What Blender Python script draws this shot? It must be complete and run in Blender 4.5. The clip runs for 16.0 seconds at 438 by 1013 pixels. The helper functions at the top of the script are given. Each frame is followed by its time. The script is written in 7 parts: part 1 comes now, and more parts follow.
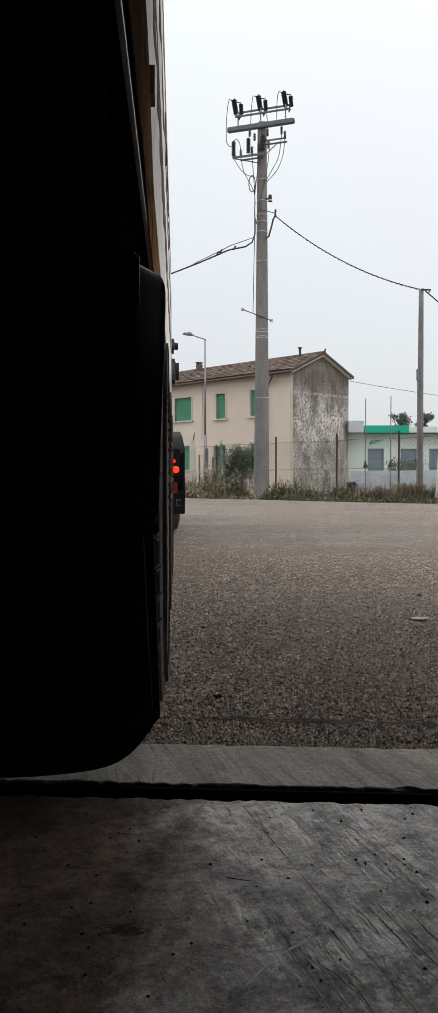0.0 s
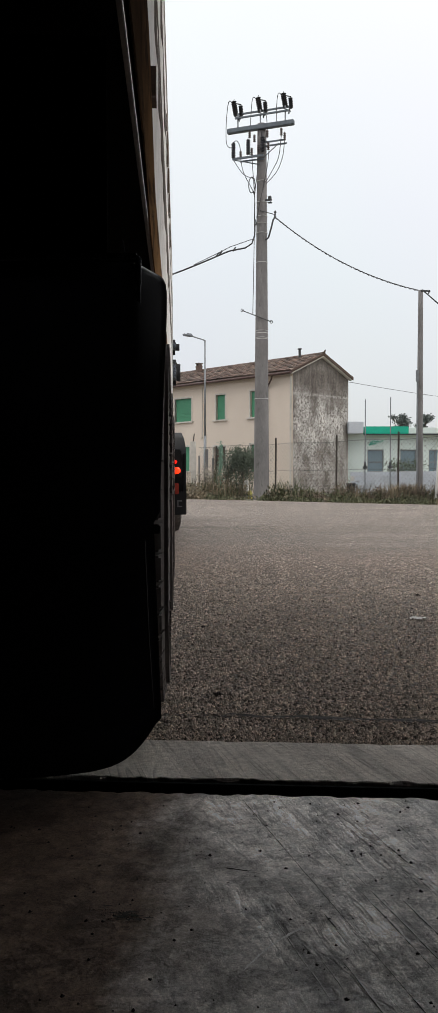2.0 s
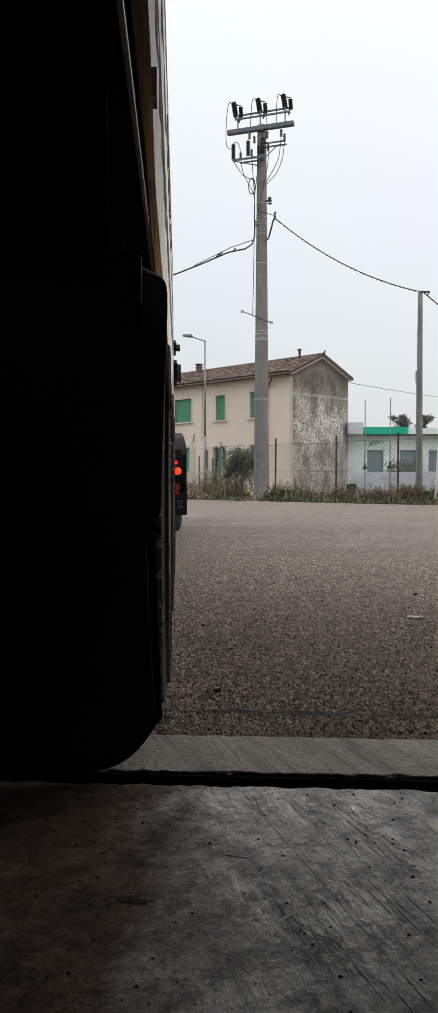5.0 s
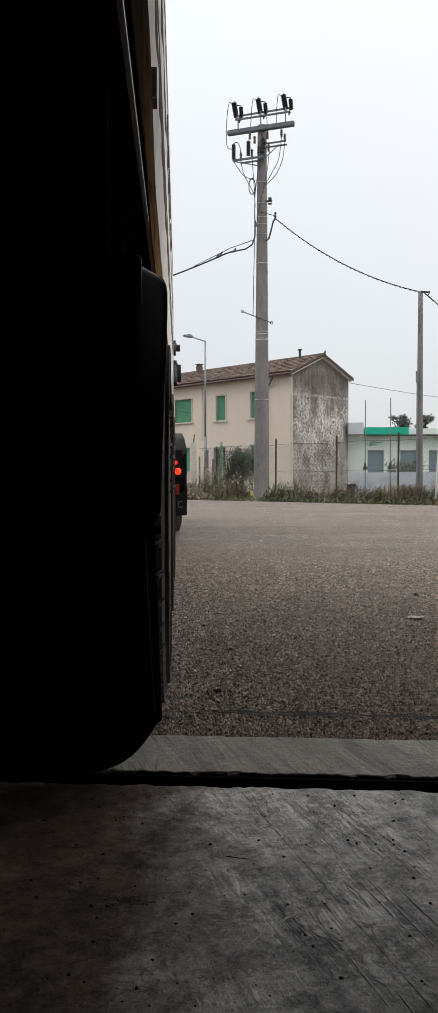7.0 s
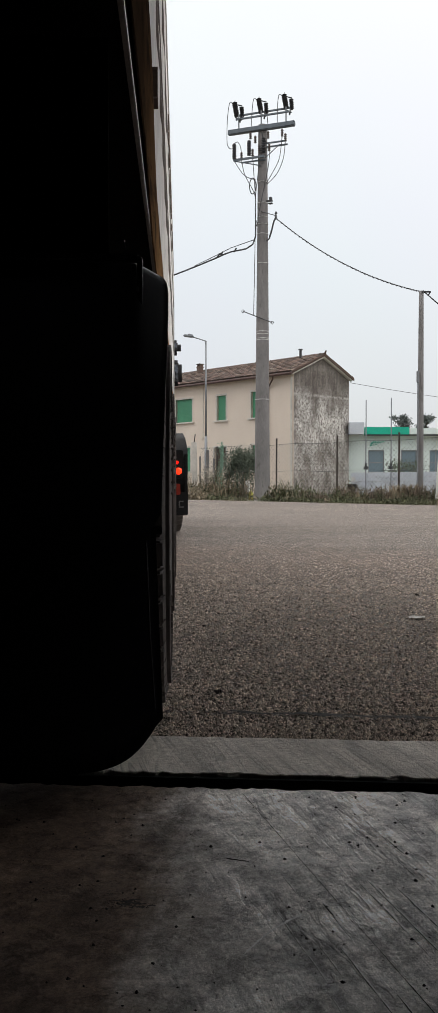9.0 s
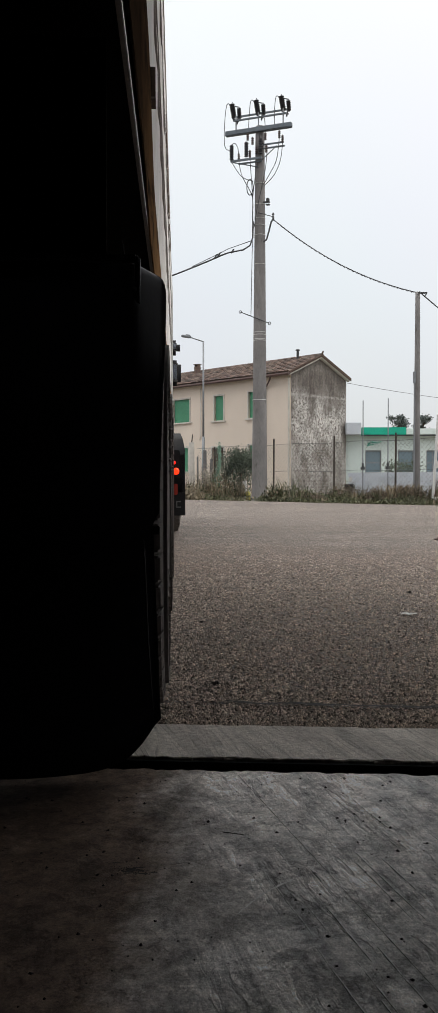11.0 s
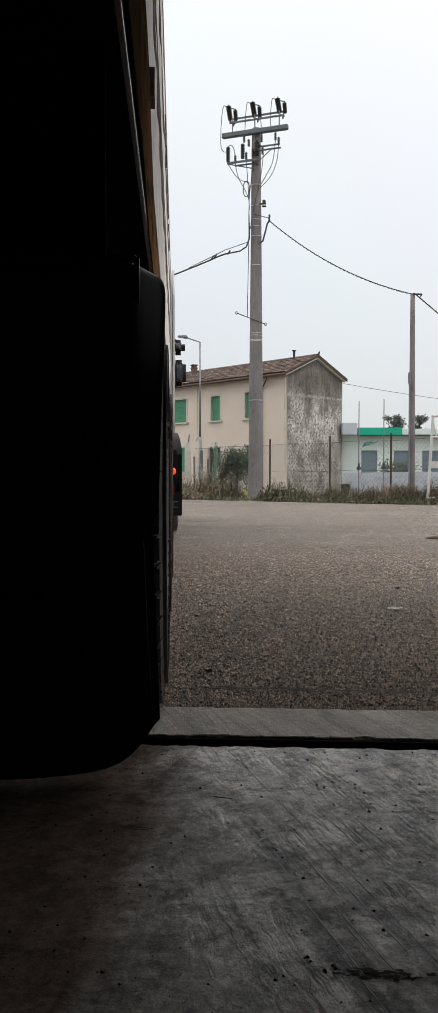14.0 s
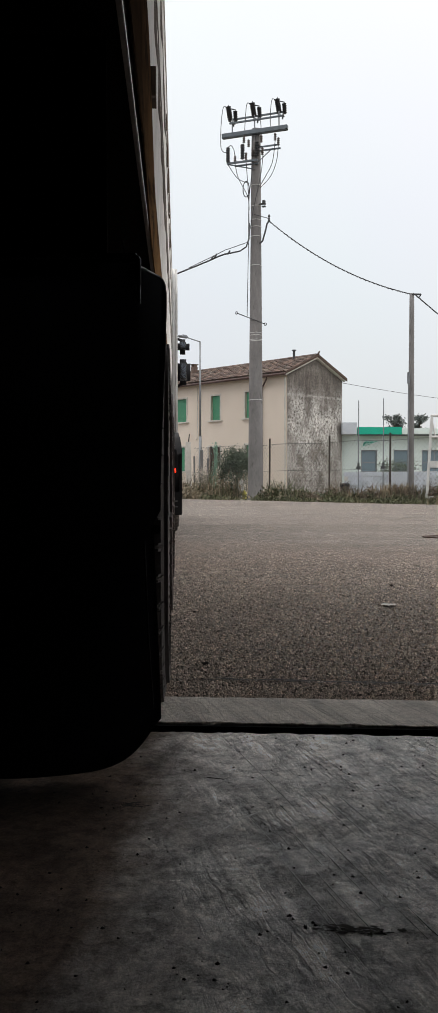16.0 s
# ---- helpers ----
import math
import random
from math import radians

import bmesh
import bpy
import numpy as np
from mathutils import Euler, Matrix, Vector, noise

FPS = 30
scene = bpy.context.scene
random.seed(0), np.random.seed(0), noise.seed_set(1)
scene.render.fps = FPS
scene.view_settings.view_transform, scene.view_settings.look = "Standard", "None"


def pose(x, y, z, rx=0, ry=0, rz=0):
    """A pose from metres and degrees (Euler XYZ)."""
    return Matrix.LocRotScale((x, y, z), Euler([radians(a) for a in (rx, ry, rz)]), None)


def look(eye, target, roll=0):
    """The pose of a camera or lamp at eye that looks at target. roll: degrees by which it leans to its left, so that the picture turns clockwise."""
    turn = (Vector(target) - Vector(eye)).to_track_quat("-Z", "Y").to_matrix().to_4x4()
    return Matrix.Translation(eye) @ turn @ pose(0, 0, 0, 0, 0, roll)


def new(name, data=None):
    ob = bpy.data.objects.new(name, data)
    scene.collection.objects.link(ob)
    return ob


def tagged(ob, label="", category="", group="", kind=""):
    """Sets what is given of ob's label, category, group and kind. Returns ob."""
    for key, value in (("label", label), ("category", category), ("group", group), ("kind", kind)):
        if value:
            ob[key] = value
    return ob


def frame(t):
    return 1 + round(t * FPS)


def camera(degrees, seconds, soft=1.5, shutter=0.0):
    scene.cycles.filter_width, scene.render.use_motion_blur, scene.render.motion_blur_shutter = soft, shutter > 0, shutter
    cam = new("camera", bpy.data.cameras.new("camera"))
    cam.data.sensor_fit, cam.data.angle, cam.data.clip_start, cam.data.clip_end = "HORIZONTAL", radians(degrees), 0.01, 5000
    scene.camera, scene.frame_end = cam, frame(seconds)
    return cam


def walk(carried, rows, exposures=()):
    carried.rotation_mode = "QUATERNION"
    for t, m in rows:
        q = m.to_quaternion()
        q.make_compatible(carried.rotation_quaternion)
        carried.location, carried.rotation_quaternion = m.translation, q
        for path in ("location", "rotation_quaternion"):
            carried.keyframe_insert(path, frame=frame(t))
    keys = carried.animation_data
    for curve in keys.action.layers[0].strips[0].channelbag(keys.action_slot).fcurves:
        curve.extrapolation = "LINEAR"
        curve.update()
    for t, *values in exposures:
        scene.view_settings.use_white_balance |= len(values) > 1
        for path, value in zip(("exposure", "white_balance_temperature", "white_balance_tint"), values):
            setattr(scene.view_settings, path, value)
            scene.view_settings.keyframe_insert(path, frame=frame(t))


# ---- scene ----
# seconds, metres backed up, camera turn to the right, camera tilt, trailer turn to the right (degrees)
PATH = [
    (0.0, 0.000, 0.74, -1.75, 0.00),
    (0.5, 0.004, 0.73, -1.72, 0.03),
    (1.0, 0.008, 0.73, -1.70, 0.05),
    (1.5, 0.019, 0.73, -1.69, 0.07),
    (2.0, 0.037, 0.75, -1.69, 0.10),
    (2.5, 0.052, 0.75, -1.70, 0.12),
    (3.0, 0.072, 0.74, -1.68, 0.14),
    (3.5, 0.087, 0.74, -1.66, 0.14),
    (4.0, 0.088, 0.75, -1.65, 0.14),
    (6.5, 0.081, 0.74, -1.66, 0.14),
    (7.0, 0.083, 0.73, -1.64, 0.12),
    (7.5, 0.083, 0.72, -1.64, 0.11),
    (8.0, 0.080, 0.71, -1.65, 0.11),
    (8.5, 0.078, 0.71, -1.65, 0.11),
    (9.0, 0.074, 0.69, -1.65, 0.14),
    (11.5, 0.207, 0.88, -1.64, 0.18),
    (12.0, 0.219, 0.86, -1.65, 0.22),
    (12.5, 0.221, 0.84, -1.65, 0.24),
    (13.0, 0.249, 0.84, -1.67, 0.27),
    (13.5, 0.311, 1.05, -1.64, 0.29),
    (14.0, 0.351, 1.07, -1.64, 0.32),
    (14.5, 0.395, 1.05, -1.67, 0.35),
    (15.0, 0.427, 1.13, -1.64, 0.37),
    (15.5, 0.458, 1.09, -1.64, 0.38),
    (16.0, 0.456, 1.05, -1.68, 0.39),
]

EYE = 0.62
DRIFT = ((0.0, 0.0), (12.5, 0.0), (13.5, 0.006), (14.5, 0.013), (16.0, 0.022))     # metres sideways
AXIS = 1.95          # the lorry stands a little askew to its way


def backed(t):
    """Metres backed up and trailer turn at t."""
    ts = [r[0] for r in PATH]
    return float(np.interp(t, ts, [r[1] for r in PATH])), float(np.interp(t, ts, [r[4] for r in PATH]))


def drifted(t):
    return float(np.interp(t, [r[0] for r in DRIFT], [r[1] for r in DRIFT]))


cam = camera(28.8, 16.0, soft=1.3, shutter=0.2)
walk(cam, [(t, pose(drifted(t), -s, EYE, 90 + p, 0, -y)) for t, s, y, p, _ in PATH],
     exposures=[(0.0, 0.0), (16.0, 0.0)])

# ---------------------------------------------------------------- light
world = bpy.data.worlds.new("overcast_sky")
scene.world = world
world.use_nodes = True
wt = world.node_tree
wt.nodes.clear()
w_out = wt.nodes.new("ShaderNodeOutputWorld")
w_bg = wt.nodes.new("ShaderNodeBackground")
w_sky = wt.nodes.new("ShaderNodeTexSky")
w_sky.sky_type = "NISHITA"
w_sky.sun_disc = False
w_sky.sun_elevation = radians(48)
w_sky.sun_rotation = radians(60)
w_sky.air_density, w_sky.dust_density = 1.0, 4.0
w_co = wt.nodes.new("ShaderNodeTexCoord")
w_xyz = wt.nodes.new("ShaderNodeSeparateXYZ")
w_ramp = wt.nodes.new("ShaderNodeValToRGB")
w_noise = wt.nodes.new("ShaderNodeTexNoise")
w_noise.inputs["Scale"].default_value = 2.2
w_noise.inputs["Detail"].default_value = 4
w_mul = wt.nodes.new("ShaderNodeMixRGB")
w_mul.blend_type = "MULTIPLY"
w_mul.inputs[0].default_value = 0.10
w_add = wt.nodes.new("ShaderNodeMixRGB")
w_add.blend_type = "ADD"
w_add.inputs[0].default_value = 0.02
el = w_ramp.color_ramp.elements
el[0].position, el[0].color = 0.0, (0.655, 0.675, 0.71, 1)
el[1].position, el[1].color = 1.0, (2.75, 2.68, 2.58, 1)
e2 = el.new(0.30)
e2.color = (0.835, 0.855, 0.89, 1)
e3 = el.new(0.55)
e3.color = (1.0, 1.01, 1.02, 1)
e4 = el.new(0.75)
e4.color = (2.0, 1.97, 1.92, 1)
wt.links.new(w_co.outputs["Generated"], w_xyz.inputs[0])
wt.links.new(w_xyz.outputs["Z"], w_ramp.inputs[0])
wt.links.new(w_co.outputs["Generated"], w_noise.inputs["Vector"])
wt.links.new(w_ramp.outputs[0], w_mul.inputs[1])
wt.links.new(w_noise.outputs["Color"], w_mul.inputs[2])
wt.links.new(w_mul.outputs[0], w_add.inputs[1])
wt.links.new(w_sky.outputs[0], w_add.inputs[2])
wt.links.new(w_add.outputs[0], w_bg.inputs["Color"])
w_bg.inputs["Strength"].default_value = 1.0
wt.links.new(w_bg.outputs[0], w_out.inputs["Surface"])

sun_data = bpy.data.lights.new("sun", "SUN")
sun_data.energy, sun_data.angle, sun_data.color = 0.5, radians(40), (1.0, 0.97, 0.93)
sun = new("sun", sun_data)
sun.matrix_world = look((30, 10, 40), (0, 25, 0))


# ---------------------------------------------------------------- materials
def mat(name, base, second=None, rough=0.7, metal=0.0, scale=8.0, fine=90.0, bump=0.2, spread=0.5, fine_mix=0.25,
        stretch=(1, 1, 1), per_object=0.0, island=0.0, third=None, third_at=0.62, third_scale=2.0):
    """A two-scale procedural surface: broad patches between base and second, fine grain, optional stains of a third colour."""
    m = bpy.data.materials.new(name)
    m.use_nodes = True
    n, k = m.node_tree.nodes, m.node_tree.links
    b = n["Principled BSDF"]
    co = n.new("ShaderNodeTexCoord")
    mp = n.new("ShaderNodeMapping")
    mp.inputs["Scale"].default_value = stretch
    k.new(co.outputs["Object"], mp.inputs["Vector"])
    big = n.new("ShaderNodeTexNoise")
    big.inputs["Scale"].default_value, big.inputs["Detail"].default_value, big.inputs["Roughness"].default_value = scale, 6, 0.6
    small = n.new("ShaderNodeTexNoise")
    small.inputs["Scale"].default_value, small.inputs["Detail"].default_value = fine, 3
    k.new(mp.outputs[0], big.inputs["Vector"])
    k.new(mp.outputs[0], small.inputs["Vector"])
    ramp = n.new("ShaderNodeValToRGB")
    ramp.color_ramp.elements[0].position = 0.5 - spread * 0.4
    ramp.color_ramp.elements[1].position = 0.5 + spread * 0.4
    second = second or tuple(c * 0.7 for c in base)
    ramp.color_ramp.elements[0].color = (*second, 1)
    ramp.color_ramp.elements[1].color = (*base, 1)
    k.new(big.outputs["Fac"], ramp.inputs[0])
    grain = n.new("ShaderNodeMixRGB")
    grain.blend_type = "OVERLAY"
    grain.inputs[0].default_value = fine_mix
    k.new(ramp.outputs[0], grain.inputs[1])
    k.new(small.outputs["Fac"], grain.inputs[2])
    last = grain.outputs[0]
    if third:
        st = n.new("ShaderNodeTexNoise")
        st.inputs["Scale"].default_value, st.inputs["Detail"].default_value, st.inputs["Roughness"].default_value = third_scale, 8, 0.65
        k.new(mp.outputs[0], st.inputs["Vector"])
        sr = n.new("ShaderNodeValToRGB")
        sr.color_ramp.elements[0].position, sr.color_ramp.elements[1].position = third_at, third_at + 0.12
        k.new(st.outputs["Fac"], sr.inputs[0])
        mx = n.new("ShaderNodeMixRGB")
        mx.inputs[2].default_value = (*third, 1)
        k.new(sr.outputs[0], mx.inputs[0])
        k.new(last, mx.inputs[1])
        last = mx.outputs[0]
    if per_object or island:
        src = n.new("ShaderNodeObjectInfo").outputs["Random"] if per_object else n.new("ShaderNodeNewGeometry").outputs["Random Per Island"]
        amount = per_object or island
        mr = n.new("ShaderNodeMapRange")
        mr.inputs["To Min"].default_value, mr.inputs["To Max"].default_value = 1 - amount, 1 + amount
        k.new(src, mr.inputs["Value"])
        hs = n.new("ShaderNodeHueSaturation")
        k.new(mr.outputs[0], hs.inputs["Value"])
        k.new(last, hs.inputs["Color"])
        last = hs.outputs[0]
    k.new(last, b.inputs["Base Color"])
    rr = n.new("ShaderNodeMapRange")
    rr.inputs["To Min"].default_value, rr.inputs["To Max"].default_value = max(0.02, rough - 0.12), min(1, rough + 0.12)
    k.new(big.outputs["Fac"], rr.inputs["Value"])
    k.new(rr.outputs[0], b.inputs["Roughness"])
    b.inputs["Metallic"].default_value = metal
    if bump:
        bp = n.new("ShaderNodeBump")
        bp.inputs["Strength"].default_value = bump
        bp.inputs["Distance"].default_value = 0.01
        k.new(small.outputs["Fac"], bp.inputs["Height"])
        k.new(bp.outputs[0], b.inputs["Normal"])
    return m


def node_maker(name):
    m = bpy.data.materials.new(name)
    m.use_nodes = True
    n, k = m.node_tree.nodes, m.node_tree.links
    co = n.new("ShaderNodeTexCoord")

    def mapped(scale=(1, 1, 1), rot=0.0):
        mp = n.new("ShaderNodeMapping")
        mp.inputs["Scale"].default_value = scale
        mp.inputs["Rotation"].default_value = (0, 0, radians(rot))
        k.new(co.outputs["Object"], mp.inputs["Vector"])
        return mp.outputs[0]

    def nz(vec, scale, detail=5, rough=0.6):
        x = n.new("ShaderNodeTexNoise")
        x.inputs["Scale"].default_value, x.inputs["Detail"].default_value, x.inputs["Roughness"].default_value = scale, detail, rough
        k.new(vec, x.inputs["Vector"])
        return x.outputs["Fac"]

    def ramp(val, *stops):
        r = n.new("ShaderNodeValToRGB")
        e = r.color_ramp.elements
        while len(e) < len(stops):
            e.new(0.5)
        for s, (pos, col) in zip(e, stops):
            s.position = pos
            s.color = (*col, 1) if not isinstance(col, (int, float)) else (col, col, col, 1)
        k.new(val, r.inputs[0])
        return r.outputs[0]

    def mix(kind, fac, a, b):
        x = n.new("ShaderNodeMixRGB")
        x.blend_type = kind
        for inp, val in zip(x.inputs, (fac, a, b)):
            if isinstance(val, (int, float)):
                inp.default_value = val if inp.type == "VALUE" else (val, val, val, 1)
            elif isinstance(val, tuple):
                inp.default_value = (*val, 1)
            else:
                k.new(val, inp)
        return x.outputs[0]

    def bump(height, strength, dist, normal=None):
        x = n.new("ShaderNodeBump")
        x.inputs["Strength"].default_value, x.inputs["Distance"].default_value = strength, dist
        k.new(height, x.inputs["Height"])
        if normal:
            k.new(normal, x.inputs["Normal"])
        return x.outputs[0]
    return m, n, k, mapped, nz, ramp, mix, bump, n["Principled BSDF"]


def asphalt_mat():
    """Coarse worn aggregate: each stone its own grey, dark binder between, broad brownish and pale patches."""
    m, n, k, mapped, nz, ramp, mix, bump, b = node_maker("asphalt")
    vec = mapped()
    v = n.new("ShaderNodeTexVoronoi")
    v.inputs["Scale"].default_value = 105
    k.new(vec, v.inputs["Vector"])
    d = n.new("ShaderNodeTexVoronoi")
    d.inputs["Scale"].default_value = 42
    k.new(vec, d.inputs["Vector"])
    bw = n.new("ShaderNodeSeparateColor")
    k.new(v.outputs["Color"], bw.inputs[0])
    bw2 = n.new("ShaderNodeSeparateColor")
    k.new(d.outputs["Color"], bw2.inputs[0])
    stone = ramp(bw.outputs[0], (0.0, (0.032, 0.027, 0.023)), (0.45, (0.23, 0.193, 0.162)), (0.78, (0.41, 0.346, 0.293)), (1.0, (0.78, 0.69, 0.60)))
    gap = ramp(v.outputs["Distance"], (0.25, 1.0), (0.66, 0.07))
    c = mix("MULTIPLY", 0.85, stone, gap)
    c = mix("MULTIPLY", 0.45, c, ramp(bw2.outputs[0], (0.0, 0.45), (1.0, 1.5)))
    c = mix("MULTIPLY", 0.8, c, ramp(nz(vec, 9, 6, 0.7), (0.3, 0.62), (0.7, 1.4)))
    c = mix("MULTIPLY", 1.0, c, ramp(nz(mapped((0.35, 1, 1), 43), 0.5, 4), (0.35, (0.84, 0.79, 0.74)), (0.62, (1.2, 1.18, 1.15))))
    c = mix("MULTIPLY", 0.8, c, ramp(nz(vec, 1.7, 6), (0.3, 0.78), (0.7, 1.16)))
    c = mix("MULTIPLY", 0.9, c, ramp(nz(vec, 38, 5, 0.75), (0.34, 0.45), (0.66, 1.65)))
    # long sweeps left by turning tyres
    c = mix("MULTIPLY", 1.0, c, ramp(nz(mapped((0.1, 1.1, 1), 8), 1.3, 6, 0.7), (0.36, 0.82), (0.64, 1.16)))
    # browner tint near the hall, turning into plain grey further off
    sep = n.new("ShaderNodeSeparateXYZ")
    k.new(vec, sep.inputs[0])
    reach = n.new("ShaderNodeMapRange")
    reach.inputs["From Max"].default_value = 20.0
    k.new(sep.outputs["Y"], reach.inputs["Value"])
    spot = n.new("ShaderNodeMath")
    spot.operation = "MULTIPLY_ADD"
    spot.inputs[1].default_value = 0.25
    k.new(nz(mapped((0.5, 1, 1)), 0.7, 6, 0.65), spot.inputs[0])
    k.new(reach.outputs[0], spot.inputs[2])
    c = mix("MULTIPLY", 1.0, c, ramp(spot.outputs[0], (0.28, (1.11, 0.975, 0.90)), (0.42, (1.10, 0.975, 0.905)), (0.57, (0.98, 0.985, 1.005))))
    # darker towards the door: shade between the stones, seen from above, put into the colour
    c = mix("MULTIPLY", 1.0, c, ramp(spot.outputs[0], (0.20, 0.70), (0.33, 0.87), (0.46, 0.93), (0.58, 0.92), (0.72, 1.0)))
    k.new(c, b.inputs["Base Color"])
    b.inputs["Roughness"].default_value = 0.64
    b.inputs["Specular IOR Level"].default_value = 0.3
    inv = ramp(v.outputs["Distance"], (0.0, 1.0), (0.8, 0.0))
    k.new(bump(nz(vec, 30, 4), 0.5, 0.008, bump(inv, 0.8, 0.009)), b.inputs["Normal"])
    return m


def floor_mat():
    """Power-trowelled hall concrete: straight parallel drag marks, smooth brown polish darkened for shade at one side,
    flakes, grit and stains.
    """
    m, n, k, mapped, nz, ramp, mix, bump, b = node_maker("concrete_floor")
    vec = mapped()
    sep = n.new("ShaderNodeSeparateXYZ")
    k.new(vec, sep.inputs[0])

    def warped(amount, scale, source):
        w = n.new("ShaderNodeVectorMath")
        w.operation = "MULTIPLY_ADD"
        w.inputs[1].default_value = (amount, amount, 0)
        wob = n.new("ShaderNodeTexNoise")
        wob.inputs["Scale"].default_value, wob.inputs["Detail"].default_value = scale, 3
        k.new(vec, wob.inputs["Vector"])
        k.new(wob.outputs["Color"], w.inputs[0])
        k.new(source, w.inputs[2])
        return w.outputs[0]
    bent = warped(0.006, 26, warped(0.016, 5, vec))

    def drag(across, along, rot=20.0, source=bent):
        """Coordinates stretched along the drag marks."""
        mp = n.new("ShaderNodeMapping")
        mp.vector_type = "TEXTURE"
        mp.inputs["Rotation"].default_value = (0, 0, radians(rot))
        mp.inputs["Scale"].default_value = (1 / across, 1 / along, 1)
        k.new(source, mp.inputs["Vector"])
        return mp.outputs[0]

    def shifted(amount, noise_out):
        x = n.new("ShaderNodeMath")
        x.operation = "MULTIPLY_ADD"
        x.inputs[1].default_value = amount
        k.new(noise_out, x.inputs[0])
        k.new(sep.outputs["X"], x.inputs[2])
        return x.outputs[0]
    # polished brown lane, darkened for the trailer's shade; grey scraped concrete beyond it
    scraped = ramp(shifted(0.42, nz(vec, 2.6, 7, 0.68)), (0.10, 0.0), (0.33, 1.0))
    smooth = ramp(nz(vec, 4.0, 8, 0.68), (0.32, (0.040, 0.027, 0.019)), (0.52, (0.070, 0.050, 0.037)), (0.68, (0.12, 0.092, 0.072)))
    dusty = ramp(nz(vec, 5.0, 9, 0.72), (0.32, (0.155, 0.146, 0.134)), (0.5, (0.25, 0.24, 0.225)), (0.68, (0.36, 0.35, 0.334)))
    c = mix("MIX", scraped, smooth, dusty)
    # drag marks at three widths, strongest in patches; the broad one carries ridge shading
    patch = mix("MULTIPLY", 1.0, ramp(nz(vec, 5.2, 7, 0.68), (0.44, 0.12), (0.60, 1.0)), ramp(shifted(0.34, nz(vec, 3.4, 6, 0.62)), (0.12, 0.10), (0.34, 1.0)))
    fine = nz(drag(150, 9.0), 1.0, 4, 0.66)
    band = nz(drag(34, 3.2), 1.0, 5, 0.68)
    broad = nz(drag(12, 2.2), 1.0, 5, 0.65)
    c = mix("MULTIPLY", scraped, c, ramp(broad, (0.36, 0.45), (0.46, 0.88), (0.53, 1.07), (0.64, 1.36)))
    c = mix("MULTIPLY", patch, c, ramp(band, (0.34, 0.45), (0.46, 0.90), (0.56, 1.06), (0.68, 1.4)))
    c = mix("MULTIPLY", patch, c, ramp(fine, (0.34, 0.78), (0.48, 0.98), (0.66, 1.16)))
    # worn skin: crisp-edged islands of lighter and darker cement
    skin = nz(warped(0.05, 6, vec), 13, 11, 0.8)
    c = mix("MULTIPLY", ramp(shifted(0.3, nz(vec, 3.0, 5)), (0.0, 0.55), (0.25, 1.0)), c, ramp(skin, (0.36, 0.55), (0.44, 0.74), (0.475, 0.97), (0.54, 1.04), (0.60, 1.1), (0.66, 1.35)))
    # trowel ridges: shaded lip and lit edge put into the colour
    ridge = nz(drag(9.0, 0.35), 1.0, 0.5, 0.5)
    broken = mix("MULTIPLY", 1.0, ramp(nz(vec, 7.5, 6, 0.7), (0.44, 0.0), (0.54, 0.8)), patch)
    for at in (0.36, 0.43, 0.50, 0.57, 0.63):
        lip = ramp(ridge, (at - 0.02, 1.0), (at - 0.003, 0.6), (at, 0.38), (at + 0.004, 1.3), (at + 0.018, 1.0))
        c = mix("MULTIPLY", broken, c, lip)
    # crusted ripples: hollow painted in shade, crest painted lit
    ripple = nz(drag(20, 4.0, 20.0, warped(0.014, 12, bent)), 1.0, 3.0, 0.6)
    crust = mix("MULTIPLY", 1.0, ramp(nz(vec, 4.6, 6, 0.7), (0.47, 0.0), (0.55, 1.0)), ramp(shifted(0.3, nz(vec, 5.0, 4)), (0.14, 0.0), (0.28, 1.0)))
    hollow = ramp(ripple, (0.38, 1.0), (0.43, 0.74), (0.475, 0.55), (0.495, 1.2), (0.54, 1.06), (0.6, 1.0))
    c = mix("MULTIPLY", crust, c, hollow)
    # cross scuffs, clouds, pale flakes, dark specks, small stains, grain
    scuff = nz(drag(60, 4.0, -38.0), 1.0, 3, 0.6)
    c = mix("MULTIPLY", mix("MULTIPLY", 1.0, ramp(nz(vec, 6.1, 5), (0.5, 0.0), (0.62, 0.8)), patch), c, ramp(scuff, (0.36, 0.7), (0.5, 1.0), (0.66, 1.4)))
    c = mix("MULTIPLY", 0.8, c, ramp(nz(vec, 8.5, 9, 0.74), (0.34, 0.40), (0.48, 0.98), (0.66, 1.35)))
    flake = nz(drag(60, 14.0), 1.0, 8, 0.78)
    c = mix("MIX", mix("MULTIPLY", 1.0, ramp(flake, (0.53, 0.0), (0.62, 0.7)), mix("MULTIPLY", 1.0, scraped, ramp(nz(vec, 5.0, 5), (0.44, 0.08), (0.58, 1.0)))), c, (0.36, 0.352, 0.335))
    c = mix("MULTIPLY", 0.85, c, ramp(nz(vec, 42, 10, 0.84), (0.36, 0.40), (0.64, 1.6)))
    c = mix("MULTIPLY", 0.6, c, ramp(nz(vec, 260, 4, 0.7), (0.34, 0.5), (0.66, 1.45)))
    c = mix("MIX", ramp(nz(vec, 170, 3, 0.6), (0.68, 0.0), (0.72, 0.85)), c, (0.02, 0.018, 0.016))
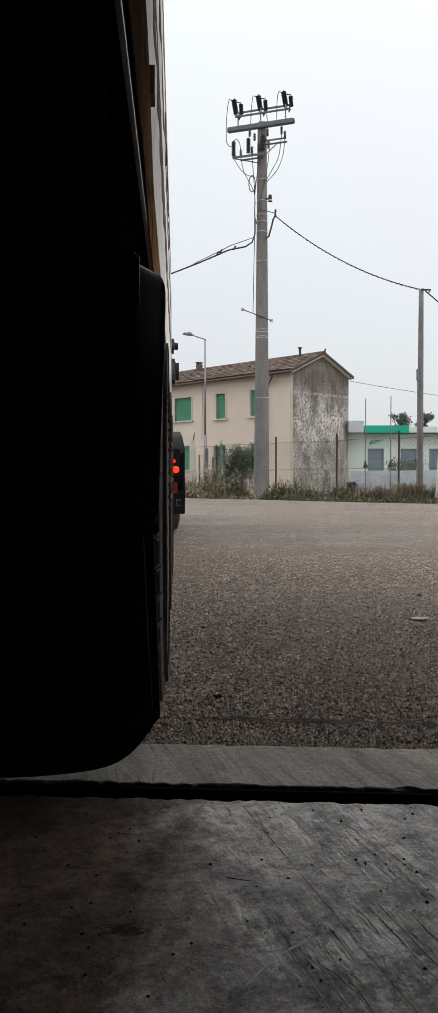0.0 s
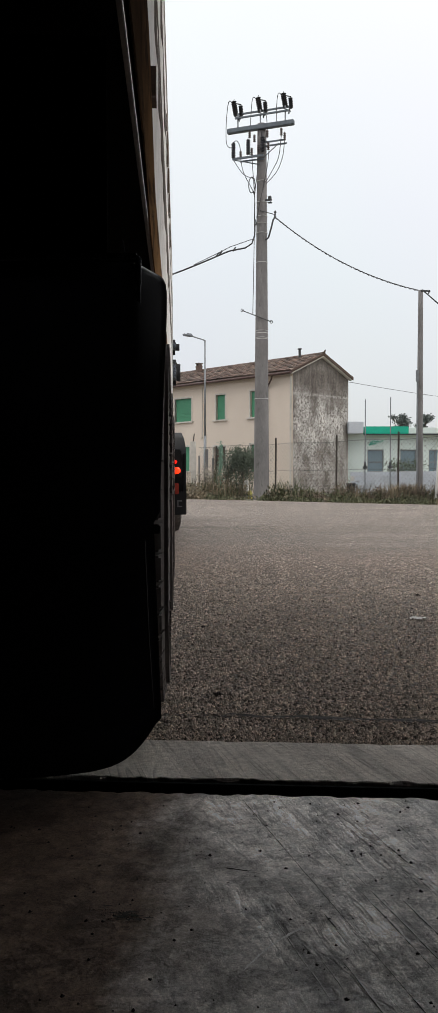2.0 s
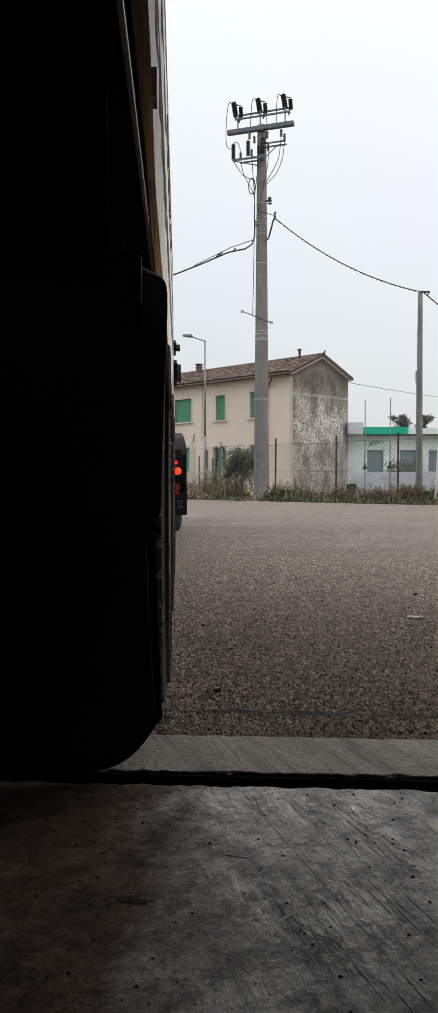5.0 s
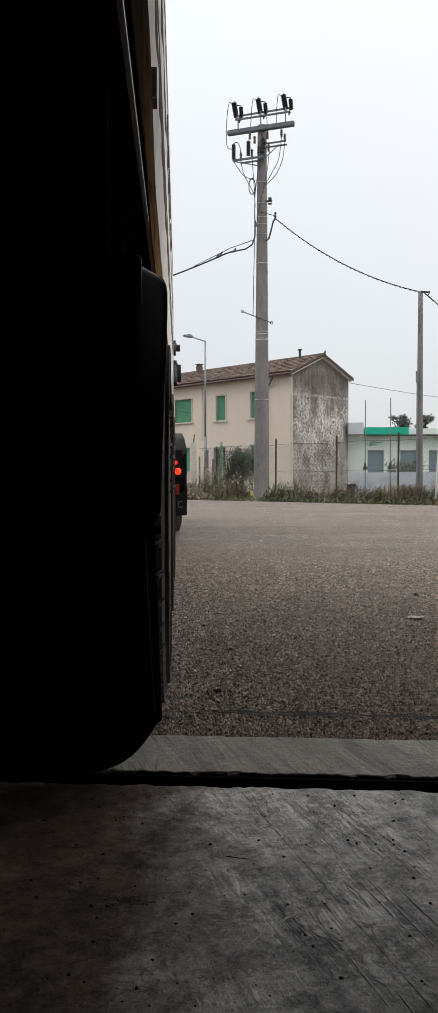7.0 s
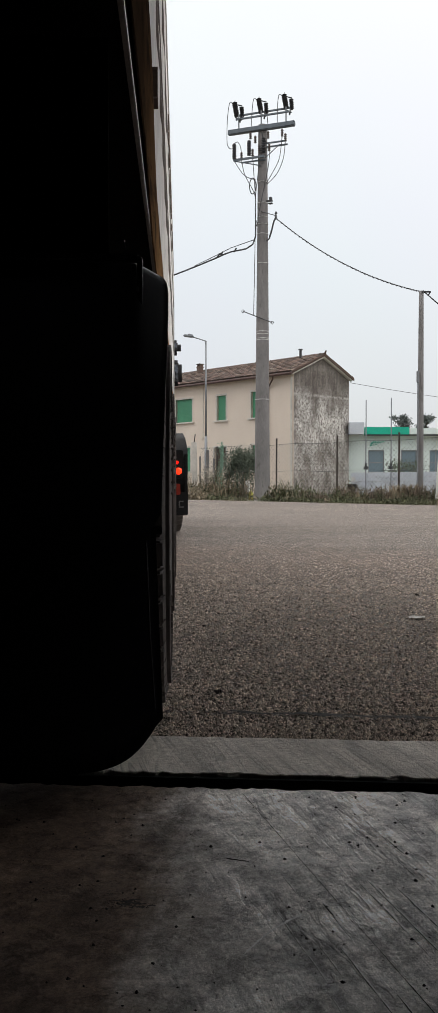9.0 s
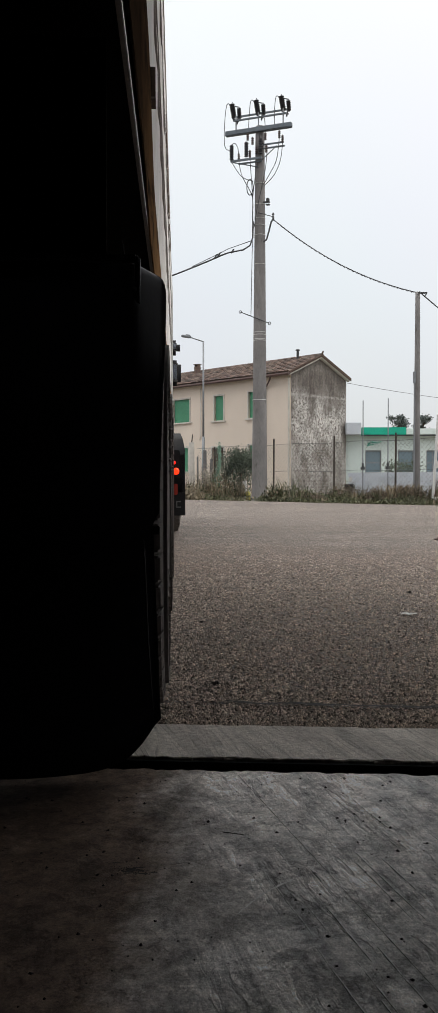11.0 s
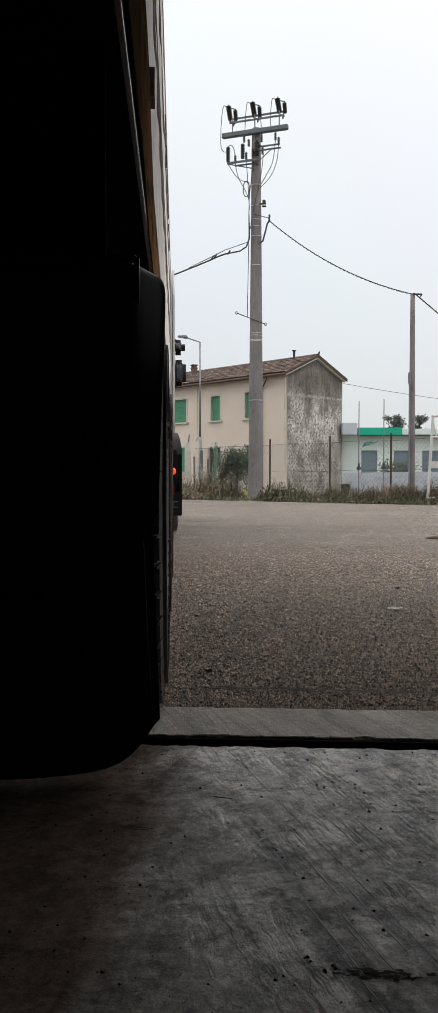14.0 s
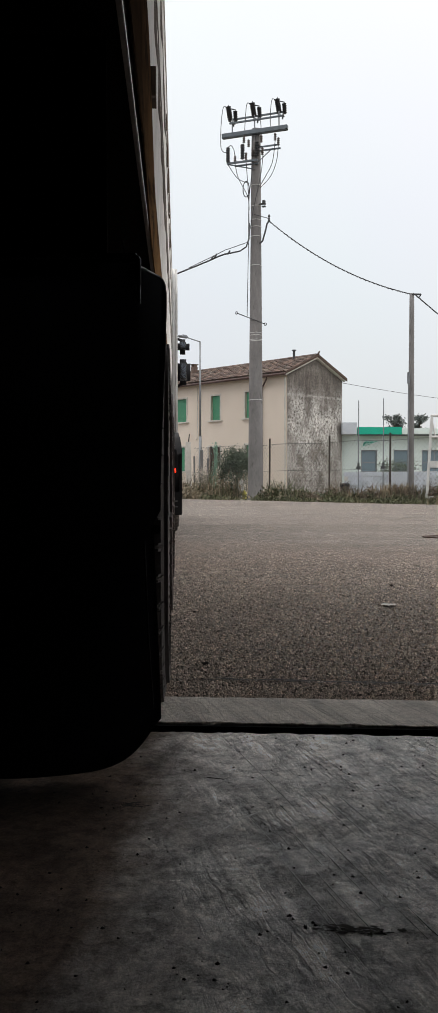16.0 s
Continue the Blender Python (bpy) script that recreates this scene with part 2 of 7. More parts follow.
    c = mix("MIX", ramp(nz(vec, 12, 9, 0.78), (0.63, 0.0), (0.71, 0.65)), c, (0.045, 0.038, 0.03))
    c = mix("MULTIPLY", 1.0, c, (2.64, 2.57, 2.56))
    k.new(c, b.inputs["Base Color"])
    r = ramp(nz(vec, 9, 8, 0.75), (0.34, 0.24), (0.66, 0.42))
    r = mix("ADD", patch, r, ramp(band, (0.38, 0.3), (0.5, 0.0)))
    r = mix("ADD", 1.0, r, ramp(nz(vec, 48, 8, 0.8), (0.38, 0.25), (0.5, 0.0)))
    r = mix("MIX", scraped, (0.62, 0.62, 0.62), r)
    k.new(r, b.inputs["Roughness"])
    # dirt in the marks takes the sheen away
    sheen = mix("MULTIPLY", patch, ramp(flake, (0.3, 0.36), (0.7, 0.55)), ramp(band, (0.36, 0.45), (0.48, 0.9), (0.62, 1.3)))
    sheen = mix("MULTIPLY", patch, sheen, ramp(fine, (0.34, 0.55), (0.48, 1.0), (0.66, 1.25)))
    # trodden patches with a worn gloss
    sheen = mix("MULTIPLY", 1.0, sheen, ramp(nz(vec, 8.0, 9, 0.72), (0.40, 0.45), (0.50, 1.0), (0.62, 2.1)))
    sheen = mix("MIX", scraped, (0.12, 0.12, 0.12), sheen)
    k.new(sheen, b.inputs["Specular IOR Level"])
    h = mix("MULTIPLY", 1.0, ramp(band, (0.3, 0.0), (0.7, 1.0)), patch)
    h = mix("ADD", 0.6, h, ramp(skin, (0.36, 0.0), (0.44, 0.35), (0.475, 0.8), (0.6, 1.0)))
    h = mix("ADD", 0.3, h, mix("MULTIPLY", 1.0, ramp(ripple, (0.42, 0.6), (0.47, 0.0), (0.495, 1.0), (0.6, 0.6)), crust))
    h = mix("ADD", 0.5, h, nz(vec, 40, 10, 0.84))
    k.new(bump(h, 0.6, 0.008), b.inputs["Normal"])
    return m


def apron_mat():
    """Broom-marked outdoor concrete with slanting drag marks, rust-brown dust and dark pits."""
    m, n, k, mapped, nz, ramp, mix, bump, b = node_maker("concrete_apron")
    vec = mapped()
    c = ramp(nz(vec, 5, 8, 0.7), (0.3, (0.44, 0.395, 0.345)), (0.5, (0.56, 0.51, 0.45)), (0.7, (0.70, 0.65, 0.58)))
    mp = n.new("ShaderNodeMapping")
    mp.vector_type = "TEXTURE"
    mp.inputs["Rotation"].default_value = (0, 0, radians(20))
    mp.inputs["Scale"].default_value = (1 / 16, 1 / 1.2, 1)
    k.new(vec, mp.inputs["Vector"])
    c = mix("MULTIPLY", 0.8, c, ramp(nz(mp.outputs[0], 1, 6, 0.65), (0.34, 0.55), (0.5, 1.0), (0.64, 1.2)))
    ridge = nz(mp.outputs[0], 0.8, 1.5, 0.5)
    for at in (0.38, 0.45, 0.52, 0.59):
        c = mix("MULTIPLY", ramp(nz(vec, 7, 4), (0.4, 0.2), (0.6, 1.0)), c, ramp(ridge, (at - 0.02, 1.0), (at, 0.5), (at + 0.006, 1.15), (at + 0.02, 1.0)))
    c = mix("MULTIPLY", 0.7, c, ramp(nz(vec, 60, 5, 0.75), (0.3, 0.55), (0.68, 1.3)))
    c = mix("MIX", ramp(nz(vec, 34, 6, 0.7), (0.66, 0.0), (0.72, 0.9)), c, (0.06, 0.05, 0.042))
    k.new(c, b.inputs["Base Color"])
    b.inputs["Roughness"].default_value = 0.72
    k.new(bump(nz(vec, 45, 7, 0.75), 0.7, 0.012), b.inputs["Normal"])
    return m


def gable_mat():
    """Old grey-brown render, streaked by rain, speckled with lime where it flakes, and coursed stone showing at the foot."""
    m, n, k, mapped, nz, ramp, mix, bump, b = node_maker("gable_render")
    vec = mapped()
    sep = n.new("ShaderNodeSeparateXYZ")
    k.new(vec, sep.inputs[0])

    def height(scale, amount):
        """Height over the ground in tens of metres, made uneven."""
        x = n.new("ShaderNodeMath")
        x.operation = "MULTIPLY_ADD"
        x.inputs[1].default_value = amount
        k.new(nz(vec, scale, 6, 0.7), x.inputs[0])
        y = n.new("ShaderNodeMath")
        y.operation = "MULTIPLY_ADD"
        y.inputs[1].default_value = 0.1
        k.new(sep.outputs["Z"], y.inputs[0])
        y.inputs[2].default_value = -0.5 * amount
        k.new(y.outputs[0], x.inputs[2])
        return x.outputs[0]
    c = ramp(nz(mapped((1, 1, 0.5)), 1.3, 9, 0.72), (0.32, (0.078, 0.064, 0.055)), (0.5, (0.138, 0.118, 0.103)), (0.68, (0.22, 0.194, 0.173)))
    # rain streaks down from the verge
    streak = nz(mapped((5, 5, 0.45)), 1.0, 7, 0.7)
    c = mix("MULTIPLY", ramp(height(1.0, 0.2), (0.3, 0.35), (0.6, 1.0)), c, ramp(streak, (0.36, 0.68), (0.5, 0.97), (0.64, 1.18)))
    c = mix("MULTIPLY", 0.9, c, ramp(nz(vec, 9, 9, 0.8), (0.36, 0.5), (0.5, 0.98), (0.64, 1.45)))
    # coursed stone at the foot, pale joints
    comb = n.new("ShaderNodeCombineXYZ")
    k.new(sep.outputs["Y"], comb.inputs["X"])
    k.new(sep.outputs["Z"], comb.inputs["Y"])
    wob = n.new("ShaderNodeVectorMath")
    wob.operation = "MULTIPLY_ADD"
    wob.inputs[1].default_value = (0.07, 0.07, 0)
    jig = n.new("ShaderNodeTexNoise")
    jig.inputs["Scale"].default_value = 4.0
    k.new(vec, jig.inputs["Vector"])
    k.new(jig.outputs["Color"], wob.inputs[0])
    k.new(comb.outputs[0], wob.inputs[2])
    br = n.new("ShaderNodeTexBrick")
    br.inputs["Scale"].default_value = 1.0
    br.inputs["Brick Width"].default_value, br.inputs["Row Height"].default_value, br.inputs["Mortar Size"].default_value = 0.31, 0.155, 0.022
    br.inputs["Color1"].default_value, br.inputs["Color2"].default_value, br.inputs["Mortar"].default_value = (0.85, 0.8, 0.75, 1), (1.15, 1.12, 1.08, 1), (1, 1, 1, 1)
    k.new(wob.outputs[0], br.inputs["Vector"])
    foot = ramp(height(1.6, 0.35), (0.20, 1.0), (0.36, 0.15), (0.46, 0.0))
    c = mix("MULTIPLY", foot, c, br.outputs["Color"])
    joint = mix("MULTIPLY", 1.0, br.outputs["Fac"], mix("MULTIPLY", 1.0, foot, ramp(nz(vec, 3.1, 7, 0.75), (0.48, 0.0), (0.60, 0.6))))
    c = mix("MIX", joint, c, (0.52, 0.49, 0.45))
    # flaked lime: ragged pale spots, thickest in the middle, and a thin course at the eaves' height
    belt = ramp(height(2.0, 0.1), (0.10, 0.5), (0.26, 0.8), (0.36, 1.0), (0.47, 0.9), (0.54, 0.35), (0.60, 0.05))
    spot = ramp(nz(mapped((1, 1, 0.9)), 7.5, 11, 0.86), (0.455, 0.0), (0.515, 1.0))
    area = ramp(nz(mapped((1, 1, 0.7)), 0.85, 6, 0.65), (0.38, 0.15), (0.54, 1.0))
    c = mix("MIX", mix("MULTIPLY", 1.0, mix("MULTIPLY", 1.0, spot, area), belt), c, (0.72, 0.69, 0.65))
    course = ramp(height(5.0, 0.02), (0.520, 0.0), (0.530, 1.0), (0.540, 0.0))
    c = mix("MIX", mix("MULTIPLY", 1.0, course, ramp(nz(vec, 4.0, 6, 0.75), (0.44, 0.0), (0.56, 0.8))), c, (0.6, 0.57, 0.53))
    k.new(c, b.inputs["Base Color"])
    b.inputs["Roughness"].default_value = 0.95
    k.new(bump(nz(vec, 9, 9, 0.78), 0.9, 0.05), b.inputs["Normal"])
    return m


def tarp_mat():
    """White coated tarpaulin: grimy streaks down the sheet, scuffs and small tears of dirt."""
    m, n, k, mapped, nz, ramp, mix, bump, b = node_maker("tarpaulin")
    vec = mapped()
    c = ramp(nz(vec, 1.5, 6), (0.3, (0.74, 0.71, 0.67)), (0.7, (0.86, 0.85, 0.82)))
    c = mix("MULTIPLY", 0.7, c, ramp(nz(mapped((1, 5, 0.35)), 2.0, 7, 0.7), (0.36, 0.72), (0.62, 1.08)))
    c = mix("MIX", ramp(nz(mapped((1, 1.2, 2.5)), 5.0, 9, 0.78), (0.60, 0.0), (0.70, 0.85)), c, (0.15, 0.125, 0.105))
    c = mix("MIX", ramp(nz(mapped((1, 0.8, 9)), 4.0, 8, 0.75), (0.66, 0.0), (0.69, 0.55)), c, (0.10, 0.09, 0.085))
    c = mix("MIX", ramp(nz(vec, 45, 5, 0.7), (0.66, 0.0), (0.7, 0.7)), c, (0.13, 0.11, 0.1))
    k.new(c, b.inputs["Base Color"])
    b.inputs["Roughness"].default_value = 0.75
    b.inputs["Specular IOR Level"].default_value = 0.15
    k.new(bump(nz(mapped((1, 2, 4)), 3, 5), 0.5, 0.02), b.inputs["Normal"])
    return m


def glow(name, colour, power):
    m = bpy.data.materials.new(name)
    m.use_nodes = True
    b = m.node_tree.nodes["Principled BSDF"]
    b.inputs["Base Color"].default_value = (*colour, 1)
    b.inputs["Emission Color"].default_value = (*colour, 1)
    b.inputs["Emission Strength"].default_value = power
    b.inputs["Roughness"].default_value = 0.2
    return m


def glass_dark(name, colour, rough=0.08):
    m = bpy.data.materials.new(name)
    m.use_nodes = True
    b = m.node_tree.nodes["Principled BSDF"]
    b.inputs["Base Color"].default_value = (*colour, 1)
    b.inputs["Roughness"].default_value = rough
    b.inputs["Specular IOR Level"].default_value = 0.7
    return m


def coat(name, colour):
    """Glossy lacquered paint with faint dust."""
    m = mat(name, colour, tuple(c * 0.9 for c in colour), 0.35, 0.0, scale=2, fine=20, bump=0.0)
    b = m.node_tree.nodes["Principled BSDF"]
    b.inputs["Coat Weight"].default_value = 1.0
    b.inputs["Coat Roughness"].default_value = 0.06
    return m


M = {
    "asphalt": asphalt_mat(),
    "concrete_floor": floor_mat(),
    "concrete_apron": apron_mat(),
    "concrete_pole": mat("concrete_pole", (0.245, 0.233, 0.228), (0.13, 0.123, 0.121), 0.85, scale=2.6, fine=30, bump=0.4, stretch=(1, 1, 0.3), third=(0.095, 0.088, 0.082), third_at=0.58, third_scale=5.0),
    "soil": mat("soil", (0.20, 0.175, 0.135), (0.10, 0.095, 0.06), 0.95, scale=0.4, fine=12, bump=0.6),
    "road": mat("road", (0.11, 0.105, 0.10), None, 0.85, scale=1.0, fine=60),
    "plaster_beige": mat("plaster_beige", (0.73, 0.63, 0.535), (0.66, 0.565, 0.475), 0.9, scale=0.6, fine=30, bump=0.15, stretch=(1, 1, 0.4)),
    "render_grey": gable_mat(),
    "plaster_white": mat("plaster_white", (0.71, 0.785, 0.75), (0.63, 0.71, 0.68), 0.85, scale=0.7, fine=20, bump=0.1),
    "green_paint": mat("green_paint", (0.082, 0.30, 0.172), (0.062, 0.25, 0.14), 0.6, scale=2, fine=30, bump=0.1),
    "green_fascia": mat("green_fascia", (0.006, 0.43, 0.285), (0.005, 0.36, 0.24), 0.7, scale=1, fine=20, bump=0.05),
    "dark_wood": mat("dark_wood", (0.09, 0.055, 0.04), None, 0.8, scale=4, fine=40, stretch=(1, 1, 0.2)),
    "brown_pipe": mat("brown_pipe", (0.085, 0.045, 0.036), None, 0.5, scale=4, fine=40),
    "white_stone": mat("white_stone", (0.66, 0.62, 0.56), None, 0.85, scale=4, fine=40),
    "window_glass": glass_dark("window_glass", (0.16, 0.225, 0.265)),
    "block_pale": mat("block_pale", (0.55, 0.58, 0.62), (0.47, 0.50, 0.545), 0.9, scale=1.2, fine=25, per_object=0.1),
    "galvanised": mat("galvanised", (0.27, 0.285, 0.30), (0.19, 0.20, 0.21), 0.5, 0.5, scale=5, fine=60),
    "blue_steel": mat("blue_steel", (0.15, 0.175, 0.195), (0.095, 0.11, 0.125), 0.55, 0.4, scale=5, fine=60),
    "dark_metal": mat("dark_metal", (0.06, 0.062, 0.065), None, 0.6, 0.3, scale=5, fine=60),
    "rusty_post": mat("rusty_post", (0.075, 0.06, 0.05), (0.05, 0.04, 0.035), 0.8, 0.2, scale=6, fine=60),
    "wire": mat("wire", (0.075, 0.085, 0.08), None, 0.6, 0.4),
    "insulator": mat("insulator", (0.035, 0.035, 0.04), None, 0.45, scale=8),
    "cable": mat("cable", (0.05, 0.05, 0.055), None, 0.7),
    "porcelain": mat("porcelain", (0.07, 0.05, 0.045), None, 0.3),
    "rubber": mat("rubber", (0.175, 0.155, 0.146), (0.10, 0.088, 0.083), 0.85, scale=5, fine=60, bump=0.15, third=(0.17, 0.145, 0.13), third_at=0.58, third_scale=4),
    "flap": mat("flap", (0.032, 0.030, 0.037), (0.018, 0.017, 0.022), 0.46, scale=6, fine=80, bump=0.03),
    # near-black, so that shaded undersides and gaps come out black
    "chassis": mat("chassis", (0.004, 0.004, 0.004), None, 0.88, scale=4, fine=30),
    "tarpaulin": tarp_mat(),
    "valance": mat("valance", (0.46, 0.27, 0.13), (0.28, 0.165, 0.085), 0.75, scale=2, fine=40, third=(0.07, 0.052, 0.04), third_at=0.5, third_scale=9, stretch=(1, 0.35, 1)),
    "rail": mat("rail", (0.30, 0.28, 0.265), (0.19, 0.17, 0.15), 0.5, 0.4, scale=3, fine=40),
    "cab_paint": mat("cab_paint", (0.70, 0.70, 0.69), None, 0.35, scale=1, fine=10, bump=0.02),
    "black_plastic": mat("black_plastic", (0.018, 0.018, 0.02), (0.012, 0.012, 0.013), 0.5, scale=3, fine=60, bump=0.1),
    "mirror_glass": mat("mirror_glass", (0.27, 0.29, 0.315), (0.22, 0.24, 0.26), 0.16, 1.0, bump=0.0, fine_mix=0.0),
    "red_lens": glow("red_lens", (0.95, 0.015, 0.008), 1.3),
    "orange_lens": glow("orange_lens", (1.0, 0.035, 0.008), 1.7),
    "red_reflector": mat("red_reflector", (0.32, 0.035, 0.02), None, 0.35, scale=20),
    "pale_mark": mat("pale_mark", (0.14, 0.14, 0.145), None, 0.8),
    "car_paint": coat("car_paint", (0.035, 0.034, 0.033)),
    "car_paint_b": coat("car_paint_b", (0.022, 0.024, 0.025)),
    # base lifted to grey: part of the sky's reflection put into the colour
    "car_glass": glass_dark("car_glass", (0.13, 0.145, 0.15), 0.05),
    "chrome": mat("chrome", (0.7, 0.7, 0.7), None, 0.25, 0.9, bump=0.0),
    "headlight": glow("headlight", (1.0, 0.97, 0.9), 2.5),
    # very dark, to keep bounced light in the hall down
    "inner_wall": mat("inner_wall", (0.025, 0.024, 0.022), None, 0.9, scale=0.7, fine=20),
    "mirror_facade_grey": mat("mirror_facade_grey", (0.20, 0.19, 0.175), (0.14, 0.133, 0.122), 0.9, scale=0.8, fine=25, bump=0.2),
    "litter": mat("litter", (0.7, 0.69, 0.66), None, 0.7),
    "dark_bit": mat("dark_bit", (0.025, 0.02, 0.017), None, 0.9),
    "white_metal": mat("white_metal", (0.68, 0.68, 0.66), (0.55, 0.54, 0.52), 0.5, 0.1, scale=5, fine=30),
    "hose": mat("hose", (0.10, 0.06, 0.045), None, 0.6),
}




def darken_rear(m):
    """Dark brown laid unevenly over the valance, strongest at its rear end."""
    n, k = m.node_tree.nodes, m.node_tree.links
    b = n["Principled BSDF"]
    clean = b.inputs["Base Color"].links[0].from_socket
    co = n.new("ShaderNodeTexCoord")
    sep = n.new("ShaderNodeSeparateXYZ")
    k.new(co.outputs["Object"], sep.inputs[0])
    grain = n.new("ShaderNodeTexNoise")
    grain.inputs["Scale"].default_value, grain.inputs["Detail"].default_value = 5.0, 6
    k.new(co.outputs["Object"], grain.inputs["Vector"])
    add = n.new("ShaderNodeMath")
    k.new(sep.outputs["Y"], add.inputs[0])
    k.new(grain.outputs["Fac"], add.inputs[1])
    amount = n.new("ShaderNodeMapRange")
    amount.inputs["From Min"].default_value, amount.inputs["From Max"].default_value = 2.7, 5.0
    amount.inputs["To Min"].default_value, amount.inputs["To Max"].default_value = 0.95, 0.0
    k.new(add.outputs[0], amount.inputs["Value"])
    mx = n.new("ShaderNodeMixRGB")
    mx.inputs[2].default_value = (0.028, 0.019, 0.014, 1)
    k.new(amount.outputs[0], mx.inputs[0])
    k.new(clean, mx.inputs[1])
    k.new(mx.outputs[0], b.inputs["Base Color"])


darken_rear(M["valance"])
M["valance"].node_tree.nodes["Principled BSDF"].inputs["Specular IOR Level"].default_value = 0.0
M["flap"].node_tree.nodes["Principled BSDF"].inputs["Specular IOR Level"].default_value = 0.3
M["black_plastic"].node_tree.nodes["Principled BSDF"].inputs["Specular IOR Level"].default_value = 0.2
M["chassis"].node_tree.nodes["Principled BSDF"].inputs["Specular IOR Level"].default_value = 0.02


def leaf_mat(name, a, b, island=0.35):
    return mat(name, a, b, 0.7, scale=1.5, fine=9, bump=0.0, fine_mix=0.2, island=island)


M["grass_green"] = leaf_mat("grass_green", (0.09, 0.096, 0.043), (0.055, 0.058, 0.028), 0.5)
M["weed_dark"] = leaf_mat("weed_dark", (0.068, 0.082, 0.033), (0.036, 0.043, 0.02), 0.6)
M["weed_brown"] = leaf_mat("weed_brown", (0.165, 0.115, 0.082), (0.075, 0.055, 0.04), 0.6)
M["grass_dry"] = leaf_mat("grass_dry", (0.24, 0.19, 0.125), (0.11, 0.09, 0.06), 0.5)
M["leaf_olive"] = leaf_mat("leaf_olive", (0.10, 0.125, 0.085), (0.055, 0.075, 0.045))
M["leaf_pine"] = leaf_mat("leaf_pine", (0.12, 0.14, 0.13), (0.085, 0.105, 0.098))
M["leaf_creeper"] = leaf_mat("leaf_creeper", (0.22, 0.33, 0.25), (0.15, 0.24, 0.18))
M["bark"] = mat("bark", (0.10, 0.08, 0.06), None, 0.95, scale=6, fine=30, stretch=(1, 1, 0.3))


# ---------------------------------------------------------------- mesh helpers
def box(bm, x0, x1, y0, y1, z0, z1, bevel=0.0):
    r = bmesh.ops.create_cube(bm, size=1.0)
    for v in r["verts"]:
        v.co = Vector(((x0 + x1) / 2 + v.co.x * (x1 - x0), (y0 + y1) / 2 + v.co.y * (y1 - y0), (z0 + z1) / 2 + v.co.z * (z1 - z0)))
    if bevel:
        es = {e for v in r["verts"] for e in v.link_edges}
        bmesh.ops.bevel(bm, geom=list(es), offset=bevel, segments=2, affect="EDGES", clamp_overlap=True)
    return bm


def rod(bm, a, b, r0, r1=None, sides=8, caps=True):
    """A tapered bar from a to b."""
    a, b = Vector(a), Vector(b)
    r1 = r0 if r1 is None else r1
    d = b - a
    if d.length < 1e-6:
        return bm
    q = d.to_track_quat("Z", "Y").to_matrix()
    rings = []
    for p, r in ((a, r0), (b, r1)):
        rings.append([bm.verts.new(p + q @ Vector((r * math.cos(2 * math.pi * i / sides), r * math.sin(2 * math.pi * i / sides), 0))) for i in range(sides)])
    for i in range(sides):
        j = (i + 1) % sides
        bm.faces.new((rings[0][i], rings[0][j], rings[1][j], rings[1][i]))
    if caps and sides > 2:
        bm.faces.new(rings[0][::-1])
        bm.faces.new(rings[1])
    return bm


def pipe(bm, pts, r, sides=6):
    """A tube along a line of points."""
    pts = [Vector(p) for p in pts]
    prev = None
    for i, p in enumerate(pts):
        d = (pts[min(i + 1, len(pts) - 1)] - pts[max(i - 1, 0)]).normalized()
        q = d.to_track_quat("Z", "Y").to_matrix()
        ring = [bm.verts.new(p + q @ Vector((r * math.cos(2 * math.pi * k / sides), r * math.sin(2 * math.pi * k / sides), 0))) for k in range(sides)]
        if prev:
            best = min(range(sides), key=lambda o: sum((prev[k].co - ring[(k + o) % sides].co).length for k in range(sides)))
            ring = [ring[(k + best) % sides] for k in range(sides)]
            for k in range(sides):
                j = (k + 1) % sides
                bm.faces.new((prev[k], prev[j], ring[j], ring[k]))
        else:
            bm.faces.new(ring[::-1])
        prev = ring
    bm.faces.new(prev)
    return bm


def lathe(bm, profile, axis="z", sides=24, centre=(0, 0, 0)):
    """Turns a profile of (radius, height) round an axis."""
    c = Vector(centre)
    rings = []
    for r, h in profile:
        ring = []
        for i in range(sides):
            a = 2 * math.pi * i / sides
            if axis == "z":
                p = Vector((r * math.cos(a), r * math.sin(a), h))
            elif axis == "x":
                p = Vector((h, r * math.cos(a), r * math.sin(a)))
            else:
                p = Vector((r * math.cos(a), h, r * math.sin(a)))
            ring.append(bm.verts.new(c + p))
        rings.append(ring)
    for a, b in zip(rings, rings[1:]):
        for i in range(sides):
            j = (i + 1) % sides
            bm.faces.new((a[i], a[j], b[j], b[i]))
    return bm


def extrude_profile(bm, pts, x0, x1):
    """A solid from a closed outline in (y, z), between two x."""
    a = [bm.verts.new((x0, y, z)) for y, z in pts]
    b = [bm.verts.new((x1, y, z)) for y, z in pts]
    n = len(pts)
    for i in range(n):
        j = (i + 1) % n
        bm.faces.new((a[i], a[j], b[j], b[i]))
    bm.faces.new(a[::-1])
    bm.faces.new(b)
    return bm


def sheet_ob(name, bm, material, smooth=False):
    bmesh.ops.recalc_face_normals(bm, faces=bm.faces)
    me = bpy.data.meshes.new(name)
    bm.to_mesh(me)
    bm.free()
    me.materials.append(material)
    if smooth:
        me.polygons.foreach_set("use_smooth", [True] * len(me.polygons))
    return new(name, me)


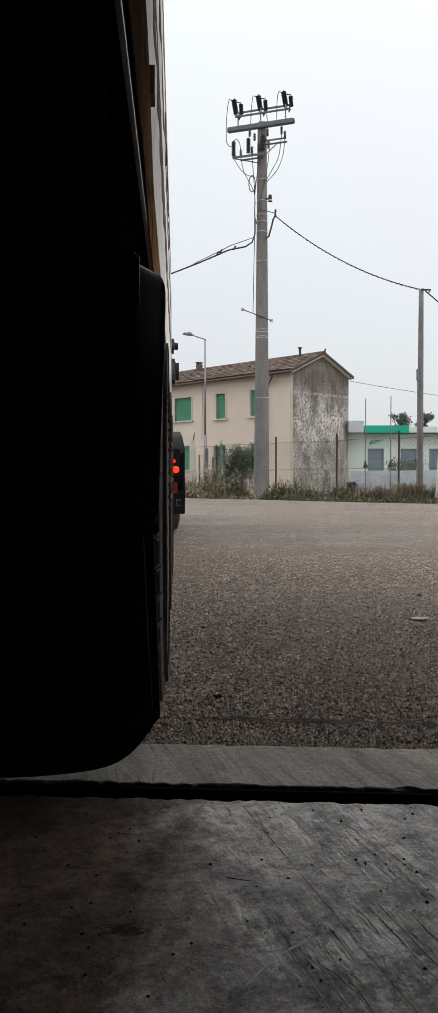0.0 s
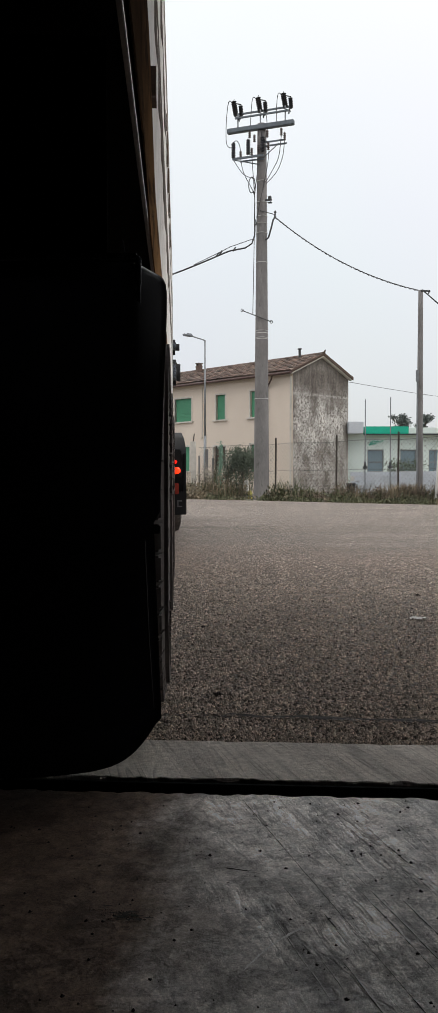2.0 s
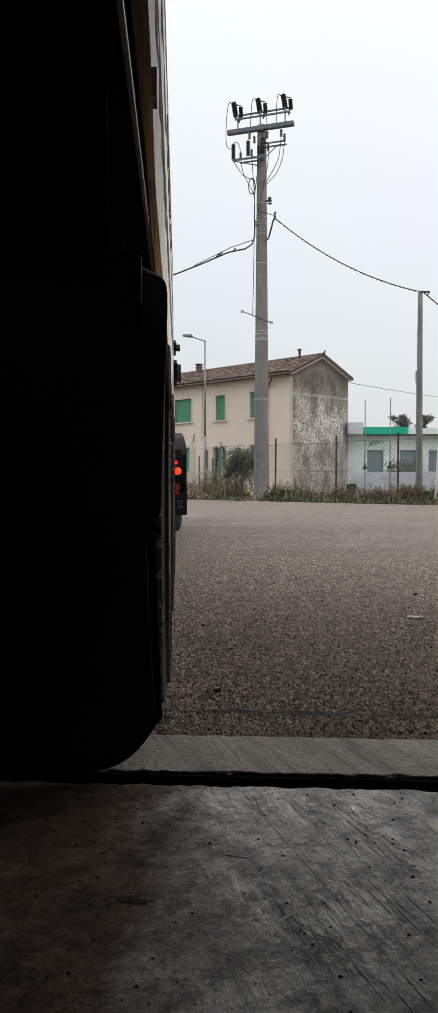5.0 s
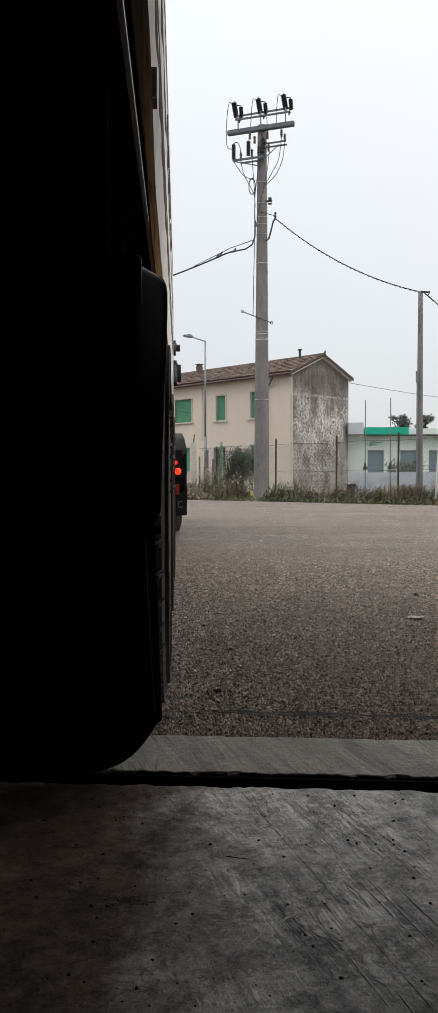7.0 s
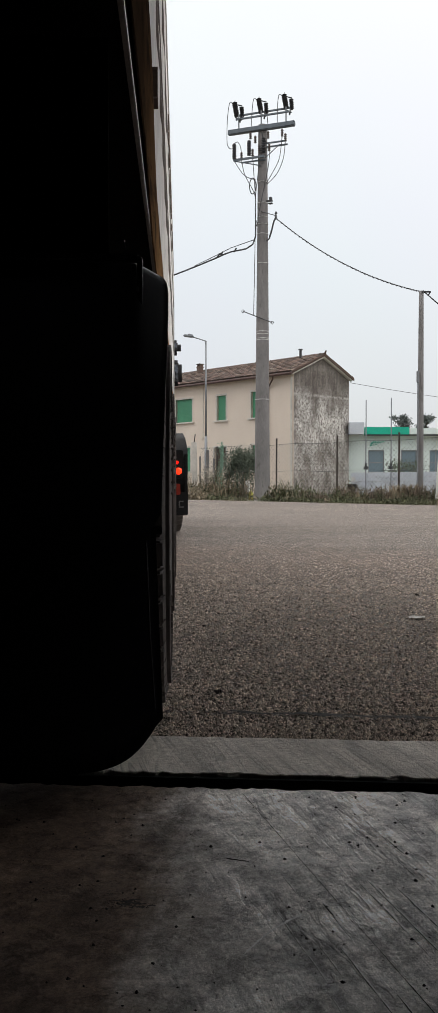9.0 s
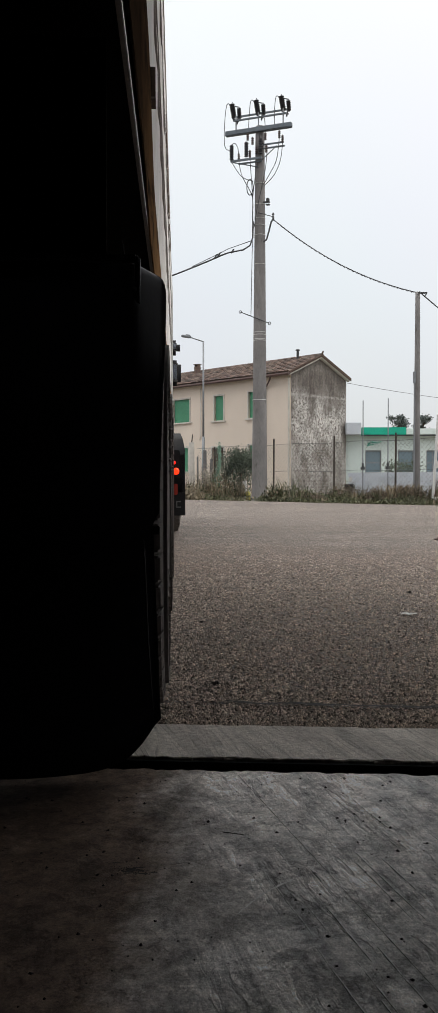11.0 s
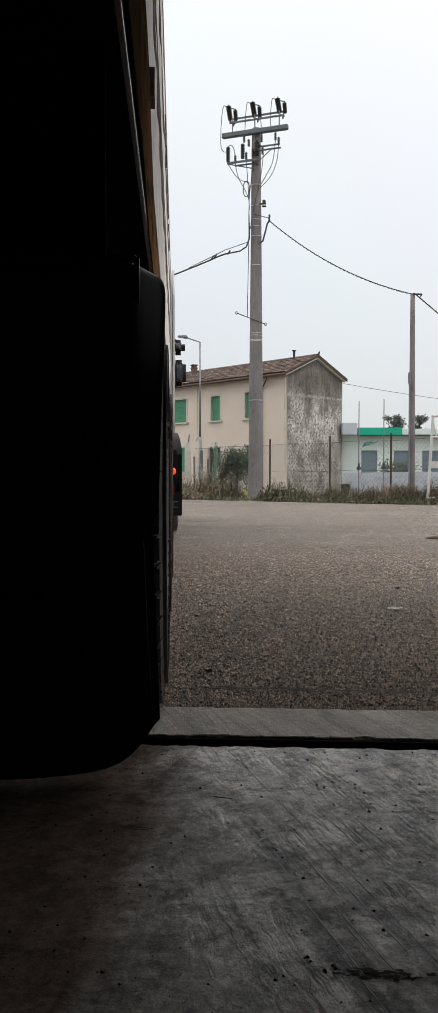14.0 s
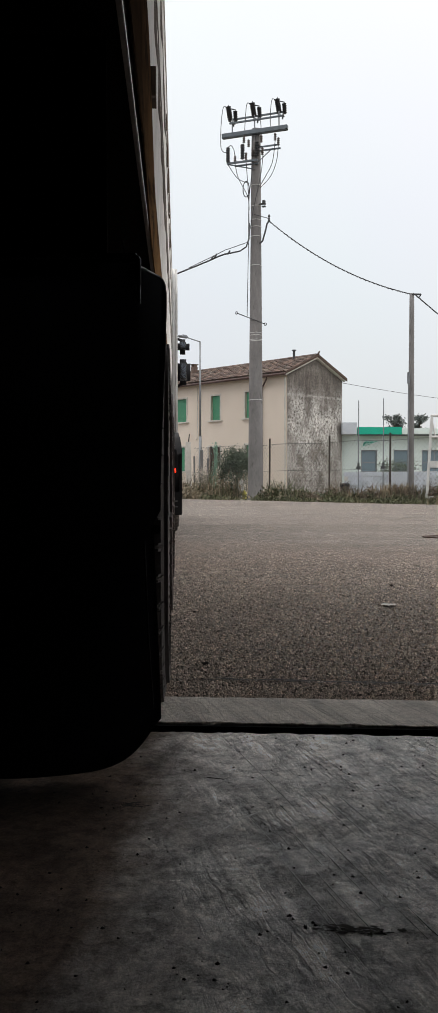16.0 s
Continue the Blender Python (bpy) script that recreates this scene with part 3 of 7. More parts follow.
def part(name, bm, material, parent=None, label="", smooth=False):
    """One mesh object, under a thing or a part."""
    ob = sheet_ob(name, bm, material, smooth)
    if parent:
        ob.parent = parent
    if label:
        tagged(ob, label)
    return ob


def thing(name, label, category, at=(0, 0, 0), rz=0.0, group="", kind=""):
    ob = new(name)
    ob.matrix_world = pose(*at, 0, 0, rz)
    return tagged(ob, label, category, group, kind)


def B():
    return bmesh.new()


# ---------------------------------------------------------------- the hall and its floor
HALL = pose(0, 1.64, 0, 0, 0, -4.4)      # its front edge runs slightly askew to the lorry's way
ROAD = pose(0, 0, 0, 0, 0, -47.2)        # x along the road, y away from the yard


def setting(name, bm, material, label, category, m=None, smooth=False, kind="structure"):
    ob = sheet_ob(name, bm, material, smooth)
    if m:
        ob.matrix_world = m
    return tagged(ob, label, category, "", kind)


def ragged_slab(x0, x1, y0, y1, z0, z1, ragged_far, ragged_near, step=0.014, seed=1):
    """A slab whose near and far arrises are chipped."""
    rng = random.Random(seed)
    bm = B()
    xs = [x0] + [x for x in np.arange(-1.2, 2.4, step)] + [x1]
    rows = []
    for x in xs:
        f = (noise.noise((x * 9, seed, 0)) * 0.6 + rng.uniform(-0.4, 0.4)) * ragged_far
        g = (noise.noise((x * 9, seed + 5, 0)) * 0.6 + rng.uniform(-0.4, 0.4)) * ragged_near
        c = 0.002 + max(0.0, noise.noise((x * 14, seed + 9, 0))) * 0.016
        rows.append([bm.verts.new(p) for p in (
            (x, y0 + g, z0), (x, y0 + g, z1 - c), (x, y0 + g + c, z1), (x, y1 + f - c, z1), (x, y1 + f, z1 - c), (x, y1 + f, z0))])
    for a, b in zip(rows, rows[1:]):
        for i in range(6):
            j = (i + 1) % 6
            bm.faces.new((a[i], a[j], b[j], b[i]))
    bm.faces.new(rows[0][::-1])
    bm.faces.new(rows[-1])
    return bm


def hall():
    setting("floor", ragged_slab(-7, 9, -16, 0, -0.2, 0.0, 0.012, 0, seed=3), M["concrete_floor"],
            "worn grey concrete hall floor with tyre marks and grit", "floor", HALL)
    setting("doorstep", ragged_slab(-7, 9, 0.085, 0.345, -0.2, 0.0, 0.004, 0.014, seed=7), M["concrete_apron"],
            "pale concrete doorstep strip beyond the rail channel", "doorstep", HALL)
    # black bottom and upright liners give the gap its shade
    bm = B()
    box(bm, -7, 9, -0.03, 0.11, -0.30, -0.17)
    box(bm, -7, 9, 0.060, 0.068, -0.17, -0.003)
    box(bm, -7, 9, 0.014, 0.018, -0.17, -0.03)
    setting("rail_channel", bm, M["chassis"], "near-black bottom and liners standing in for the shade in the rail channel", "channel", HALL)
    # unseen walls and lintel; the opening's size is set to dim the floor
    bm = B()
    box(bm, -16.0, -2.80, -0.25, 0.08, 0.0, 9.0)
    setting("wall_front_left", bm, M["inner_wall"], "unseen dark wall narrowing the doorway to limit daylight", "wall", HALL)
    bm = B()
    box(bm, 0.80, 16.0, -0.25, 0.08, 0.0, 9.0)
    setting("wall_front_right", bm, M["inner_wall"], "unseen dark wall narrowing the doorway to limit daylight", "wall", HALL)
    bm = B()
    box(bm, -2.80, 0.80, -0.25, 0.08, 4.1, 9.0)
    setting("lintel", bm, M["inner_wall"], "unseen dark lintel set low to limit daylight", "lintel", HALL)
    # pale outer skin, out of view, added to brighten the mirrors' reflection
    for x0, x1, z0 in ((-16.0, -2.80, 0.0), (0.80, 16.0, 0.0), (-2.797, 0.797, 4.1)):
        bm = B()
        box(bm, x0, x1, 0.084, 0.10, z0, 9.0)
        setting("facade_plaster", bm, M["mirror_facade_grey"], "unseen grey hall face added for the lorry mirrors to reflect", "wall", HALL)
    # added slab out of view: cuts high sky light on the hall floor
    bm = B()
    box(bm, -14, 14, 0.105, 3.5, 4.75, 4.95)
    setting("canopy", bm, M["inner_wall"], "unseen flat dark slab added over the doorway to block high sky", "canopy", HALL)
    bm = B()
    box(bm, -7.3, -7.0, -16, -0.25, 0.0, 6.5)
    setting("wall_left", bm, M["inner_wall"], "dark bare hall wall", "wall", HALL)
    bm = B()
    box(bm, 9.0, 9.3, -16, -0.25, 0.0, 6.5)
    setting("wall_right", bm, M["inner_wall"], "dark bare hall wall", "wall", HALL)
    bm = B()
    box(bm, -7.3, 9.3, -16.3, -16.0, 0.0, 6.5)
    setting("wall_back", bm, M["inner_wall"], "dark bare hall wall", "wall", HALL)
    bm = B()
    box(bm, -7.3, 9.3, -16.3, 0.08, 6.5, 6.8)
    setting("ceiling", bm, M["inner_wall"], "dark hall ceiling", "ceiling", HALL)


def yard():
    # the ground is a ring sheet that leaves out the hall
    bm = B()
    box(bm, -3000, 3000, -3000, 3000, -0.5, -0.26)
    setting("ground", bm, M["soil"], "bare brown earth with weeds, reaching to the horizon", "ground")
    bm = B()
    n = 60
    pts = []
    near = [(HALL @ Vector((x, 0.345, 0))) for x in (-26, 26)]
    # yard asphalt: between the doorstep and a wavy edge along the road
    far = []
    m = ROAD
    for i in range(n + 1):
        u = -70 + i * 100 / n
        w = 19.75 + 0.25 * noise.noise((u * 0.35, 2, 0)) + 0.12 * noise.noise((u * 1.7, 5, 0))
        far.append(m @ Vector((u, w, 0)))
    top = [bm.verts.new((p.x, p.y, -0.004)) for p in far]
    low = [bm.verts.new((p.x, p.y, -0.24)) for p in far]
    a = bm.verts.new((near[1].x, near[1].y, -0.004))
    b = bm.verts.new((near[0].x, near[0].y, -0.004))
    bm.faces.new(top + [a, b])
    for i in range(n):
        bm.faces.new((top[i], low[i], low[i + 1], top[i + 1]))
    setting("pavement", bm, M["asphalt"], "coarse grey-brown worn asphalt yard", "asphalt yard")
    bm = B()
    box(bm, -160, 160, 19.6, 45, -0.25, -0.06)
    setting("verge", bm, M["soil"], "weedy earth verge beyond the yard", "verge", ROAD)
    bm = B()
    box(bm, -250, 350, 24.6, 31.4, -0.3, -0.02)
    setting("road", bm, M["road"], "grey asphalt country road behind the fence", "road", ROAD)


hall()
yard()


# ---------------------------------------------------------------- the lorry
def wheel_meshes(radius, width, tread_blocks=46):
    """Tyre lying on its side axis x, outer face at x = 0, inner at -width."""
    r = radius
    bm = B()
    lathe(bm, [(r * 0.56, -0.035), (r * 0.60, -0.012), (r * 0.72, 0.0), (r * 0.86, -0.002), (r * 0.945, -0.016), (r * 0.985, -0.032),
               (r * 0.995, -0.05), (r, -0.09), (r, -width + 0.05), (r * 0.985, -width + 0.02), (r * 0.72, -width), (r * 0.56, -width + 0.03)], "x", 72)
    tread = B()
    # shoulder blocks
    for i in range(tread_blocks):
        a = 2 * math.pi * i / tread_blocks
        da = 2 * math.pi / tread_blocks * 0.36
        for x0, x1, s in ((-0.012, -0.085, 0.0), (-0.10, -0.17, 0.5), (-0.185, -0.255, 0.0), (-0.27, -width + 0.02, 0.5)):
            a0 = a + s * 2 * math.pi / tread_blocks
            vs = []
            for rr in (r - 0.03 if x0 > -0.05 else r - 0.005, r + 0.009):
                for ang, x in ((a0 - da, x0), (a0 + da, x0), (a0 + da, x1), (a0 - da, x1)):
                    q = rr - (0.018 if (x > -0.05 and rr > r) else 0)
                    vs.append(tread.verts.new((x, q * math.cos(ang), q * math.sin(ang))))
            for f in ((0, 1, 2, 3), (4, 5, 6, 7), (0, 1, 5, 4), (1, 2, 6, 5), (2, 3, 7, 6), (3, 0, 4, 7)):
                tread.faces.new([vs[k] for k in f])
        da = 2 * math.pi / tread_blocks * 0.44
        vs = []
        for x in (-0.03, -0.006):
            for ang, rr in ((a - da, r * 0.925), (a + da, r * 0.925), (a + da, r * 0.982), (a - da, r * 0.982)):
                vs.append(tread.verts.new((x - (0.012 if rr > r * 0.95 else 0), rr * math.cos(ang), rr * math.sin(ang))))
        for f in ((0, 1, 2, 3), (4, 5, 6, 7), (0, 1, 5, 4), (1, 2, 6, 5), (2, 3, 7, 6), (3, 0, 4, 7)):
            tread.faces.new([vs[k] for k in f])
    # raised strokes moulded into the sidewall, in two runs round the tyre
    for i in range(60):
        if i % 30 > 21:
            continue
        a = 2 * math.pi * i / 60
        da, lean = 0.010, (0.045, -0.045, 0.03)[i % 3]
        vs = []
        for x in (-0.006, 0.0045):
            for ang, rr in ((a - da, r * 0.70), (a + da, r * 0.70), (a + da + lean, r * 0.80), (a - da + lean, r * 0.80)):
                vs.append(tread.verts.new((x, rr * math.cos(ang), rr * math.sin(ang))))
        for f in ((0, 1, 2, 3), (4, 5, 6, 7), (0, 1, 5, 4), (1, 2, 6, 5), (2, 3, 7, 6), (3, 0, 4, 7)):
            tread.faces.new([vs[k] for k in f])
    lathe(tread, [(r * 0.872, -0.008), (r * 0.872, 0.004), (r * 0.888, 0.003), (r * 0.888, -0.01)], "x", 72)
    rim = B()
    lathe(rim, [(r * 0.57, -0.05), (r * 0.545, -0.03), (r * 0.52, -0.05), (r * 0.48, -0.11), (r * 0.30, -0.13), (r * 0.26, -0.07), (r * 0.12, -0.05), (0.001, -0.05)], "x", 40)
    hubs = rim
    for i in range(10):
        a = 2 * math.pi * i / 10
        c = (r * 0.36 * math.cos(a), r * 0.36 * math.sin(a))
        rod(hubs, (-0.13, *c), (-0.085, *c), 0.016, sides=6)
    return bm, tread, rim


WHEELS = []


def add_wheel(parent, x, y, radius, width, flip=False):
    w = new("wheel")
    w.parent = parent
    w.matrix_basis = pose(x, y, radius, 0, 0, 180 if flip else 0)
    tagged(w, "dusty black lorry wheel with ribbed tyre")
    if not add_wheel.cache.get((radius, width)):
        t, tr, rim = wheel_meshes(radius, width)
        bmesh.ops.recalc_face_normals(tr, faces=tr.faces)
        made = []
        for nm, b, mm, sm in (("tyre", t, M["rubber"], True), ("tread", tr, M["rubber"], False), ("rim", rim, M["galvanised"], True)):
            bmesh.ops.recalc_face_normals(b, faces=b.faces)
            me = bpy.data.meshes.new(nm)
            b.to_mesh(me)
            b.free()
            me.materials.append(mm)
            if sm:
                me.polygons.foreach_set("use_smooth", [True] * len(me.polygons))
            made.append((nm, me))
        add_wheel.cache[(radius, width)] = made
    for nm, me in add_wheel.cache[(radius, width)]:
        o = new(nm, me)
        o.parent = w
    WHEELS.append((w, x, y, radius, flip))
    return w


add_wheel.cache = {}

SIDE = -0.085     # trailer side wall, metres beside the camera
TYRE = -0.027     # outer tyre faces
AXLES = (2.42, 3.73, 5.04)
FRONT = 13.0
KING = 10.9       # coupling pin


def trailer():
    root = thing("semi_trailer", "white tarpaulin-sided semi-trailer with dirty lower rail, backing into the hall", "semi-trailer")
    wide = 2.55
    left = SIDE - wide
    # side curtain: slightly uneven sheet with folds
    for side, sgn in ((SIDE, 1), (left, -1)):
        bm = B()
        ys = [0.25 + i * (FRONT - 0.25) / 110 for i in range(111)]
        zs = [1.66, 1.72, 1.9, 2.2, 2.5, 2.9, 3.3, 3.62, 3.7]
        grid = []
        for y in ys:
            row = []
            for z in zs:
                d = 0.006 * noise.noise((y * 1.3, z * 2.2, 3)) + 0.003 * noise.noise((y * 6, z * 5, 8))
                if 1.7 < z < 3.65:
                    d += 0.004 * math.sin(y * 2 * math.pi / 0.62)
                # pulled flat where the valance laps over it
                d *= 0.3 if z < 2.08 else 1.0
                row.append(bm.verts.new((side + sgn * (d - (0.022 if z < 2.0 else 0.008)), y, z)))
            grid.append(row)
        for a, b in zip(grid, grid[1:]):
            for i in range(len(zs) - 1):
                bm.faces.new((a[i], b[i], b[i + 1], a[i + 1]))
        # back of the sheet, for thickness
        inner = B()
        part("side_curtain", bm, M["tarpaulin"], root, "white weathered tarpaulin side with scuffs", True)
        box(inner, side - 0.05 if sgn > 0 else side + 0.028, side - 0.028 if sgn > 0 else side + 0.05, 0.25, FRONT, 1.6, 3.7)
        part("curtain_lining", inner, M["tarpaulin"], root)
    # lower valance, leaning inwards, its lap taller at the rear, and the rail under it
    def rise(y):
        f = min(1.0, max(0.0, (3.25 - y) / 0.75))
        return f * f * (3 - 2 * f)
    bm = B()
    ys = [0.2 + i * (FRONT - 0.2) / 130 for i in range(131)]
    rows = []
    for y in ys:
        rows.append([bm.verts.new(p) for p in ((SIDE + 0.001, y, 1.69 + 0.25 * rise(y) + 0.006 * noise.noise((y * 1.7, 3, 0))), (SIDE - 0.013, y, 1.515 + 0.10 * rise(y) - 0.008 * noise.noise((y * 2, 0, 0))),
                                               (SIDE - 0.018, y, 1.515 + 0.10 * rise(y)), (SIDE - 0.012, y, 1.69 + 0.25 * rise(y)))])
    for a, b in zip(rows, rows[1:]):
        for i in range(4):
            j = (i + 1) % 4
            bm.faces.new((a[i], a[j], b[j], b[i]))
    bm.faces.new(rows[0])
    bm.faces.new(rows[-1])
    part("valance", bm, M["valance"], root, "brown-stained lower valance of the curtain")
    bm = B()
    box(bm, SIDE - 0.032, SIDE - 0.0195, 0.2, FRONT, 1.522, 1.54, 0.002)
    part("lower_rail", bm, M["rail"], root, "scratched grey metal rail")
    for y in (2.875,):
        bm = B()
        lens = [(y + 0.10 * f, 1.90 + 0.012 * math.sin(f * math.pi) ** 2) for f in np.linspace(0, 1, 9)]
        lens += [(y + 0.10 * f, 1.90 + 0.11 * math.sin(f * math.pi) ** 0.8 + 0.01) for f in np.linspace(0.94, 0.06, 9)]
        near, far = [[bm.verts.new((x, p, z)) for p, z in lens] for x in (SIDE - 0.008, SIDE + 0.012)]
        bm.faces.new(near[::-1])
        bm.faces.new(far)
        for i in range(len(lens)):
            j = (i + 1) % len(lens)
            bm.faces.new((near[i], near[j], far[j], far[i]))
        part("buckle", bm, M["dark_wood"], root, "dark curtain buckle")
    for z in (2.44, 2.6, 3.12):
        bm = B()
        box(bm, SIDE - 0.012, SIDE + 0.001, 0.3, FRONT, z, z + 0.014, 0.002)
        part("curtain_seam", bm, M["rail"], root, "grey sewn seam along the curtain")
    # worn lettering high on the curtain, as plain bars
    rng = random.Random(31)
    y = 6.6
    while y < 10.5:
        w = rng.uniform(0.04, 0.1)
        bm = B()
        box(bm, SIDE - 0.012, SIDE + 0.0025, y, y + w, 3.30 + rng.uniform(0, 0.08), 3.40 + rng.uniform(0, 0.06))
        part("letter_bar", bm, M["dark_wood"], root)
        y += w + rng.uniform(0.08, 0.35)
    bm = B()
    box(bm, left, SIDE, 0.22, FRONT, 3.7, 3.78, 0.02)
    part("roof", bm, M["tarpaulin"], root)
    bm = B()
    box(bm, left + 0.03, SIDE - 0.03, FRONT - 0.06, FRONT, 1.5, 3.7)
    part("front_wall", bm, M["tarpaulin"], root)
    bm = B()
    box(bm, left + 0.03, SIDE - 0.03, 0.22, 0.28, 1.5, 3.7)
    part("rear_doors", bm, M["tarpaulin"], root)
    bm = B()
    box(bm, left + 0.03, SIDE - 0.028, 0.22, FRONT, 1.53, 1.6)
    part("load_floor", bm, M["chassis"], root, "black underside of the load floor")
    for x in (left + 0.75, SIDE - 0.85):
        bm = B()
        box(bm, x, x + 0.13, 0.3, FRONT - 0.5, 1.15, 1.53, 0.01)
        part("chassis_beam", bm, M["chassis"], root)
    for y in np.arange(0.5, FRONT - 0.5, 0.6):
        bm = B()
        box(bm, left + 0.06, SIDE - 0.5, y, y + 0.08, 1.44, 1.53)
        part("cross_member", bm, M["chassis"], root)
    for y in AXLES:
        bm = B()
        rod(bm, (left + 0.3, y, 0.53), (SIDE - 0.3, y, 0.53), 0.07, sides=12)
        part("axle", bm, M["chassis"], root)
        add_wheel(root, TYRE, y, 0.53, 0.385)
        add_wheel(root, left - 0.05 + 0.1, y, 0.53, 0.385, True)
        # mudguard over each tyre
        for x0, x1 in ((TYRE - 0.44, TYRE - 0.03), (left + 0.03, left + 0.44)):
            bm = B()
            prev = None
            for i in range(13):
                a = math.pi * (0.12 + 0.76 * i / 12)
                ring = [bm.verts.new((x, y + rr * math.cos(a), 0.53 + rr * math.sin(a))) for x, rr in ((x0, 0.60), (x1, 0.60), (x1, 0.612), (x0, 0.612))]
                if prev:
                    for k in range(4):
                        j = (k + 1) % 4
                        bm.faces.new((prev[k], prev[j], ring[j], ring[k]))
                else:
                    bm.faces.new(ring)
                prev = ring
            bm.faces.new(prev)
            part("mudguard", bm, M["flap"], root)
    # rear mud flap: a limp rubber sheet with a rolled outer edge, in two lengths
    for outer, nm in ((TYRE + 0.003, 1), (left + 0.45, 0)):
        bm = B()
        cols = 34
        zs = [1.075, 1.073, 1.066, 1.055, 1.035, 0.98, 0.9, 0.8, 0.7, 0.6, 0.53, 0.515, 0.5, 0.4, 0.3, 0.2, 0.12, 0.075]
        grid = []
        for z in zs:
            row = []
            for i in range(cols):
                f = i / (cols - 1)
                w = 0.44
                # rounded top corner, tapering body, lower length set back and flaring out again
                if z > 0.52:
                    k = max(0.0, (z - 1.035) / 0.04)
                    inset = 0.001 + 0.020 * (1 - math.sqrt(max(0.0, 1 - k * k))) + 0.030 * max(0.0, 0.98 - z)
                else:
                    inset = 0.027 - 0.035 * (0.5 - z)
                x = outer - inset - f * (w - inset)
                curl = 0.012 * math.exp(-f * 8) + 0.125 * min(1, max(0, (z - 0.74) / 0.26)) * max(0.0, 1 - f * w / (0.062 - 0.04 * max(0, 0.95 - z))) + 0.012 * math.sin(f * 6 + z * 2) + (0.02 * max(0, 0.45 - z))
                low = 0.010 + 0.115 * math.exp(-(max(0.0, outer - 0.015 - x) / 0.055) ** 1.2) if nm else 0.012
                zz = low + (z - 0.075) * (1.075 - low)
                row.append(bm.verts.new((x, 1.755 + curl + 0.006 * noise.noise((z * 4, f * 3, 1)), zz)))
            grid.append(row)
        for a, b in zip(grid, grid[1:]):
            for i in range(cols - 1):
                bm.faces.new((a[i], b[i], b[i + 1], a[i + 1]))
        ext = bmesh.ops.solidify(bm, geom=bm.faces[:], thickness=0.006)
        part("mud_flap", bm, M["flap"], root, "limp black rubber mud flap with curled edge", True)
        bm = B()
        box(bm, outer - 0.36, outer - 0.056, 1.728, 1.748, 1.062, 1.078, 0.004)
        box(bm, outer - 0.098, outer - 0.084, 1.716, 1.73, 1.064, 1.074, 0.003)
        rod(bm, (outer - 0.083, 1.735, 1.078), (outer - 0.088, 1.735, 1.105), 0.002, sides=6)
        part("flap_bracket", bm, M["flap"], root, "black steel bar that the flap hangs from")
        bm = B()
        box(bm, outer - 0.062, outer - 0.0505, 1.727, 1.745, 1.012, 1.072, 0.003)
        box(bm, outer - 0.071, outer - 0.0625, 1.722, 1.732, 1.03, 1.058, 0.003)
        part("flap_plate", bm, M["flap"], root)
        bm = B()
        tab = [(0.0, 1.016), (0.0, 0.978), (-0.006, 0.982), (-0.012, 0.991), (-0.016, 1.004), (-0.013, 1.008), (-0.010, 1.001), (-0.006, 1.004), (-0.006, 1.016)]
        near, far = [[bm.verts.new((outer - 0.0515 + x, yy, z)) for x, z in tab] for yy in (1.728, 1.736)]
        bm.faces.new(near)
        bm.faces.new(far[::-1])
        for i in range(len(tab)):
            j = (i + 1) % len(tab)
            bm.faces.new((near[i], far[i], far[j], near[j]))
        part("flap_hook", bm, M["flap"], root, "curled black tab on the bracket")
        bm = B()
        box(bm, outer - 0.034, outer - 0.0135, 1.760, 1.768, 0.512, 0.53, 0.002)
        part("flap_clip", bm, M["flap"], root)
        bm = B()
        rod(bm, (outer - 0.046, 1.750, 0.50), (outer - 0.038, 1.752, 0.30), 0.0022, sides=8)
        rod(bm, (outer - 0.038, 1.752, 0.30), (outer - 0.028, 1.756, 0.15), 0.0022, 0.0016, sides=8)
        part("flap_edge", bm, M["flap"], root, "thin rolled edge of the lower flap")
    # added sheet and beam: stop daylight under the trailer reaching the hall floor
    bm = B()
    box(bm, left + 0.47, TYRE - 0.45, 1.765, 1.775, 0.012, 1.2, 0.003)
    part("spray_apron", bm, M["flap"], root, "full-width black sheet added to block light from under the trailer")
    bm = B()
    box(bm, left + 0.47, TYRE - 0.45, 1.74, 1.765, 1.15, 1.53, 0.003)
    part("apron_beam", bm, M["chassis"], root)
    # black sheets added where only deep shade lies over the rear wheels
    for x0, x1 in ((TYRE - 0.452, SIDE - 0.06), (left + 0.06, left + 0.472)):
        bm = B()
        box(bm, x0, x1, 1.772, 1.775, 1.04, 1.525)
        part("wheel_arch_panel", bm, M["chassis"], root, "black sheet standing in for the dark under the load floor")
    # side guard and landing leg ahead of the axles, hardly seen
    for z in (0.55, 0.85):
        bm = B()
        box(bm, SIDE - 0.10, SIDE - 0.075, 5.9, 9.2, z, z + 0.12, 0.01)
        part("side_guard", bm, M["rail"], root)
    bm = B()
    box(bm, SIDE - 0.5, SIDE - 0.38, 9.25, 9.4, 0.25, 1.5, 0.01)
    part("landing_leg", bm, M["chassis"], root)
    bm = B()
    box(bm, left + 0.3, SIDE - 0.3, 9.0, FRONT, 1.2, 1.53)
    part("coupling_plate", bm, M["chassis"], root)
    return root


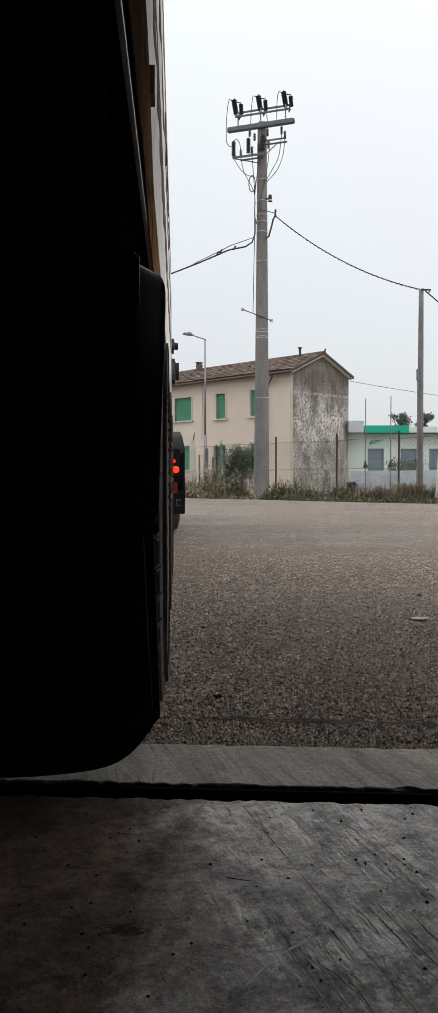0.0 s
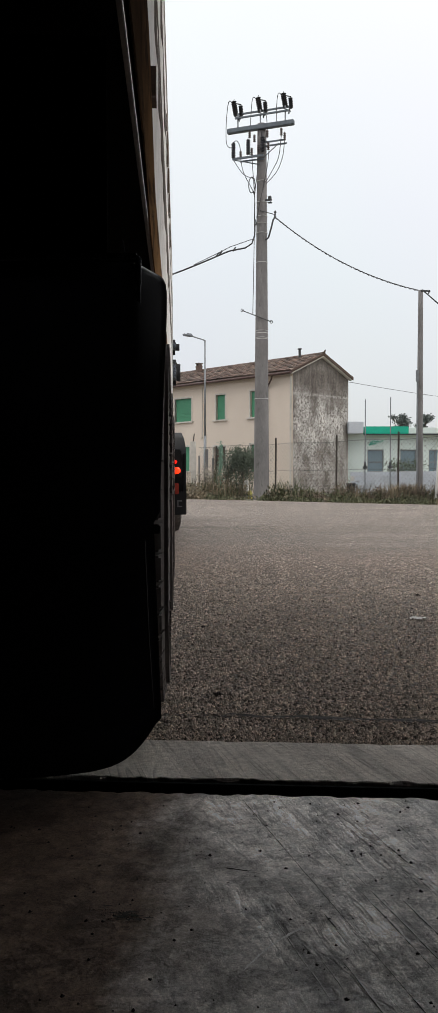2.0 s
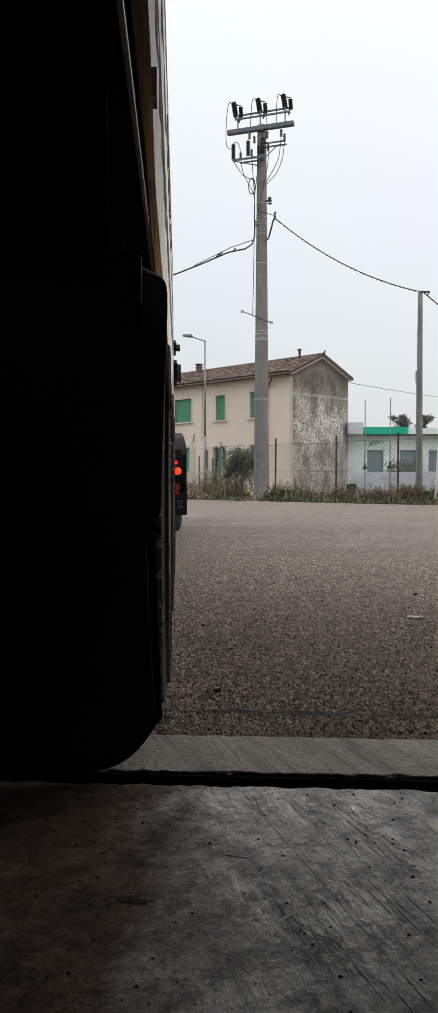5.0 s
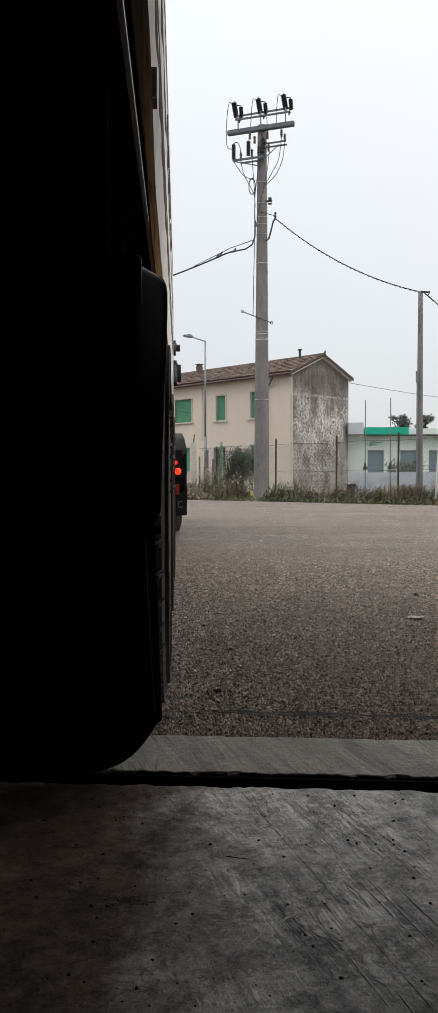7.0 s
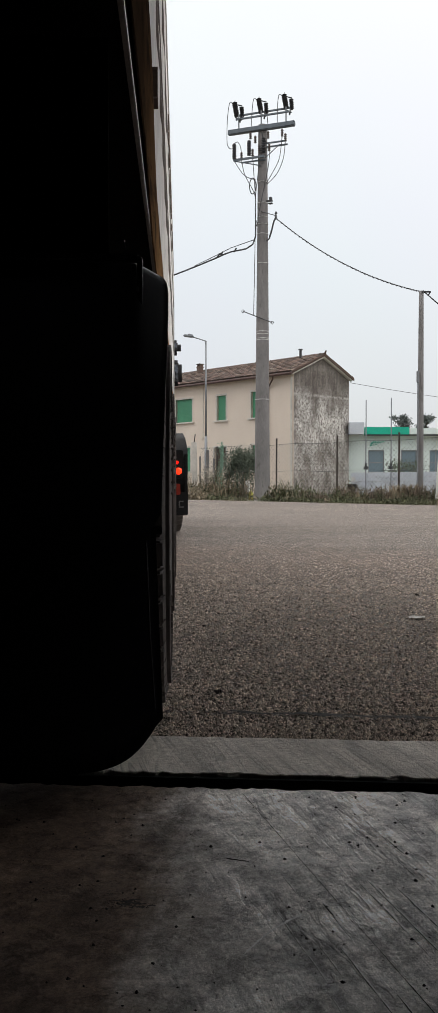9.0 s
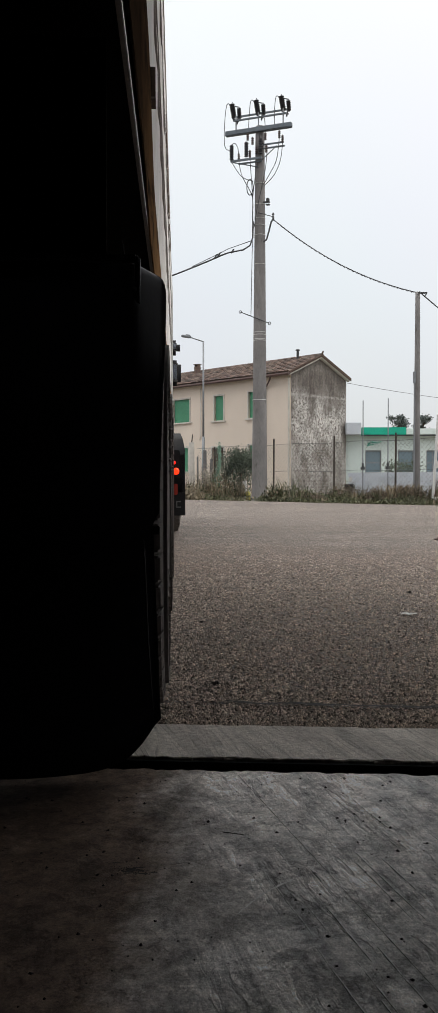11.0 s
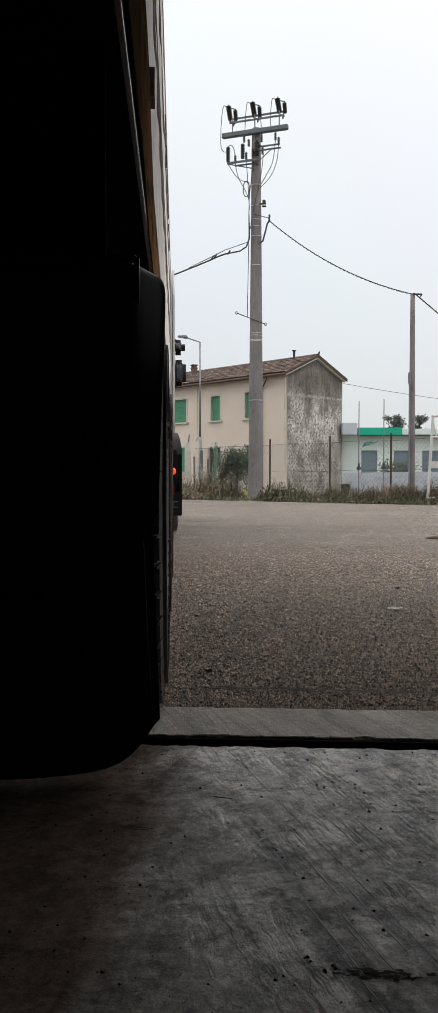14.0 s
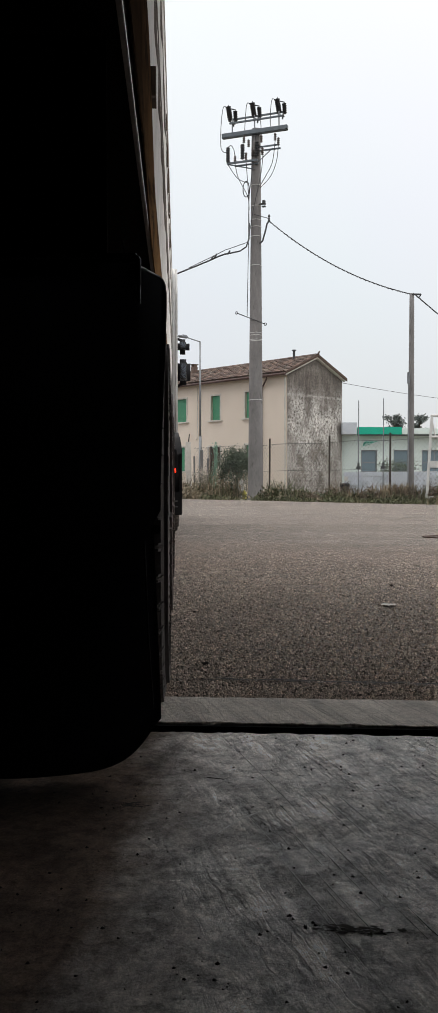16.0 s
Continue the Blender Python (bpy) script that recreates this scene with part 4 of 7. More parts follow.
def tractor():
    """Its origin is the coupling pin; y ahead, right side at x = +1.25."""
    root = thing("tractor_unit", "pale lorry cab unit with black mirrors and lit rear lamp", "lorry")
    R = 1.25
    bm = B()
    for x in (-0.42, 0.34):
        box(bm, x, x + 0.08, -1.3, 4.4, 0.75, 1.0, 0.01)
    box(bm, -0.42, 0.42, -1.3, -1.22, 0.75, 1.0)
    part("frame", bm, M["chassis"], root)
    bm = B()
    box(bm, -0.5, 0.5, -0.5, 0.5, 1.0, 1.18, 0.02)
    part("coupling", bm, M["chassis"], root)
    # cab: a rounded tall box with raked front and roof deflector
    bm = B()
    prof = [(1.85, 1.0), (4.05, 1.0), (4.2, 1.5), (4.12, 2.6), (3.9, 3.2), (3.5, 3.6), (2.6, 3.82), (1.95, 3.85), (1.85, 3.7)]
    extrude_profile(bm, prof, -R + 0.02, R - 0.02)
    bmesh.ops.recalc_face_normals(bm, faces=bm.faces)
    bmesh.ops.bevel(bm, geom=bm.edges[:], offset=0.05, segments=3, affect="EDGES", clamp_overlap=True)
    part("cab", bm, M["cab_paint"], root, "pale painted sleeper cab", True)
    for s in (-1, 1):
        bm = B()
        extrude_profile(bm, [(1.35, 1.3), (1.83, 1.25), (1.83, 3.75), (1.55, 3.7), (1.35, 3.3)], s * (R - 0.035), s * (R - 0.005))
        part("side_fairing", bm, M["cab_paint"], root)
        bm = B()
        extrude_profile(bm, [(0.9, 0.35), (3.1, 0.35), (3.1, 0.98), (0.9, 0.98)], s * (R - 0.1), s * (R - 0.03))
        part("side_skirt", bm, M["black_plastic"], root)
        bm = B()
        extrude_profile(bm, [(2.9, 1.9), (3.85, 1.9), (3.75, 2.75), (3.0, 2.75)], s * (R - 0.03), s * (R - 0.012))
        part("side_window", bm, M["car_glass"], root)
        # mirrors: a tall main one and a wide-angle one over it, on two arms
        for z0, z1, nm, wdt in ((2.22, 2.65, "mirror", 0.245), (2.73, 2.98, "wide_angle_mirror", 0.23)):
            bm = B()
            x0, x1 = (R + 0.0, R + wdt)
            if s < 0:
                x0, x1 = -x1, -x0
            box(bm, x0, x1, 3.25, 3.42, z0, z1, 0.07)
            mirror = part(nm, bm, M["black_plastic"], root, "black-shelled lorry mirror", True)
            bm = B()
            # slightly domed glass, turned outwards to the yard
            grid = []
            for i in range(9):
                f = i / 8
                col = []
                for j in range(9):
                    g = j / 8
                    out = f if s > 0 else 1 - f
                    dome = 0.02 * (1 - ((2 * f - 1) ** 2 + (2 * g - 1) ** 2) / 2)
                    col.append(bm.verts.new((x0 + 0.062 + (x1 - x0 - 0.124) * f, 3.235 - dome - 0.075 * (1 - out), z0 + 0.06 + (z1 - z0 - 0.12) * g)))
                grid.append(col)
            for p, q in zip(grid, grid[1:]):
                for j in range(8):
                    bm.faces.new((p[j], q[j], q[j + 1], p[j + 1]))
            bmesh.ops.solidify(bm, geom=bm.faces[:], thickness=0.004)
            part("mirror_face", bm, M["mirror_glass"], mirror, "", True)
        for za, zb in ((3.03, 2.96), (2.19, 2.24)):
            bm = B()
            rod(bm, (s * (R - 0.05), 3.4, za), (s * (R + 0.11), 3.36, zb), 0.022, sides=8)
            part("mirror_arm", bm, M["black_plastic"], root)
        # rear mudguard: an arched shell, a flat rear drop and a lower flap
        inner, outer = s * (R - 0.58), s * (R - 0.0)
        x0, x1 = min(inner, outer), max(inner, outer)
        bm = B()
        prev = None
        arc = [(-0.98, 0.5), (-0.99, 0.75), (-0.97, 1.0), (-0.90, 1.13), (-0.78, 1.2), (-0.3, 1.22), (0.2, 1.22), (0.35, 1.15)]
        for y, z in arc:
            r_in = 0.03
            taper = 0.04 if z > 1.15 else 0.02 if z > 1.1 else 0.0
            a, b = (x0, x1 - taper) if s > 0 else (x0 + taper, x1)
            ring = [bm.verts.new(p) for p in ((a, y, z), (b, y, z), (b, y + (r_in if y < -0.85 else 0), z - (0 if y < -0.85 else r_in)), (a, y + (r_in if y < -0.85 else 0), z - (0 if y < -0.85 else r_in)))]
            if prev:
                for k in range(4):
                    j = (k + 1) % 4
                    bm.faces.new((prev[k], prev[j], ring[j], ring[k]))
            else:
                bm.faces.new(ring)
            prev = ring
        bm.faces.new(prev)
        part("mudguard", bm, M["black_plastic"], root, "black plastic rear mudguard", True)
        bm = B()
        cx = s * (R - 0.13)
        box(bm, s * (R - 0.02) - 0.02, s * (R - 0.02) + 0.02, -1.0, -0.6, 0.46, 0.95, 0.012)
        part("mudguard_edge", bm, M["black_plastic"], root)
        bm = B()
        box(bm, x0, x1, -1.03, -0.985, 0.23, 0.5, 0.008)
        part("spray_flap", bm, M["black_plastic"], root, "black spray flap with worn pale lettering")
        for k in range(3):
            bm = B()
            xx = cx + s * 0.05 - s * k * 0.085
            box(bm, xx - 0.028, xx + 0.028, -1.036, -1.029, 0.32, 0.335)
            box(bm, xx - 0.028, xx + 0.028, -1.036, -1.029, 0.385, 0.40)
            box(bm, xx - 0.028, xx - 0.014, -1.036, -1.029, 0.335, 0.385)
            part("worn_mark", bm, M["pale_mark"], root)
        # lamp cluster
        bm = B()
        box(bm, s * (R - 0.15) - 0.09, s * (R - 0.15) + 0.09, -1.06, -0.99, 0.66, 0.99, 0.012)
        lamp = part("rear_lamp", bm, M["black_plastic"], root)
        bm = B()
        lathe(bm, [(0.001, -1.085), (0.026, -1.083), (0.039, -1.072), (0.041, -1.055)], "y", 20, (s * (R - 0.112), 0, 0.745))
        part("brake_lens", bm, M["orange_lens"], lamp, "glowing orange-red lens")
        bm = B()
        lathe(bm, [(0.001, -1.085), (0.014, -1.083), (0.021, -1.072), (0.023, -1.055)], "y", 20, (s * (R - 0.135), 0, 0.845))
        part("tail_lens", bm, M["red_lens"], lamp, "glowing red lens")
        bm = B()
        box(bm, s * (R - 0.14) - 0.1, s * (R - 0.14) + 0.05, -1.05, -1.03, 0.47, 0.6, 0.008)
        part("marker_plate", bm, M["red_reflector"], root, "dull red reflecting plate")
        add_wheel(root, s * (R - 0.03), -0.25, 0.5, 0.34, s < 0)
        add_wheel(root, s * (R - 0.05), 3.5, 0.5, 0.34, s < 0)
    return root


TRAILER = trailer()
TRACTOR = tractor()


# ---------------------------------------------------------------- beyond the yard: the power pole
def catenary(a, b, sag, n=16):
    a, b = Vector(a), Vector(b)
    return [a.lerp(b, i / n) - Vector((0, 0, 4 * sag * (i / n) * (1 - i / n))) for i in range(n + 1)]


def ribbed(bm, a, b, r, discs, core=0.45):
    """A ribbed insulator from a to b."""
    a, b = Vector(a), Vector(b)
    rod(bm, a, b, r * core, sides=8)
    for i in range(discs):
        p = a.lerp(b, (i + 0.25) / discs)
        q = a.lerp(b, (i + 0.8) / discs)
        rod(bm, p, q, r, r * 0.62, sides=10)
    return bm


def power_pole():
    root = thing("power_pole", "tall grey tapered concrete power pole with steel crossarms and dark insulators", "power pole", (1.95, 31.0, -0.1), -21)
    # local x runs along the crossarm, y away
    bm = B()
    prof = [(0.285 - 0.0092 * z, z) for z in np.linspace(-0.1, 13.55, 24)]
    lathe(bm, prof + [(0.001, 13.56)], "z", 28)
    pole = part("shaft", bm, M["concrete_pole"], root, "", True)
    for z, r in ((11.5, 0.186), (10.75, 0.193), (10.25, 0.197), (10.0, 0.2), (9.65, 0.203), (8.6, 0.21), (6.15, 0.2295), (6.06, 0.2302), (5.9, 0.2315), (5.85, 0.232), (3.7, 0.256)):
        bm = B()
        lathe(bm, [(r, z), (r + 0.006, z + 0.003), (r + 0.006, z + 0.015), (r, z + 0.018)], "z", 24)
        part("band", bm, M["white_metal"], root, "thin pale steel band")
    bm = B()
    box(bm, -1.25, 1.24, -0.26, -0.08, 13.30, 13.47, 0.02)
    part("crossarm", bm, M["blue_steel"], root, "heavy grey steel crossarm")
    # upper fuse frame on short uprights
    for x in (-0.85, 0.0, 0.92):
        bm = B()
        box(bm, x - 0.02, x + 0.02, -0.2, -0.16, 13.45, 14.0)
        part("upright", bm, M["galvanised"], root)
    for z, y in ((13.78, -0.22), (13.98, -0.05)):
        bm = B()
        box(bm, -0.95, 1.05, y - 0.03, y + 0.03, z, z + 0.05)
        part("frame_rail", bm, M["blue_steel"], root)
    for x in (-0.92, 0.0, 0.94):
        bm = B()
        ribbed(bm, (x - 0.12, -0.1, 14.47), (x - 0.03, -0.1, 13.96), 0.105, 7)
        part("fuse_insulator", bm, M["insulator"], root, "dark ribbed insulator")
        bm = B()
        ribbed(bm, (x + 0.13, -0.05, 14.3), (x + 0.16, -0.05, 13.93), 0.085, 6)
        part("support_insulator", bm, M["insulator"], root, "dark ribbed insulator")
        bm = B()
        rod(bm, (x - 0.18, -0.1, 14.44), (x + 0.16, -0.08, 14.33), 0.02, sides=6)
        rod(bm, (x - 0.15, -0.1, 14.42), (x - 0.1, -0.1, 14.55), 0.012, sides=5)
        part("fuse_hinge", bm, M["dark_metal"], root)
        bm = B()
        rod(bm, (x + 0.12, -0.1, 13.95), (x + 0.1, -0.15, 13.72), 0.03, sides=6)
        rod(bm, (x - 0.1, -0.12, 13.95), (x + 0.16, -0.12, 13.8), 0.022, sides=6)
        part("fuse_clamp", bm, M["dark_metal"], root)
    # lower arm with surge arresters
    bm = B()
    box(bm, -1.02, 0.15, -0.32, -0.27, 12.30, 12.37)
    box(bm, -0.75, 0.15, -0.22, -0.18, 12.22, 12.27)
    rod(bm, (-0.95, -0.28, 12.3), (0.0, -0.2, 12.05), 0.02, sides=6)
    part("lower_arm", bm, M["blue_steel"], root)
    for x, z in ((-0.98, 12.36), (-0.42, 12.40), (0.12, 12.44)):
        bm = B()
        ribbed(bm, (x, -0.30, z + 0.03), (x, -0.30, z + 0.55), 0.082, 9, 0.7)
        part("surge_arrester", bm, M["insulator"], root, "black ribbed surge arrester")
    for x, z in ((-0.72, 12.34), (-0.3, 12.40), (-0.05, 12.5), (-0.38, 13.02), (-0.2, 12.85), (0.28, 12.95), (0.32, 12.5), (0.80, 12.95), (0.92, 12.78)):
        bm = B()
        ribbed(bm, (x, -0.26, z), (x, -0.26, z + 0.26), 0.055, 4, 0.4)
        part("pin_insulator", bm, M["porcelain"], root, "small brown pin insulator")
    bm = B()
    box(bm, 0.1, 0.95, -0.24, -0.2, 12.78, 12.83)
    box(bm, 0.1, 0.95, -0.1, -0.06, 12.70, 12.75)
    rod(bm, (0.15, -0.2, 12.3), (0.7, -0.2, 12.72), 0.016, sides=6)
    part("side_arm", bm, M["blue_steel"], root)
    # jumper wires
    loops = [
        [(-1.08, -0.1, 14.42), (-1.22, -0.1, 14.5), (-1.3, -0.12, 14.0), (-1.3, -0.2, 13.2), (-1.22, -0.28, 12.85), (-1.05, -0.3, 12.75), (-0.98, -0.3, 12.92)],
        [(-0.98, -0.3, 12.92), (-0.86, -0.3, 12.97), (-0.75, -0.3, 12.8), (-0.72, -0.28, 12.6)],
        [(-0.16, -0.1, 14.42), (-0.3, -0.1, 14.5), (-0.36, -0.1, 14.2), (-0.38, -0.2, 13.28)],
        [(0.78, -0.1, 14.42), (0.64, -0.1, 14.5), (0.58, -0.1, 14.1), (0.6, -0.2, 13.4)],
        [(-0.72, -0.26, 12.34), (-0.6, -0.26, 11.8), (-0.25, -0.22, 11.1), (-0.19, -0.2, 10.6)],
        [(-0.98, -0.3, 12.3), (-0.6, -0.3, 11.75), (-0.18, -0.24, 11.55)],
        [(0.92, -0.26, 12.78), (0.85, -0.26, 12.2), (0.62, -0.24, 11.7), (0.22, -0.2, 11.35)],
        [(0.80, -0.26, 12.95), (0.70, -0.26, 12.2), (0.45, -0.24, 11.75), (0.20, -0.2, 11.4)],
        [(0.35, -0.26, 12.5), (0.28, -0.26, 11.9), (0.12, -0.24, 11.2), (-0.02, -0.24, 10.6), (-0.15, -0.22, 9.9)],
        [(-0.05, -0.26, 12.5), (-0.1, -0.26, 11.7), (-0.2, -0.22, 10.9), (-0.22, -0.2, 9.5), (-0.24, -0.22, 8.0), (-0.26, -0.24, 6.72)],
        [(-0.3, -0.26, 12.40), (-0.26, -0.26, 11.9), (-0.21, -0.22, 11.0), (-0.2, -0.2, 10.0)],
        [(0.0, -0.15, 13.3), (0.1, -0.2, 12.95), (0.32, -0.26, 12.78)],
        [(0.28, -0.26, 12.95), (0.26, -0.2, 13.4), (0.2, -0.1, 13.8)],
        [(-0.38, -0.2, 13.28), (-0.36, -0.26, 13.05)],
    ]
    for pts in loops:
        bm = B()
        out = []
        p = [Vector(q) for q in pts]
        for i in range(len(p) - 1):
            p0, p1, p2, p3 = p[max(i - 1, 0)], p[i], p[i + 1], p[min(i + 2, len(p) - 1)]
            for k in range(6):
                t = k / 6
                out.append(0.5 * (2 * p1 + (p2 - p0) * t + (2 * p0 - 5 * p1 + 4 * p2 - p3) * t * t + (3 * p1 - p0 - 3 * p2 + p3) * t ** 3))
        out.append(p[-1])
        pipe(bm, out, 0.013, 5)
        part("jumper_wire", bm, M["cable"], root)
    # coil of spare cable, small bracket and step irons
    bm = B()
    pipe(bm, [(-0.3 + 0.12 * math.cos(a), -0.24, 11.35 + 0.28 * math.sin(a)) for a in np.linspace(0, 6.28, 22)], 0.018, 5)
    part("cable_coil", bm, M["cable"], root)
    bm = B()
    box(bm, 0.18, 0.42, -0.2, -0.12, 10.75, 10.80)
    box(bm, 0.28, 0.42, -0.22, -0.10, 10.66, 10.70, 0.01)
    box(bm, 0.30, 0.40, -0.22, -0.10, 10.78, 10.90, 0.01)
    part("bracket", bm, M["dark_metal"], root)
    bm = B()
    rod(bm, (-0.66, -0.25, 6.9), (0.44, -0.25, 6.42), 0.018, sides=6)
    for x, z in ((-0.66, 6.9), (0.44, 6.42)):
        pipe(bm, [(x + 0.05 * math.cos(a), -0.25, z + 0.05 * math.sin(a)) for a in np.linspace(0, 6.28, 10)], 0.012, 5)
    part("stay_bar", bm, M["dark_metal"], root, "thin slanting bar with ringed ends")
    bm = B()
    rod(bm, (0.0, -0.2, 10.42), (0.58, -0.25, 10.2), 0.014, sides=6)
    ribbed(bm, (0.56, -0.25, 10.06), (0.58, -0.25, 10.34), 0.05, 3)
    part("cable_clamp", bm, M["dark_metal"], root)
    bm = B()
    pipe(bm, [(0.6, -0.25, 10.14), (0.5, -0.25, 10.02), (0.42, -0.24, 9.72), (0.32, -0.22, 9.42), (0.2, -0.2, 9.36)], 0.03, 6)
    part("down_lead", bm, M["cable"], root)
    return root


def overhead_cables():
    bm = B()
    pts = catenary((2.40, 30.8, 10.10), (6.56, 26.1, 6.42), 0.38, 30)
    pipe(bm, pts, 0.017, 6)
    for s in range(0, 170):
        f = s / 170 * (len(pts) - 1)
        p = pts[int(f)].lerp(pts[min(int(f) + 1, len(pts) - 1)], f - int(f))
        a = s * 1.3
        rod(bm, p + Vector((0.016 * math.cos(a), 0, 0.016 * math.sin(a))), p + Vector((0.016 * math.cos(a + 1), -0.03, 0.016 * math.sin(a + 1) - 0.025)), 0.012, sides=4)
    setting("overhead_cable", bm, M["cable"], "twisted black cable slung between pole and post", "cable", kind="thing")
    bm = B()
    pipe(bm, catenary((6.55, 26.1, 6.46), (22.5, 48.2, 3.70), 0.3, 12), 0.02, 5)
    setting("overhead_cable", bm, M["cable"], "black cable running on from the post", "cable", kind="thing")
    bm = B()
    pts = [(1.70, 30.8, 10.0), (1.68, 30.75, 9.42), (1.58, 30.7, 9.12), (1.34, 30.7, 8.96), (0.8, 30.8, 8.88), (0.55, 30.85, 8.80)]
    pts += catenary((0.4, 30.9, 8.74), (-14, 35.5, 6.9), 0.8, 22)
    pipe(bm, pts, 0.028, 6)
    setting("overhead_cable", bm, M["cable"], "heavy black cable leaving the pole towards the houses", "cable", kind="thing")
    bm = B()
    pipe(bm, [(1.64, 30.75, 9.30), (0.8, 30.8, 9.02), (0.42, 30.95, 8.86), (-0.5, 31.2, 8.48)], 0.014, 5)
    for x, z in ((0.42, 8.82), (0.3, 8.75), (0.9, 8.94)):
        rod(bm, (x, 30.88, z - 0.05), (x + 0.1, 30.86, z + 0.09), 0.03, sides=5)
    setting("messenger_wire", bm, M["cable"], "thin carrying wire with clips beside the cable", "wire", kind="thing")
    bm = B()
    pipe(bm, catenary((7.95, 48.0, 6.2), (30, 75, 7.2), 0.25, 16), 0.013, 4)
    setting("service_wire", bm, M["cable"], "thin grey service wire from the house", "wire", kind="thing")


def small_post():
    root = thing("concrete_post", "slim grey concrete cable post standing in the verge", "post", (6.5, 26.1, -0.1))
    bm = B()
    lathe(bm, [(0.108 - 0.0055 * z, z) for z in np.linspace(0, 6.55, 12)] + [(0.001, 6.57)], "z", 16)
    part("shaft", bm, M["concrete_pole"], root, "", True)
    bm = B()
    box(bm, -0.16, -0.09, -0.2, -0.1, 3.75, 4.1, 0.01)
    rod(bm, (-0.12, -0.15, 0.1), (-0.12, -0.15, 3.75), 0.022, sides=6)
    part("conduit", bm, M["galvanised"], root)
    bm = B()
    box(bm, -0.02, 0.26, -0.13, -0.09, 6.48, 6.53, 0.008)
    rod(bm, (0.26, -0.11, 6.51), (0.2, -0.11, 6.42), 0.02, sides=6)
    part("cable_bracket", bm, M["dark_metal"], root)


def street_lamp():
    root = thing("street_lamp", "grey galvanised street lamp with a short arm", "street lamp")
    root.matrix_world = ROAD @ pose(-35.0, 32.2, -0.05)
    bm = B()
    rod(bm, (0, 0, 0), (0, 0, 3.2), 0.085, 0.08, 12)
    rod(bm, (0, 0, 3.2), (0, 0, 8.5), 0.06, 0.045, 12)
    part("mast", bm, M["galvanised"], root, "", True)
    bm = B()
    rod(bm, (0, 0.05, 8.48), (0, -1.05, 8.62), 0.032, sides=8)
    part("arm", bm, M["galvanised"], root)
    bm = B()
    box(bm, -0.12, 0.12, -1.6, -0.95, 8.56, 8.68, 0.045)
    box(bm, -0.05, 0.05, -1.3, -1.0, 8.66, 8.74, 0.02)
    part("lamp_head", bm, M["galvanised"], root, "flat grey lamp head")


power_pole()
overhead_cables()
small_post()
street_lamp()


# ---------------------------------------------------------------- the old house
U0, U1, N0, N1 = -41.5, -30.0, 33.9, 38.6
EAVE, RIDGE = 6.53, 7.55
MID = (N0 + N1) / 2


